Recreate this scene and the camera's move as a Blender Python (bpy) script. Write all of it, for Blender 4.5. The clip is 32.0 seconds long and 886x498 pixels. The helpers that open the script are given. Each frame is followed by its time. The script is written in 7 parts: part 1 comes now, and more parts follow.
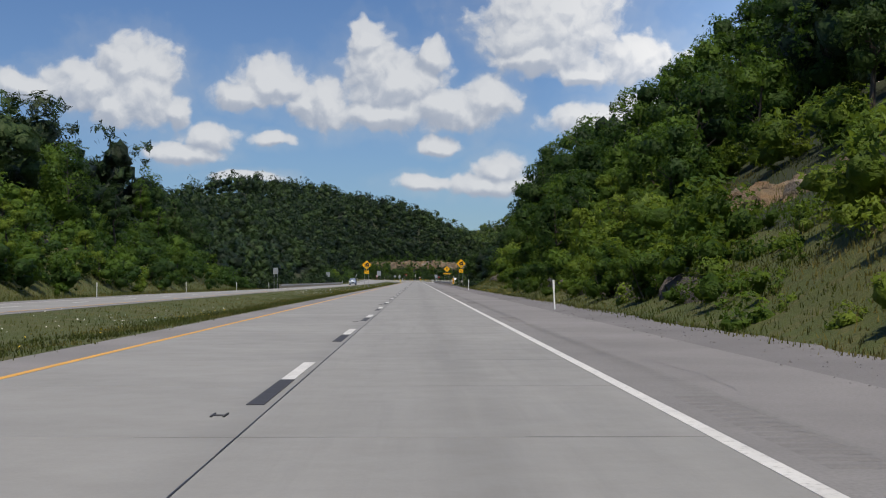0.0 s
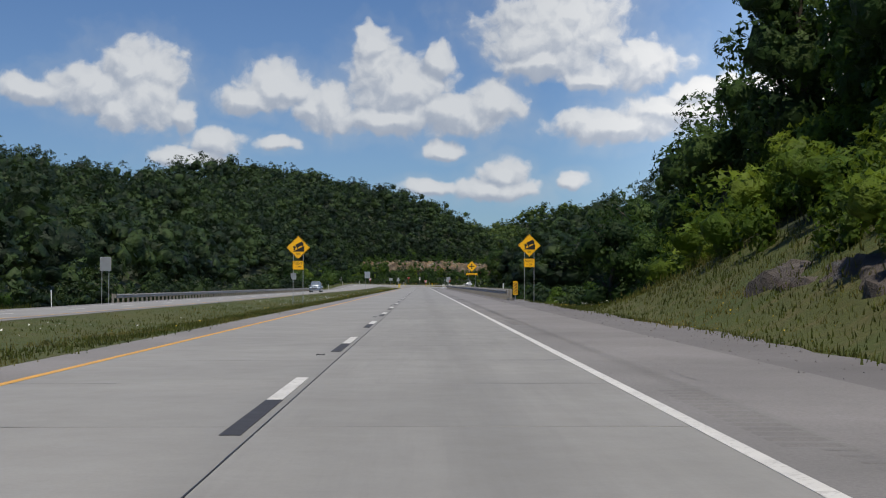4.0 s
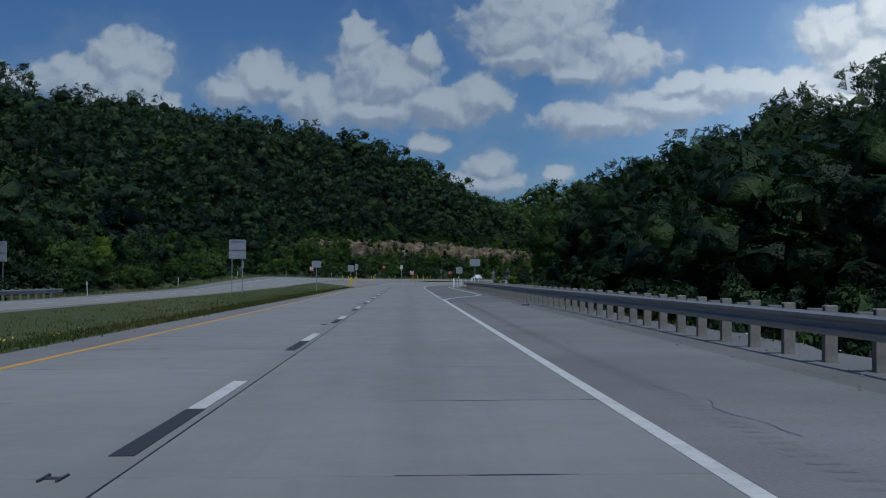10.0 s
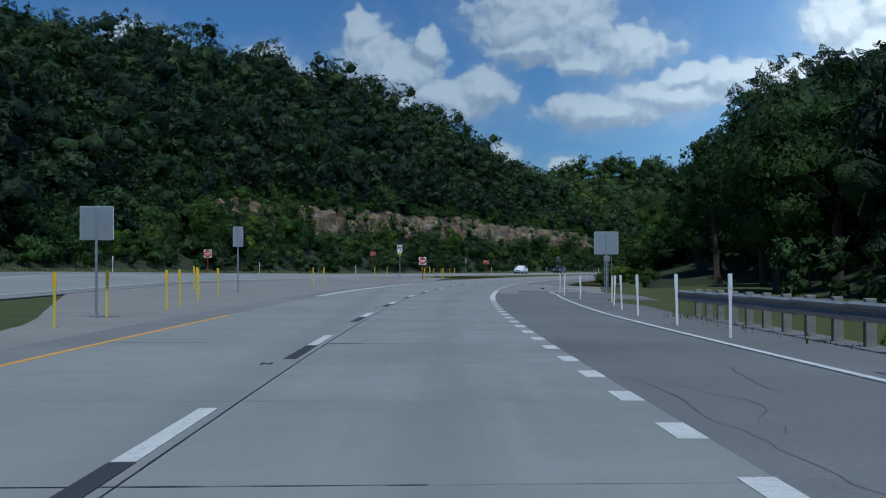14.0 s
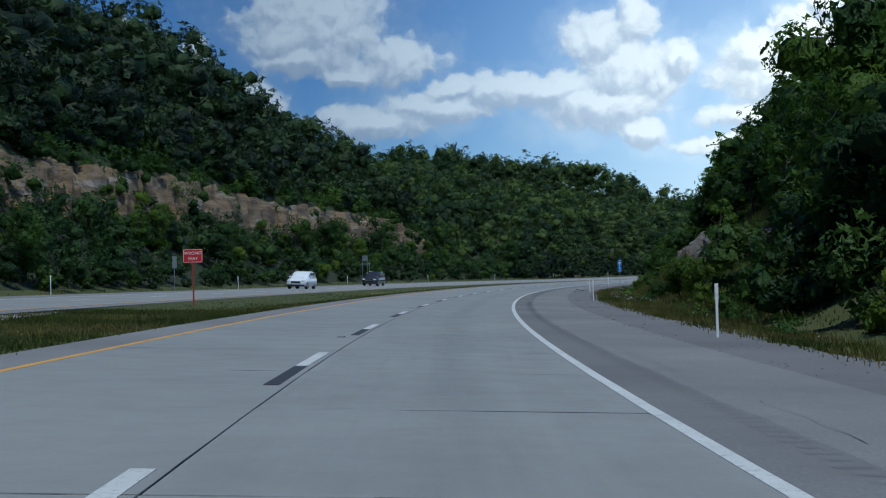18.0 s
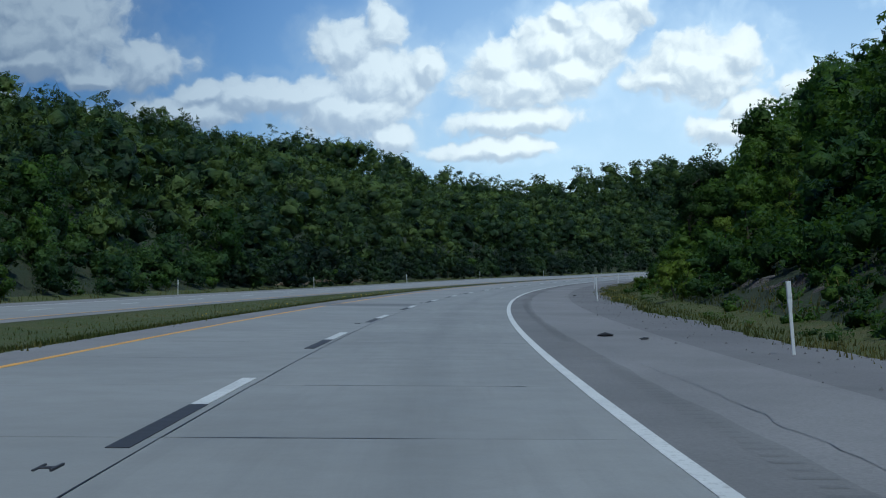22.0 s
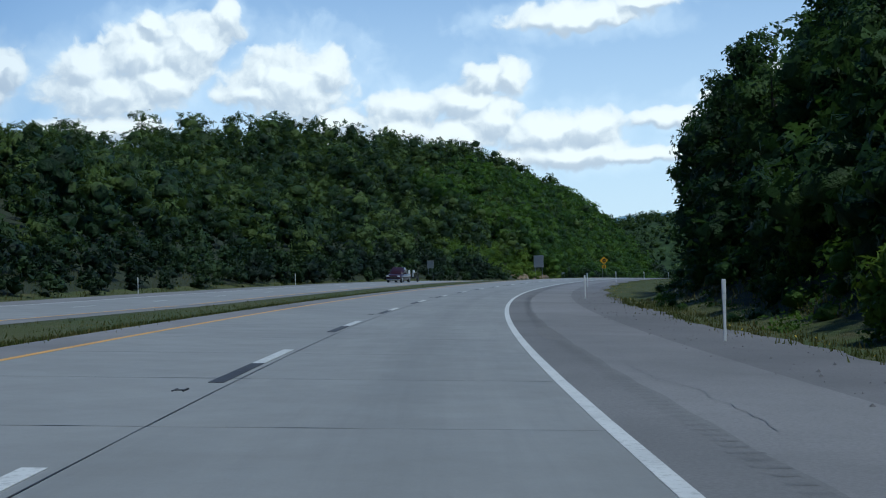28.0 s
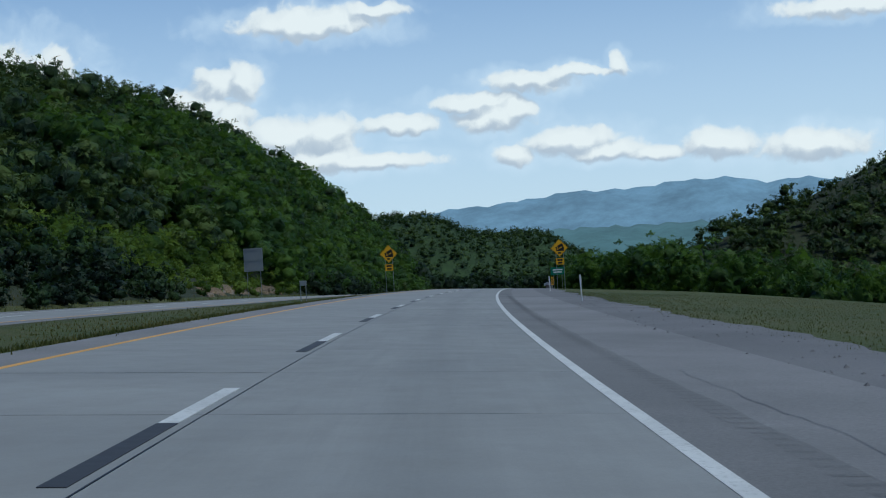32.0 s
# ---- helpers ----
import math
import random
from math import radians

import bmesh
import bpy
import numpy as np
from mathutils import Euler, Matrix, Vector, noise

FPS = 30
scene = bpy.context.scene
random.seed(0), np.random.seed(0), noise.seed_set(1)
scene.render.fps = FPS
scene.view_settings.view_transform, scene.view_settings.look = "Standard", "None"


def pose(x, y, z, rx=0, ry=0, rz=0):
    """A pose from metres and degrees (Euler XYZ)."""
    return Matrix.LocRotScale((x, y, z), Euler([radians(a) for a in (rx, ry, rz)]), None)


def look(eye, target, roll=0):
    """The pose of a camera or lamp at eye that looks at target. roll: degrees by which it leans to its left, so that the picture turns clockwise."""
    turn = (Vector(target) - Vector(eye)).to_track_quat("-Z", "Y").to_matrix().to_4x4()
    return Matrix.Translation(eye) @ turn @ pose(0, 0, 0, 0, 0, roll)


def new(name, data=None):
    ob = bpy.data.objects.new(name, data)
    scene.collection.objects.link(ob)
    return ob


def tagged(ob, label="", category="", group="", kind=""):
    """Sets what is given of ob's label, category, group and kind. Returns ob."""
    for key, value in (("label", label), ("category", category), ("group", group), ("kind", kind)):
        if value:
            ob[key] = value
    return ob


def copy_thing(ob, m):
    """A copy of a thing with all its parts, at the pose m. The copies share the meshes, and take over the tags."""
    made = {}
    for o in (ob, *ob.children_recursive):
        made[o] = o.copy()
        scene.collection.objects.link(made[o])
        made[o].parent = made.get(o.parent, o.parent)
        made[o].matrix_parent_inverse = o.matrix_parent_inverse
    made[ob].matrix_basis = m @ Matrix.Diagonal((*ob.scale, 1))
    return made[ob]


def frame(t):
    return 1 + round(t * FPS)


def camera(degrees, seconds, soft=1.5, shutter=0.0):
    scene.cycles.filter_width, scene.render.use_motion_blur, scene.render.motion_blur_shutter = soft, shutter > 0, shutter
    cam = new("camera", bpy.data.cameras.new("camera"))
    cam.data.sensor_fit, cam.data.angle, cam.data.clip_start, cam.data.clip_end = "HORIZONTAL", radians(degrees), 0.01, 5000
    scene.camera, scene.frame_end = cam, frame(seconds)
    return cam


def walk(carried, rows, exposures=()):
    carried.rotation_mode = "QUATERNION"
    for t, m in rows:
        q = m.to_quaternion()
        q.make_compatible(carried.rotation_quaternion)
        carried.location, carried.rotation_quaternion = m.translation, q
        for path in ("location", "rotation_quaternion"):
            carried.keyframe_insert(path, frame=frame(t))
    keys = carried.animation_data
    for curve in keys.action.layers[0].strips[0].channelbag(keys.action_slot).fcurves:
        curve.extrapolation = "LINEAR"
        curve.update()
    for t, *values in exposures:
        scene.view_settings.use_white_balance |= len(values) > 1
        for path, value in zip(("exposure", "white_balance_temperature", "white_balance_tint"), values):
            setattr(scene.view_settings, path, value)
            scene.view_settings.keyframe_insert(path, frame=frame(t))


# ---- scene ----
cam = camera(38.42, 32.0, 1.1)
# seconds, place in metres, turn in degrees
PATH = [
    (0.0, 1.346, -0.109, 1.190, 91.378, -0.034, -1.176),
    (0.5, 1.345, 16.509, 1.190, 91.246, -0.070, -1.210),
    (1.0, 1.347, 33.303, 1.190, 91.370, -0.152, -1.243),
    (1.5, 1.355, 50.219, 1.190, 91.325, -0.172, -1.172),
    (2.0, 1.366, 67.265, 1.190, 91.367, -0.122, -1.102),
    (2.5, 1.370, 84.348, 1.190, 91.303, -0.057, -1.027),
    (3.0, 1.373, 101.520, 1.190, 91.410, -0.044, -0.952),
    (3.5, 1.354, 118.768, 1.190, 91.493, -0.074, -0.953),
    (4.0, 1.315, 136.072, 1.192, 91.578, -0.167, -0.960),
    (4.5, 1.286, 153.415, 1.194, 91.455, -0.337, -0.996),
    (5.0, 1.252, 170.786, 1.196, 91.500, -0.480, -1.029),
    (5.5, 1.225, 188.174, 1.198, 91.421, -0.606, -1.040),
    (6.0, 1.209, 205.568, 1.200, 91.343, -0.675, -1.041),
    (6.5, 1.199, 222.951, 1.201, 91.338, -0.736, -0.965),
    (7.0, 1.211, 240.327, 1.202, 91.418, -0.786, -0.974),
    (7.5, 1.248, 257.736, 1.203, 91.361, -0.764, -1.183),
    (8.0, 1.309, 275.127, 1.203, 91.303, -0.704, -1.310),
    (8.5, 1.398, 292.531, 1.205, 91.290, -0.617, -1.326),
    (9.0, 1.497, 309.912, 1.206, 91.192, -0.608, -1.427),
    (9.5, 1.608, 327.347, 1.207, 91.322, -0.532, -1.528),
    (10.0, 1.712, 344.754, 1.210, 91.281, -0.392, -1.629),
    (10.5, 1.797, 362.159, 1.211, 91.136, -0.331, -1.589),
    (11.0, 1.856, 379.537, 1.212, 91.073, -0.277, -1.465),
    (11.5, 1.879, 396.790, 1.212, 91.144, -0.205, -1.271),
    (12.0, 1.878, 414.020, 1.212, 91.131, -0.125, -0.994),
    (12.5, 1.848, 431.154, 1.212, 91.116, -0.127, -0.956),
    (13.0, 1.809, 448.270, 1.210, 91.101, -0.190, -0.919),
    (13.5, 1.769, 465.378, 1.204, 91.028, -0.293, -0.957),
    (14.0, 1.797, 482.470, 1.198, 90.955, 0.062, -1.365),
    (14.5, 1.978, 499.550, 1.187, 90.964, 0.808, -2.577),
    (15.0, 2.373, 516.622, 1.169, 90.636, 1.374, -3.084),
    (15.5, 3.069, 533.684, 1.155, 90.897, 1.894, -4.140),
    (16.0, 4.124, 550.735, 1.140, 91.156, 2.184, -5.441),
    (16.5, 5.548, 567.795, 1.141, 91.086, 2.008, -6.805),
    (17.0, 7.406, 584.833, 1.140, 91.184, 1.696, -8.252),
    (17.5, 9.746, 601.879, 1.139, 91.302, 1.434, -9.927),
    (18.0, 12.573, 618.880, 1.137, 91.336, 1.241, -11.601),
    (18.5, 15.879, 635.721, 1.134, 91.339, 1.407, -13.100),
    (19.0, 19.655, 652.502, 1.129, 91.173, 1.535, -14.685),
    (19.5, 23.870, 669.158, 1.124, 91.208, 1.693, -16.131),
    (20.0, 28.514, 685.747, 1.119, 91.244, 1.856, -17.747),
    (20.5, 33.594, 702.381, 1.113, 91.267, 1.917, -19.180),
    (21.0, 39.056, 718.945, 1.108, 91.291, 1.966, -20.278),
    (21.5, 44.929, 735.536, 1.105, 91.420, 2.035, -21.459),
    (22.0, 51.208, 752.035, 1.104, 91.298, 2.153, -22.724),
    (22.5, 57.934, 768.451, 1.104, 91.229, 2.201, -24.396),
    (23.0, 65.130, 784.724, 1.106, 91.160, 2.145, -26.234),
    (23.5, 72.799, 800.779, 1.104, 91.242, 2.010, -27.827),
    (24.0, 80.947, 816.651, 1.102, 91.239, 1.908, -29.250),
    (24.5, 89.468, 832.184, 1.100, 91.287, 1.866, -30.596),
    (25.0, 98.418, 847.520, 1.097, 91.254, 1.811, -32.194),
    (25.5, 107.784, 862.671, 1.095, 91.350, 1.762, -33.753),
    (26.0, 117.550, 877.604, 1.093, 91.450, 1.819, -35.256),
    (26.5, 127.706, 892.296, 1.089, 91.256, 2.015, -36.616),
    (27.0, 138.274, 906.705, 1.084, 91.150, 2.203, -37.988),
    (27.5, 149.188, 920.848, 1.081, 91.173, 2.260, -39.480),
    (28.0, 160.425, 934.720, 1.083, 91.199, 2.251, -41.038),
    (28.5, 171.978, 948.225, 1.085, 91.257, 2.255, -42.645),
    (29.0, 183.903, 961.348, 1.087, 91.150, 2.205, -44.588),
    (29.5, 196.236, 974.090, 1.088, 91.182, 2.197, -46.334),
    (30.0, 208.889, 986.406, 1.088, 91.134, 2.259, -48.082),
    (30.5, 221.843, 998.291, 1.085, 91.122, 2.463, -49.503),
    (31.0, 235.005, 1009.761, 1.084, 91.032, 2.662, -50.925),
    (31.5, 248.336, 1020.849, 1.084, 90.942, 2.931, -51.888),
    (32.0, 261.764, 1031.556, 1.068, 90.941, 3.156, -52.934),
]
EXPOSURES = [(0.0, 0.6, 7250, 10), (5.5, 0.42, 7050, 9), (6.2, 0.3, 6900, 9), (7.0, 0.15, 6650, 7), (8.0, 0.56, 7000, 9), (9.0, 0.24, 6600, 8), (10.0, -0.34, 5800, 3), (11.0, -0.52, 5250, -2), (12.0, -0.32, 5250, -2), (13.0, -0.06, 5420, -2), (16.0, 0.02, 5500, -1), (20.0, -0.14, 5480, -2), (24.0, -0.2, 5380, -3), (29.5, -0.2, 5500, -1), (32.0, -0.4, 5550, -1)]
walk(cam, [(t, pose(x, y, z, a, b, c)) for t, x, y, z, a, b, c in PATH], EXPOSURES)

# ---- the road's line ----
KNOT_S = [-4000, 420, 450, 490, 540, 620, 700, 800, 900, 1000, 1085, 1140, 1230, 1300, 6000]
KNOT_K = [0.0, 0.0, 0.0, 0.0006, 0.00128, 0.001621, 0.001337, 0.001552, 0.001414, 0.001657, 0.001475, 0.0008, 0.0003, 0.0, 0.0]
BANK_S = [-4000, 120, 220, 440, 490, 520, 551, 650, 760, 900, 1000, 1115, 1300, 1500, 6000]
BANK_D = [0, 0, -0.55, -0.7, -0.2, 0.9, 1.9, 2.1, 2.5, 2.6, 2.85, 3.0, 2.6, 0, 0]
GRID_S = np.arange(-3200.0, 5200.0, 1.0)
GRID_H = -np.cumsum(np.interp(GRID_S, KNOT_S, KNOT_K))
GRID_X = np.cumsum(-np.sin(GRID_H))
GRID_Y = np.cumsum(np.cos(GRID_H))
GRID_X -= np.interp(0.0, GRID_S, GRID_X)
GRID_Y -= np.interp(0.0, GRID_S, GRID_Y)
BEND = np.radians(np.interp(GRID_S, BANK_S, BANK_D))
# vertical line: level, then a crest into a five per cent descent
GRADE = -0.05 * np.clip((GRID_S - 1095.0) / 520.0, 0, 1)
GRID_Z = np.cumsum(GRADE)


def heading(s):
    return np.interp(s, GRID_S, GRID_H)


def on_plane(s, l, h=0.0):
    """World places of points s along the lane joint, l to its right, h over the road's plane."""
    s, l = np.broadcast_arrays(np.asarray(s, float), np.asarray(l, float))
    a = np.interp(s, GRID_S, GRID_H)
    x = np.interp(s, GRID_S, GRID_X) + l * np.cos(a)
    y = np.interp(s, GRID_S, GRID_Y) + l * np.sin(a)
    z = np.interp(s, GRID_S, GRID_Z) - np.clip(l, -30, 30) * np.tan(np.interp(s, GRID_S, BEND)) + h
    return np.stack([x, y, z], -1)

# ---- light ----
SUN_EL, SUN_AZ = 66.0, 178.0   # degrees up, degrees clockwise from the first stretch of road
sun = new("sun", bpy.data.lights.new("sun", "SUN"))
sun.data.energy, sun.data.angle, sun.data.color = 2.6, radians(2.0), (1.0, 0.95, 0.87)
sun_way = Vector((math.sin(radians(SUN_AZ)) * math.cos(radians(SUN_EL)), math.cos(radians(SUN_AZ)) * math.cos(radians(SUN_EL)), math.sin(radians(SUN_EL))))
sun.matrix_world = look(sun_way * 900, (0, 0, 0))
world = bpy.data.worlds.new("sky")
scene.world = world
world.use_nodes = True


class Net:
    """Short hand for node trees."""

    def __init__(self, tree):
        self.t = tree

    def put(self, node, idx, v):
        if isinstance(v, bpy.types.NodeSocket):
            self.t.links.new(v, node.inputs[idx])
        else:
            node.inputs[idx].default_value = v

    def math(self, op, a, b=0.0, c=None, clamp=False):
        o = self.t.nodes.new("ShaderNodeMath")
        o.operation, o.use_clamp = op, clamp
        self.put(o, 0, a), self.put(o, 1, b)
        if c is not None:
            self.put(o, 2, c)
        return o.outputs[0]

    def vec(self, op, a, b=(0, 0, 0), scale=None):
        o = self.t.nodes.new("ShaderNodeVectorMath")
        o.operation = op
        self.put(o, 0, a)
        if op not in ("LENGTH", "NORMALIZE", "SCALE"):
            self.put(o, 1, b)
        if scale is not None:
            self.put(o, "Scale", scale)
        return o.outputs["Value"] if op in ("LENGTH", "DOT_PRODUCT") else o.outputs[0]

    def mix(self, fac, a, b, blend="MIX"):
        o = self.t.nodes.new("ShaderNodeMix")
        o.data_type, o.blend_type = "RGBA", blend
        self.put(o, 0, fac), self.put(o, 6, a), self.put(o, 7, b)
        return o.outputs[2]

    def noise(self, vec, scale, detail=4.0, rough=0.55, color=False):
        o = self.t.nodes.new("ShaderNodeTexNoise")
        if vec is not None:
            self.put(o, "Vector", vec)
        self.put(o, "Scale", scale), self.put(o, "Detail", detail), self.put(o, "Roughness", rough)
        return o.outputs["Color"] if color else o.outputs[0]

    def ramp(self, fac, *stops):
        o = self.t.nodes.new("ShaderNodeValToRGB")
        e = o.color_ramp.elements
        while len(e) < len(stops):
            e.new(0.5)
        for el, (p, c) in zip(e, stops):
            el.position = p
            el.color = (c, c, c, 1) if isinstance(c, (int, float)) else (*c, 1)
        self.put(o, 0, fac)
        return o.outputs[0]

    def range(self, v, a, b, lo=0.0, hi=1.0, smooth=False):
        o = self.t.nodes.new("ShaderNodeMapRange")
        if smooth:
            o.interpolation_type = "SMOOTHSTEP"
        for i, x in enumerate((v, a, b, lo, hi)):
            self.put(o, i, x)
        return o.outputs[0]


CLOUDS = []
# banks of cumulus: azimuth, elevation, half width and half height in degrees
BANK_AHEAD = [(-12.57, 9.27, 2.11, 1.39), (-14.36, 8.42, 2.34, 1.19), (-16.82, 8.27, 2.05, 0.66), (-13.4, 7.49, 1.17, 1.06), (-10.62, 7.44, 0.7, 0.79), (-12.32, 8.13, 1.61, 1.59), (-9.26, 6.44, 1.46, 0.66), (-10.36, 5.64, 1.76, 0.53), (-6.53, 8.7, 1.82, 1.06), (-7.9, 8.25, 1.41, 0.66), (-5.01, 7.81, 1.03, 0.99), (-4.08, 7.82, 1.11, 1.19), (-6.52, 6.16, 1.11, 0.36), (-2.22, 10.65, 1.11, 0.93), (-1.97, 9.59, 1.52, 1.49), (-0.95, 8.67, 2.58, 1.59), (0.76, 10.02, 0.76, 0.73), (1.48, 7.67, 2.58, 1.19), (3.32, 8.17, 1.32, 1.06), (-1.33, 7.46, 3.22, 0.79), (6.66, 11.94, 1.61, 0.99), (4.8, 10.89, 2.11, 1.13), (5.56, 9.94, 2.49, 0.86), (9.84, 9.56, 1.32, 0.73)]
CLOUDS += BANK_AHEAD
BANK_AHEAD_LOW = [(7.71, 9.16, 1.46, 0.6), (0.97, 6.03, 1.05, 0.43), (3.64, 4.93, 1.17, 0.79), (3.26, 4.3, 2.05, 0.6), (0.33, 4.31, 1.61, 0.4), (-7.64, 4.64, 1.76, 0.26)]
CLOUDS += BANK_AHEAD_LOW
BANK_RIGHT = [(11.9, 8.37, 1.11, 0.53), (14.1, 8.25, 2.05, 0.79), (11.41, 7.64, 3.22, 0.73), (8.68, 7.1, 3.22, 0.86), (6.81, 4.59, 0.82, 0.46)]
CLOUDS += BANK_RIGHT
BANK_BEND = [(20.48, 11.32, 0.94, 1.22), (18.92, 10.54, 1.85, 1.22), (20.12, 8.99, 2.69, 1.43), (22.42, 9.41, 1.01, 0.9), (16.78, 8.27, 2.69, 1.02), (18.8, 7.55, 3.36, 1.14), (14.49, 8.49, 2.02, 0.9), (20.77, 6.33, 1.18, 0.73), (12.24, 8.49, 1.28, 0.65), (27.9, 10.21, 2.02, 1.3), (25.67, 9.59, 1.61, 1.14), (26.61, 8.6, 2.96, 1.39), (30.32, 10.49, 1.68, 1.55), (29.06, 8.95, 2.02, 1.14), (28.68, 11.35, 0.94, 0.57), (26.29, 6.89, 3.19, 0.73), (25.25, 5.66, 3.36, 0.57), (5.98, 11.29, 3.7, 2.04), (9.95, 9.75, 2.02, 1.14)]
CLOUDS += BANK_BEND
BANK_BEND_LATE = [(34.54, 8.87, 2.96, 1.79), (36.19, 9.34, 1.18, 1.14), (33.0, 8.32, 2.02, 0.65), (31.77, 11.69, 0.84, 1.02), (36.56, 6.91, 1.34, 0.9), (35.53, 6.06, 1.68, 0.73), (39.8, 7.74, 2.02, 0.73), (41.96, 7.74, 1.34, 0.81), (43.2, 8.72, 1.18, 0.9), (39.5, 6.71, 2.02, 0.81)]
CLOUDS += BANK_BEND_LATE
BANK_LATE = [(44.37, 8.78, 0.94, 0.98), (42.77, 7.7, 1.34, 0.65), (39.96, 7.59, 1.95, 0.9), (43.5, 6.9, 1.68, 1.02), (46.01, 6.25, 2.69, 0.98), (48.04, 6.3, 1.61, 0.98), (41.94, 6.35, 2.02, 0.81), (46.97, 5.18, 4.03, 0.65), (36.87, 6.97, 1.01, 0.61), (47.81, 11.24, 3.53, 0.73), (50.59, 11.64, 1.68, 0.49)]
CLOUDS += BANK_LATE
BANK_VALLEY = [(71.05, 10.39, 3.03, 0.49), (57.15, 8.21, 2.02, 0.57), (59.2, 8.5, 2.52, 0.29), (61.36, 8.72, 0.47, 0.49), (55.54, 6.8, 1.85, 0.73), (54.81, 7.47, 2.35, 0.41), (56.83, 7.1, 0.84, 0.57), (51.44, 6.57, 2.02, 0.49), (59.03, 5.53, 2.29, 0.73), (60.51, 4.93, 2.02, 0.49), (56.46, 4.98, 1.01, 0.57), (65.6, 4.92, 2.02, 0.73), (69.54, 4.57, 2.69, 0.73), (62.74, 4.62, 1.51, 0.41), (49.83, 5.03, 3.36, 0.41)]
CLOUDS += BANK_VALLEY


wt = world.node_tree
wt.nodes.clear()
w = Net(wt)
sky = wt.nodes.new("ShaderNodeTexSky")
sky.sky_type, sky.sun_disc = "NISHITA", False
sky.sun_elevation, sky.sun_rotation = radians(SUN_EL), radians(SUN_AZ)
sky.air_density, sky.dust_density, sky.ozone_density, sky.altitude = 1.0, 0.4, 2.6, 300
SKY_GAIN = 0.10
geo = wt.nodes.new("ShaderNodeTexCoord")
ray = geo.outputs["Generated"]
sep = wt.nodes.new("ShaderNodeSeparateXYZ")
wt.links.new(ray, sep.inputs[0])
az = w.math("MULTIPLY", w.math("ARCTAN2", sep.outputs[0], sep.outputs[1]), 180 / math.pi)
el = w.math("MULTIPLY", w.math("ARCSINE", sep.outputs[2]), 180 / math.pi)


def cloud_tree():
    """Node group: azimuth and elevation in degrees in, thickness of the cumulus there out."""
    g = bpy.data.node_groups.new("cumulus", "ShaderNodeTree")
    g.interface.new_socket("Place", in_out="INPUT", socket_type="NodeSocketVector")
    g.interface.new_socket("Thick", in_out="OUTPUT", socket_type="NodeSocketFloat")
    i, o = g.nodes.new("NodeGroupInput"), g.nodes.new("NodeGroupOutput")
    q = Net(g)
    total = None
    for a, e, wa, we in CLOUDS:
        d = q.vec("LENGTH", q.vec("MULTIPLY", q.vec("SUBTRACT", i.outputs[0], (a, e, 0)), (1 / wa, 1 / we, 0)))
        v = q.math("SUBTRACT", 1.0, d)
        if total is None:
            total = v
        else:
            m = g.nodes.new("ShaderNodeMath")
            m.operation = "SMOOTH_MAX"
            q.put(m, 0, total), q.put(m, 1, v), q.put(m, 2, 0.12)
            total = m.outputs[0]
    g.links.new(total if total is not None else q.math("ADD", -1.0, 0.0), o.inputs[0])
    return g


place = wt.nodes.new("ShaderNodeCombineXYZ")
w.put(place, 0, az), w.put(place, 1, el)
place = place.outputs[0]
# billows: three sizes of noise push the outline about
warp = None
for size, push in ((0.5, 0.7), (1.4, 0.3)):
    k = w.vec("SCALE", w.vec("SUBTRACT", w.noise(place, size, 2.0, 0.5, color=True), (0.5, 0.5, 0.5)), scale=push * 2)
    warp = k if warp is None else w.vec("ADD", warp, k)
# low banks far off look flatter
warp = w.vec("SCALE", warp, scale=w.range(el, 3.0, 11.0, 0.32, 1.0))


def puffs(at, scale):
    o = wt.nodes.new("ShaderNodeTexVoronoi")
    o.feature = "SMOOTH_F1"
    w.put(o, "Vector", at), w.put(o, "Scale", scale), w.put(o, "Smoothness", 0.35)
    return o.outputs["Distance"]


place_w = w.vec("ADD", place, warp)
group = cloud_tree()


def thickness(at):
    o = wt.nodes.new("ShaderNodeGroup")
    o.node_tree = group
    w.put(o, 0, at)
    return o.outputs[0]




def heap(at):
    """Thickness of the cumulus with its billows, large and small."""
    fine = w.math("MULTIPLY", w.math("SUBTRACT", w.noise(at, 0.75, 9.0, 0.62), 0.5), 1.15)
    knobs = w.math("MULTIPLY", w.math("SUBTRACT", 0.42, puffs(at, 1.7)), 0.34)
    return w.math("ADD", w.math("ADD", w.math("MULTIPLY", thickness(at), 1.15), 0.02), w.math("ADD", fine, knobs))


thick = heap(place_w)
above = heap(w.vec("ADD", place_w, (0.16, 0.42, 0)))
cover = w.range(thick, -0.16, 0.30, 0, 1, True)
lit = w.range(w.math("SUBTRACT", thick, above), -0.5, 0.42, 0, 1, True)
body = w.range(thick, 0.15, 1.0, 0.0, 0.26, True)
lit = w.math("ADD", w.math("MULTIPLY", lit, 0.85), body, clamp=True)
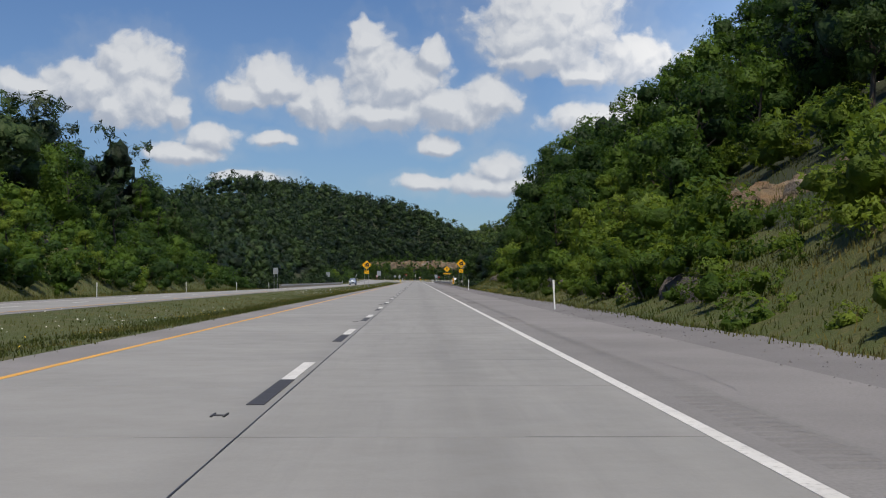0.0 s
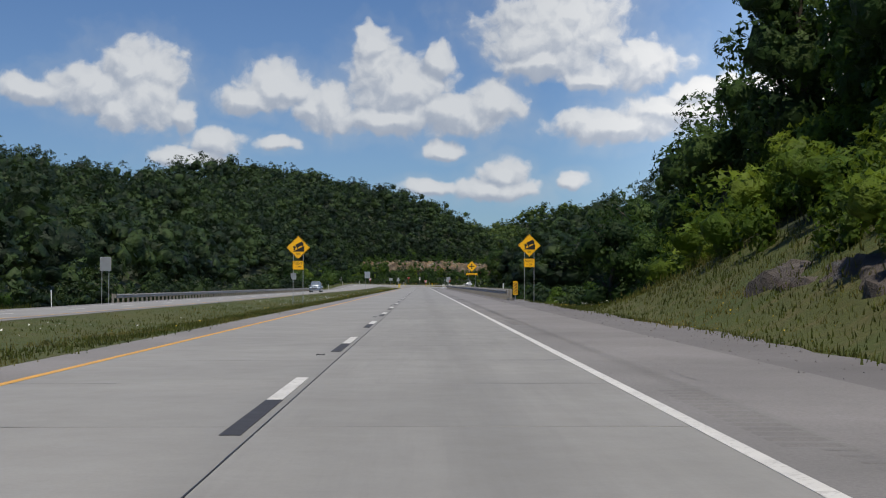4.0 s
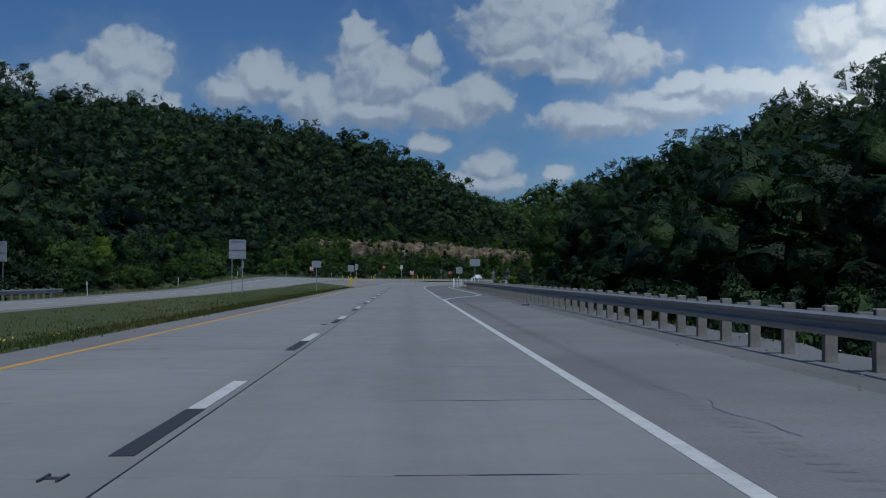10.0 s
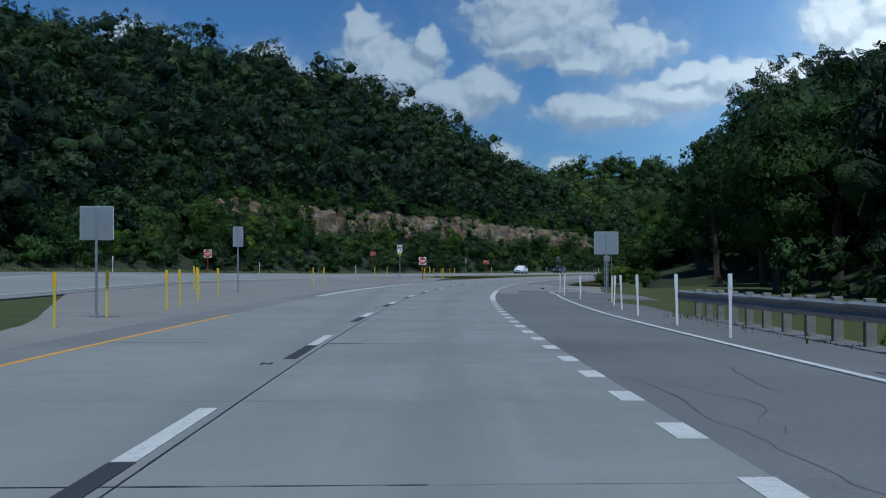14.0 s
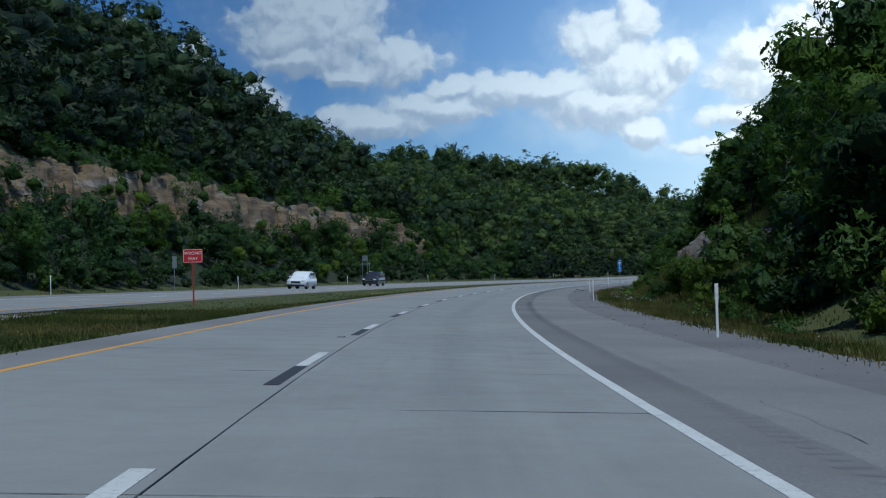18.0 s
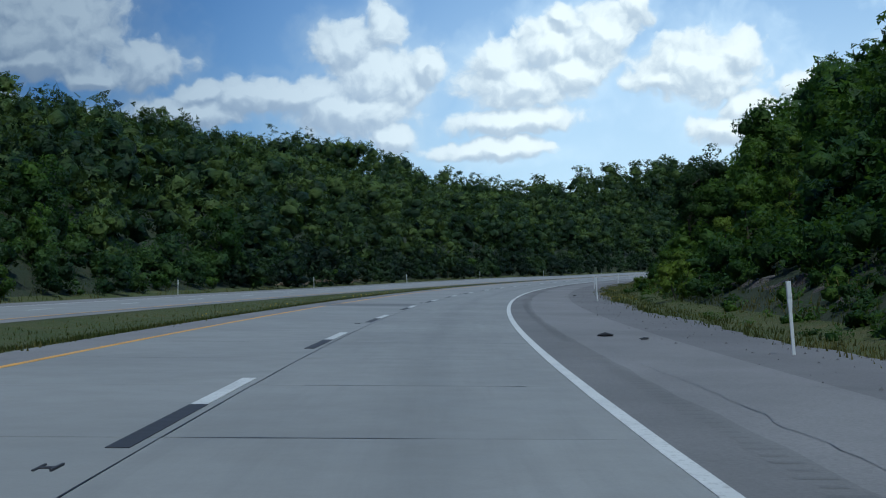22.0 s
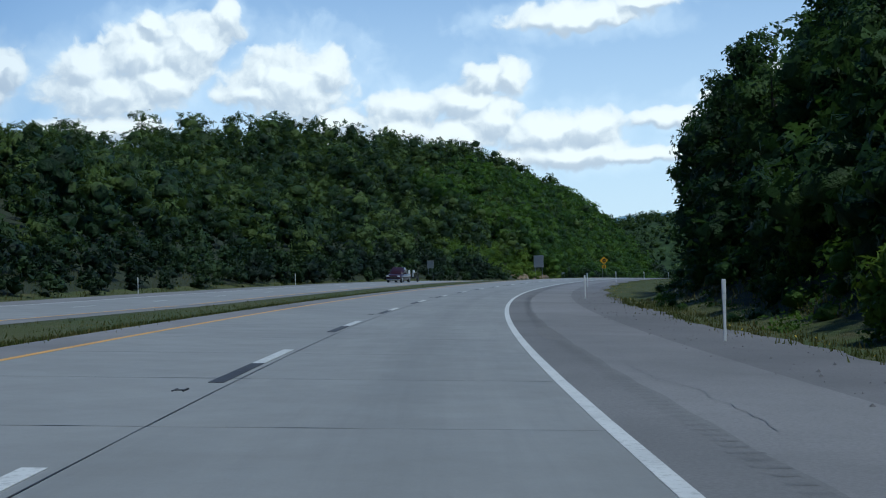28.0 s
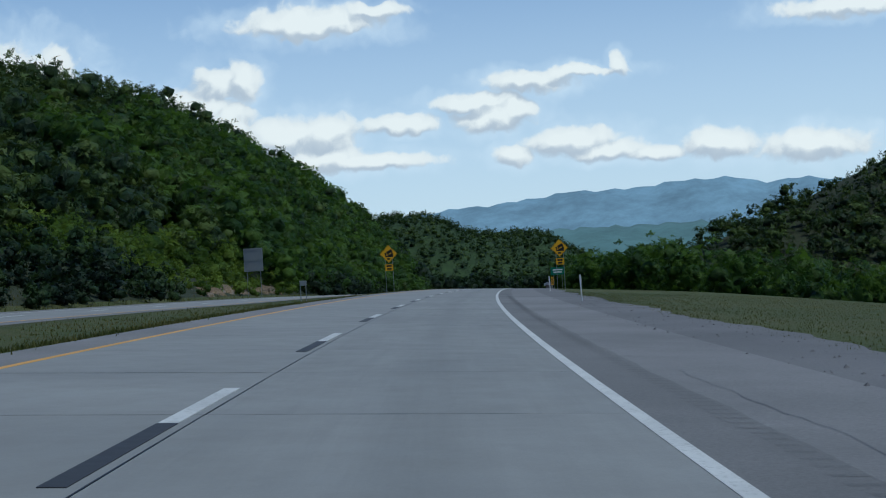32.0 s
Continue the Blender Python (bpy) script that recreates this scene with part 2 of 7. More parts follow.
# the air grows hazier and brighter towards the open valley
toward = w.range(az, 3.0, 30.0, 0.0, 1.0, True)
cloud_col = w.mix(1.0, w.mix(lit, (0.58, 0.65, 0.78, 1), (1.06, 1.08, 1.11, 1)), w.mix(toward, (0.86, 0.92, 1.02, 1), (0.93, 0.86, 0.78, 1)), "MULTIPLY")
sky_col = w.mix(1.0, sky.outputs[0], w.mix(toward, (SKY_GAIN * 0.60, SKY_GAIN * 0.90, SKY_GAIN * 1.34, 1), (SKY_GAIN * 0.82, SKY_GAIN * 0.95, SKY_GAIN * 1.08, 1)), "MULTIPLY")
haze = w.math("MULTIPLY", w.range(el, 0.0, 21.0, 0.84, 0.0, True), w.math("ADD", 0.16, w.math("MULTIPLY", toward, 0.74)))
sky_col = w.mix(haze, sky_col, w.mix(toward, (0.62, 0.78, 0.99, 1), (0.74, 0.79, 0.85, 1)))
# thin veil round the clouds
veil = w.math("MULTIPLY", w.range(thick, -1.1, 0.0, 0, 0.8, True), w.range(w.noise(place_w, 0.4, 3.0, 0.5), 0.3, 0.7))
veil = w.math("MULTIPLY", veil, w.math("ADD", 0.3, w.math("MULTIPLY", toward, 0.5)))
sky_col = w.mix(veil, sky_col, (0.76, 0.82, 0.89, 1))
col = w.mix(w.math("MULTIPLY", cover, 0.95), sky_col, cloud_col)
bg = wt.nodes.new("ShaderNodeBackground")
w.put(bg, 0, col), w.put(bg, 1, w.math("ADD", 0.46, w.math("MULTIPLY", toward, 0.76)))
out = wt.nodes.new("ShaderNodeOutputWorld")
wt.links.new(bg.outputs[0], out.inputs[0])

# ---- materials ----


def mat(name, rough=0.8, metal=0.0):
    m = bpy.data.materials.new(name)
    m.use_nodes = True
    b = m.node_tree.nodes["Principled BSDF"]
    b.inputs["Roughness"].default_value, b.inputs["Metallic"].default_value = rough, metal
    return m, Net(m.node_tree), b


def where(q, kind="Object"):
    c = q.t.nodes.new("ShaderNodeTexCoord")
    return c.outputs[kind]


def position(q):
    return q.t.nodes.new("ShaderNodeNewGeometry").outputs["Position"]


def bump(q, b, height, strength, dist):
    o = q.t.nodes.new("ShaderNodeBump")
    q.put(o, "Strength", strength), q.put(o, "Distance", dist), q.put(o, "Height", height)
    q.t.links.new(o.outputs[0], b.inputs["Normal"])


def plain(name, colour, rough=0.6, metal=0.0, vary=0.12, scale=9.0, dirt=0.0):
    """Paint, metal or plastic with slight mottling and a little grime."""
    m, q, b = mat(name, rough, metal)
    p = where(q)
    n = q.noise(p, scale, 5.0, 0.6)
    dark = tuple(c * (1 - vary * 2) for c in colour)
    light = tuple(min(1, c * (1 + vary)) for c in colour)
    col = q.mix(n, (*dark, 1), (*light, 1))
    if dirt:
        d = q.range(q.noise(p, scale * 3.1, 6.0, 0.7), 0.52, 0.72, 0, dirt)
        col = q.mix(d, col, (0.12, 0.10, 0.08, 1))
    q.put(b, "Base Color", col)
    q.put(b, "Roughness", q.range(n, 0.2, 0.8, max(0.02, rough - 0.12), min(1, rough + 0.12)))
    return m


def concrete(name, tone, warm, object_random=True):
    """Worn road concrete: fine grit, oil-dark middle strip, pale wheel paths, blotches."""
    m, q, b = mat(name, 0.75)
    p = position(q)
    big = q.noise(p, 0.22, 4.0, 0.6)
    mid = q.noise(p, 1.3, 5.0, 0.65)
    grit = q.noise(p, 38.0, 3.0, 0.7)
    base = tuple(tone * c for c in warm)
    col = q.mix(q.range(big, 0.3, 0.7), (*[c * 0.86 for c in base], 1), (*[c * 1.1 for c in base], 1))
    col = q.mix(q.math("MULTIPLY", q.range(mid, 0.45, 0.75), 0.22), col, (*[c * 0.66 for c in base], 1))
    col = q.mix(q.math("MULTIPLY", q.range(grit, 0.35, 0.7), 0.3), col, (*[c * 0.72 for c in base], 1))
    # strips along the lane: the object's own x runs across it
    o = q.t.nodes.new("ShaderNodeSeparateXYZ")
    q.t.links.new(where(q), o.inputs[0])
    strip = q.math("ABSOLUTE", q.math("ADD", o.outputs[0], q.math("MULTIPLY", q.math("SUBTRACT", q.noise(p, 0.5, 2.0), 0.5), 0.35)))
    oil = q.range(strip, 0.0, 0.6, 0.26, 0.0, True)
    col = q.mix(oil, col, (*[c * 0.5 for c in base], 1))
    if object_random:
        info = q.t.nodes.new("ShaderNodeObjectInfo")
        own = q.vec("ADD", q.vec("MULTIPLY", where(q), (2.2, 0.10, 1.0)), q.vec("SCALE", (1.0, 0.7, 0.3), scale=q.math("MULTIPLY", info.outputs["Random"], 60.0)))
        col = q.mix(q.range(q.noise(own, 1.0, 5.0, 0.65), 0.45, 0.75, 0, 0.28), col, (*[c * 1.35 for c in base], 1))
        col = q.mix(q.range(q.noise(own, 2.3, 4.0, 0.65), 0.52, 0.8, 0, 0.3), col, (*[c * 0.62 for c in base], 1))
        col = q.mix(q.range(info.outputs["Random"], 0, 1, 0.0, 0.16), col, (*[c * 0.6 for c in base], 1))
    q.put(b, "Base Color", col)
    q.put(b, "Roughness", q.range(mid, 0.2, 0.8, 0.62, 0.85))
    bump(q, b, grit, 0.25, 0.004)
    return m


def asphalt(name, tone, warm):
    m, q, b = mat(name, 0.9)
    p = position(q)
    big = q.noise(p, 0.16, 5.0, 0.65)
    grit = q.noise(p, 26.0, 4.0, 0.75)
    base = tuple(tone * c for c in warm)
    col = q.mix(q.range(big, 0.3, 0.7), (*[c * 0.74 for c in base], 1), (*[c * 1.18 for c in base], 1))
    col = q.mix(q.math("MULTIPLY", q.range(grit, 0.38, 0.68), 0.5), col, (*[c * 0.5 for c in base], 1))
    stain = q.range(q.noise(p, 0.7, 6.0, 0.7), 0.6, 0.72, 0, 0.35)
    col = q.mix(stain, col, (*[c * 0.55 for c in base], 1))
    q.put(b, "Base Color", col)
    bump(q, b, grit, 0.5, 0.008)
    return m


def earth(name, a, b_, c_, fine=5.0):
    """Grass or soil seen from some way off: three tones, two sizes of patch, fine relief."""
    m, q, b = mat(name, 0.95)
    p = position(q)
    big, small = q.noise(p, 0.07, 5.0, 0.6), q.noise(p, 0.9, 6.0, 0.7)
    tiny = q.noise(p, fine, 5.0, 0.75)
    col = q.mix(q.range(big, 0.35, 0.65), (*a, 1), (*b_, 1))
    col = q.mix(q.range(small, 0.48, 0.7), col, (*c_, 1))
    col = q.mix(q.math("MULTIPLY", q.range(tiny, 0.35, 0.65), 0.55), col, (*[v * 0.35 for v in a], 1))
    q.put(b, "Base Color", col)
    bump(q, b, tiny, 0.9, 0.12)
    return m


MASS = {}


def foliage(name, *args):
    """Loose sprays with gaps, and the closed mass of the same leaves behind them."""
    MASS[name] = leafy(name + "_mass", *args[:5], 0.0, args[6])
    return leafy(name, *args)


def leafy(name, dark, light, tip, glow=0.25, scale=0.12, holes=0.0, fine=6.0):
    """Leaves: every spray its own tone, patches from tree to tree, light passing through, ragged gaps between the leaflets."""
    m, q, b = mat(name, 0.6)
    g = q.t.nodes.new("ShaderNodeNewGeometry")
    per, pos = g.outputs["Random Per Island"], g.outputs["Position"]
    patch = q.noise(pos, scale, 2.0, 0.5)
    fleck = q.noise(pos, fine * 0.8, 2.0, 0.6)
    col = q.mix(q.math("ADD", q.math("MULTIPLY", per, 0.4), q.math("MULTIPLY", q.range(fleck, 0.3, 0.7), 0.6)), (*dark, 1), (*light, 1))
    col = q.mix(q.range(patch, 0.5, 0.72, 0, 0.75), col, (*tip, 1))
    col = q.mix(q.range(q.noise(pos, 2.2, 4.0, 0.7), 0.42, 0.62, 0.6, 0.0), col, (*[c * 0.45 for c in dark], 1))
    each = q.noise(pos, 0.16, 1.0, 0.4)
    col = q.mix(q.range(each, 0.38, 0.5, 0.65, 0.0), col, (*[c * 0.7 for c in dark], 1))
    col = q.mix(q.range(each, 0.5, 0.62, 0, 0.75), col, (*tip, 1))
    q.put(b, "Base Color", col)
    b.inputs["Specular IOR Level"].default_value = 0.25
    tr = q.t.nodes.new("ShaderNodeBsdfTranslucent")
    q.put(tr, 0, q.mix(0.5, col, (*tip, 1)))
    ms = q.t.nodes.new("ShaderNodeMixShader")
    q.put(ms, 0, glow)
    q.t.links.new(b.outputs[0], ms.inputs[1]), q.t.links.new(tr.outputs[0], ms.inputs[2])
    last = ms.outputs[0]
    clump = q.noise(pos, 1.3, 3.0, 0.6)
    bump(q, b, q.math("ADD", q.math("MULTIPLY", clump, 0.7), q.math("MULTIPLY", q.noise(pos, fine * 0.6, 3.0, 0.65), 0.45)), 1.0, 0.5 if not holes else 0.12)
    if holes:
        cut = q.math("GREATER_THAN", q.noise(pos, fine, 1.5, 0.55), 1.0 - holes)
        clear = q.t.nodes.new("ShaderNodeBsdfTransparent")
        m2 = q.t.nodes.new("ShaderNodeMixShader")
        q.put(m2, 0, cut)
        q.t.links.new(last, m2.inputs[1]), q.t.links.new(clear.outputs[0], m2.inputs[2])
        last = m2.outputs[0]
    q.t.links.new(last, q.t.nodes["Material Output"].inputs[0])
    return m


def rocky(name, a, b_, c_):
    m, q, b = mat(name, 0.9)
    p = position(q)
    layers = q.noise(q.vec("MULTIPLY", p, (0.12, 0.12, 1.6)), 1.0, 6.0, 0.7)
    spots = q.noise(p, 0.5, 6.0, 0.7)
    col = q.mix(q.range(layers, 0.35, 0.65), (*a, 1), (*b_, 1))
    col = q.mix(q.range(spots, 0.5, 0.68), col, (*c_, 1))
    # slanting pale and rusty seams, and dark cracks between the blocks
    tilt = q.t.nodes.new("ShaderNodeMapping")
    q.put(tilt, 0, p)
    tilt.inputs["Rotation"].default_value = (0.75, 0.6, 0.2)
    tilt.inputs["Scale"].default_value = (0.16, 0.16, 1.1)
    seam = q.noise(tilt.outputs[0], 0.8, 5.0, 0.65)
    col = q.mix(q.range(seam, 0.57, 0.63, 0, 0.8), col, (*[0.5 * v + 0.17 for v in a], 1))
    col = q.mix(q.range(seam, 0.36, 0.43, 0.7, 0), col, (a[0] * 0.75, a[1] * 0.55, a[2] * 0.42, 1))
    crack = q.noise(q.vec("MULTIPLY", p, (0.9, 0.9, 1.5)), 1.2, 7.0, 0.8)
    col = q.mix(q.range(crack, 0.36, 0.44, 0.75, 0), col, (*[v * 0.3 for v in b_], 1))
    q.put(b, "Base Color", col)
    bump(q, b, q.math("ADD", q.noise(p, 2.4, 8.0, 0.75), q.math("MULTIPLY", crack, 0.8)), 0.9, 0.35)
    return m


def paint_line(name, colour):
    """Thermoplastic line, worn through in specks."""
    m, q, b = mat(name, 0.6)
    p = position(q)
    worn = q.range(q.noise(p, 14.0, 6.0, 0.75), 0.52, 0.66, 0, 0.75)
    streak = q.range(q.noise(p, 1.1, 4.0, 0.6), 0.42, 0.72, 0, 0.45)
    col = q.mix(worn, (*colour, 1), (0.30, 0.29, 0.27, 1))
    q.put(b, "Base Color", q.mix(streak, col, (*[c * 0.6 for c in colour], 1)))
    return m


SLAB = concrete("road_concrete", 0.26, (1.0, 0.985, 0.93))
SLAB_FAR = concrete("road_concrete_far", 0.265, (1.0, 0.985, 0.93), False)
APRON = concrete("apron_concrete", 0.24, (1.04, 0.95, 0.86), False)
BASE = asphalt("joint_filler", 0.05, (1.0, 0.98, 0.95))
SHOULDER = asphalt("shoulder_asphalt", 0.225, (1.0, 0.955, 0.94))
RUMBLE = asphalt("shoulder_strip_asphalt", 0.185, (1.0, 0.96, 0.94))
RUMBLE_OLD = asphalt("bleached_strip_asphalt", 0.212, (1.0, 0.965, 0.945))
GRAVEL = asphalt("gravel", 0.17, (1.0, 0.95, 0.95))
TURN = asphalt("turn_lane_asphalt", 0.17, (1.0, 0.99, 0.97))
WHITE_LINE = paint_line("white_line_paint", (0.62, 0.61, 0.58))
YELLOW_LINE = paint_line("yellow_line_paint", (0.72, 0.36, 0.05))
BLACK_LINE = plain("black_contrast_paint", (0.045, 0.045, 0.05), 0.7, vary=0.25, scale=5)
GROUND = earth("grassland", (0.056, 0.082, 0.014), (0.092, 0.098, 0.022), (0.13, 0.108, 0.040))
FOREST_FLOOR = earth("forest_floor", (0.020, 0.034, 0.010), (0.034, 0.044, 0.015), (0.050, 0.046, 0.022), 3.0)
CANOPY = earth("far_canopy", (0.030, 0.062, 0.016), (0.050, 0.092, 0.022), (0.018, 0.036, 0.012), 0.16)
ROCK_TAN = rocky("tan_rock", (0.31, 0.215, 0.115), (0.10, 0.062, 0.038), (0.15, 0.125, 0.095))
ROCK_PALE = rocky("pale_weathered_rock", (0.19, 0.165, 0.145), (0.11, 0.092, 0.080), (0.24, 0.21, 0.185))
ROCK_GREY = rocky("grey_shale", (0.085, 0.075, 0.070), (0.14, 0.115, 0.10), (0.05, 0.045, 0.042))
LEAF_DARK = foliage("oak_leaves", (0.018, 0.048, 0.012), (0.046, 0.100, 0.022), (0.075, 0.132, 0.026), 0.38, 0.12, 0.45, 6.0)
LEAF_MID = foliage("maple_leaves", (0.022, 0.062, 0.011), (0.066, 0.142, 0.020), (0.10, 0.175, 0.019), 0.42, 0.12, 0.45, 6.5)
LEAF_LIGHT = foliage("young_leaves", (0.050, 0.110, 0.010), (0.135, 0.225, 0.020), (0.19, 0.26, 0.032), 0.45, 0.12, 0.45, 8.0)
# one broadleaf wood in two tones: cloud shade painted in, then sunlight painted in
LEAF_SHADED = foliage("shaded_leaves", (0.0055, 0.018, 0.0075), (0.020, 0.048, 0.0135), (0.044, 0.078, 0.019), 0.20, 0.02, 0.46, 5.0)
LEAF_SUNLIT = foliage("sunlit_leaves", (0.012, 0.034, 0.010), (0.044, 0.092, 0.018), (0.105, 0.150, 0.028), 0.28, 0.02, 0.46, 5.0)
GRASS = leafy("grass_blades", (0.075, 0.112, 0.015), (0.15, 0.175, 0.030), (0.235, 0.195, 0.06), 0.5, 0.3)
BLOOM_WHITE = plain("white_petals", (0.75, 0.74, 0.68), 0.8)
BLOOM_YELLOW = plain("yellow_petals", (0.70, 0.50, 0.04), 0.8)
BARK = plain("bark", (0.085, 0.068, 0.052), 0.95, vary=0.35, scale=3.0)
STEEL = plain("galvanised_steel", (0.42, 0.44, 0.46), 0.45, 0.75, 0.14, 6.0, 0.25)
RAIL_STEEL = plain("weathered_rail_steel", (0.36, 0.35, 0.34), 0.5, 0.55, 0.2, 3.0, 0.35)
WOOD = plain("weathered_post_wood", (0.25, 0.235, 0.21), 0.92, vary=0.3, scale=7.0)
SIGN_YELLOW = plain("yellow_sign_sheet", (0.92, 0.47, 0.006), 0.42, vary=0.03)
SIGN_WHITE = plain("white_sign_sheet", (0.78, 0.78, 0.76), 0.42, vary=0.03)
SIGN_RED = plain("red_sign_sheet", (0.50, 0.020, 0.018), 0.42, vary=0.05)
SIGN_BLUE = plain("blue_sign_sheet", (0.010, 0.16, 0.60), 0.42, vary=0.05)
SIGN_GREEN = plain("green_sign_sheet", (0.008, 0.17, 0.095), 0.42, vary=0.05)
SIGN_BACK = plain("bare_aluminium", (0.42, 0.43, 0.44), 0.4, 0.6, 0.08, 4.0, 0.1)
SIGN_BLACK = plain("black_sign_ink", (0.012, 0.011, 0.010), 0.5)
POST_WHITE = plain("white_plastic", (0.80, 0.80, 0.78), 0.5, vary=0.05, dirt=0.15)
POST_YELLOW = plain("yellow_plastic", (0.72, 0.55, 0.06), 0.5, vary=0.08, dirt=0.15)
POST_RED = plain("red_post_paint", (0.38, 0.03, 0.022), 0.55, vary=0.12)
RUBBER = plain("black_rubber", (0.018, 0.018, 0.018), 0.75, vary=0.2)
GLASS_DARK = plain("tinted_car_glass", (0.012, 0.014, 0.016), 0.08, vary=0.05)
CHROME = plain("chrome_trim", (0.6, 0.6, 0.62), 0.15, 1.0, 0.04)
LAMP_GLASS = plain("headlamp_glass", (0.75, 0.77, 0.8), 0.1, vary=0.05)
TAIL_RED = plain("tail_lamp_plastic", (0.35, 0.012, 0.012), 0.2)
CAR_WHITE = plain("white_car_paint", (0.74, 0.75, 0.76), 0.22, vary=0.03)
CAR_DARK = plain("charcoal_car_paint", (0.030, 0.033, 0.038), 0.2, vary=0.06)
CAR_BLACK = plain("black_car_paint", (0.014, 0.014, 0.016), 0.18, vary=0.06)
CAR_MAROON = plain("maroon_car_paint", (0.030, 0.009, 0.013), 0.2, vary=0.06)
CAR_SILVER = plain("silver_blue_car_paint", (0.22, 0.26, 0.30), 0.25, 0.5, 0.05)

# ---- building helpers ----


def mesh_object(name, verts, faces, material, parent=None, smooth=False, label=""):
    me = bpy.data.meshes.new(name)
    me.from_pydata([tuple(v) for v in verts], [], [tuple(f) for f in faces])
    me.materials.append(material)
    if smooth:
        me.polygons.foreach_set("use_smooth", [True] * len(me.polygons))
    me.update()
    ob = new(name, me)
    if parent is not None:
        ob.parent = parent
    return tagged(ob, label)


def quads_object(name, verts, faces, material, parent=None, normals=None):
    """The same for large arrays: verts (n, 3), faces (m, 3 or 4)."""
    verts, faces = np.asarray(verts, np.float32), np.asarray(faces, np.int32)
    me = bpy.data.meshes.new(name)
    m, k = faces.shape
    me.vertices.add(len(verts))
    me.vertices.foreach_set("co", verts.ravel())
    me.loops.add(m * k)
    me.loops.foreach_set("vertex_index", faces.ravel())
    me.polygons.add(m)
    me.polygons.foreach_set("loop_start", np.arange(0, m * k, k, dtype=np.int32))
    me.update(calc_edges=True)
    me.polygons.foreach_set("use_smooth", np.full(m, normals is not None))
    if normals is not None:
        me.normals_split_custom_set_from_vertices(normals)
    me.materials.append(material)
    ob = new(name, me)
    if parent is not None:
        ob.parent = parent
    return ob


def part(name, bm, material, parent, label="", smooth=False):
    me = bpy.data.meshes.new(name)
    bm.normal_update()
    bm.to_mesh(me)
    bm.free()
    me.materials.append(material)
    if smooth:
        me.polygons.foreach_set("use_smooth", [True] * len(me.polygons))
    ob = new(name, me)
    if parent is not None:
        ob.parent = parent
    return tagged(ob, label)


def box_bm(x0, x1, y0, y1, z0, z1, bevel=0.0):
    bm = bmesh.new()
    bmesh.ops.create_cube(bm, size=1.0)
    for v in bm.verts:
        v.co = Vector(((x0 + x1) / 2 + v.co.x * (x1 - x0), (y0 + y1) / 2 + v.co.y * (y1 - y0), (z0 + z1) / 2 + v.co.z * (z1 - z0)))
    if bevel:
        bmesh.ops.bevel(bm, geom=list(bm.edges), offset=bevel, segments=2, affect="EDGES", profile=0.6)
    return bm


def rod_bm(a, b, r0, r1=None, n=8):
    """A round rod from a to b."""
    r1 = r0 if r1 is None else r1
    a, b = Vector(a), Vector(b)
    bm = bmesh.new()
    turn = (b - a).to_track_quat("Z", "Y").to_matrix().to_4x4()
    bmesh.ops.create_cone(bm, cap_ends=True, segments=n, radius1=r0, radius2=r1, depth=(b - a).length, matrix=Matrix.Translation((a + b) / 2) @ turn)
    return bm


def poly_bm(points, depth, at=Matrix.Identity(4), bevel=0.0):
    """A flat plate in x and z with its face towards -y, depth thick behind it."""
    bm = bmesh.new()
    vs = [bm.verts.new((x, 0, z)) for x, z in points]
    f = bm.faces.new(vs)
    r = bmesh.ops.extrude_face_region(bm, geom=[f])
    bmesh.ops.translate(bm, verts=[v for v in r["geom"] if isinstance(v, bmesh.types.BMVert)], vec=(0, depth, 0))
    bmesh.ops.recalc_face_normals(bm, faces=bm.faces)
    if bevel:
        bmesh.ops.bevel(bm, geom=list(bm.edges), offset=bevel, segments=1, affect="EDGES")
    bm.transform(at)
    return bm


def rounded(wd, ht, r, n=4):
    pts = []
    for cx, cz, a0 in ((wd / 2 - r, ht / 2 - r, 0), (-wd / 2 + r, ht / 2 - r, 90), (-wd / 2 + r, -ht / 2 + r, 180), (wd / 2 - r, -ht / 2 + r, 270)):
        for i in range(n + 1):
            a = radians(a0 + 90 * i / n)
            pts.append((cx + r * math.cos(a), cz + r * math.sin(a)))
    return pts[::-1]


def diamond(side, r=0.05):
    c, s_ = math.cos(radians(45)), math.sin(radians(45))
    return [(x * c - z * s_, x * s_ + z * c) for x, z in rounded(side, side, r)]


def lettering(text, size, x, z, y, material, parent, name="lettering", squeeze=1.0):
    """Raised words facing -y, centred at x and z."""
    cu = bpy.data.curves.new(name, "FONT")
    cu.body, cu.size, cu.align_x, cu.align_y, cu.extrude = text, size, "CENTER", "CENTER", 0.001
    tmp = bpy.data.objects.new(name, cu)
    scene.collection.objects.link(tmp)
    dg = bpy.context.evaluated_depsgraph_get()
    me = bpy.data.meshes.new_from_object(tmp.evaluated_get(dg))
    bpy.data.objects.remove(tmp)
    me.transform(pose(x, y, z, 90) @ Matrix.Diagonal((squeeze, 1, 1, 1)))
    me.materials.clear()
    me.materials.append(material)
    ob = new(name, me)
    ob.parent = parent
    return ob


def thing(name, label, category, group="", kind=""):
    return tagged(new(name), label, category, group, kind)


def stand(s, l, h=0.0, turn=0.0, use_ground=True):
    """The upright pose of a thing at s along and l right of the lane joint, facing back along the road; turn in degrees."""
    p = surface(s, l) if use_ground else on_plane(s, l)
    return pose(p[0], p[1], p[2] + h, 0, 0, math.degrees(float(heading(s))) + turn)


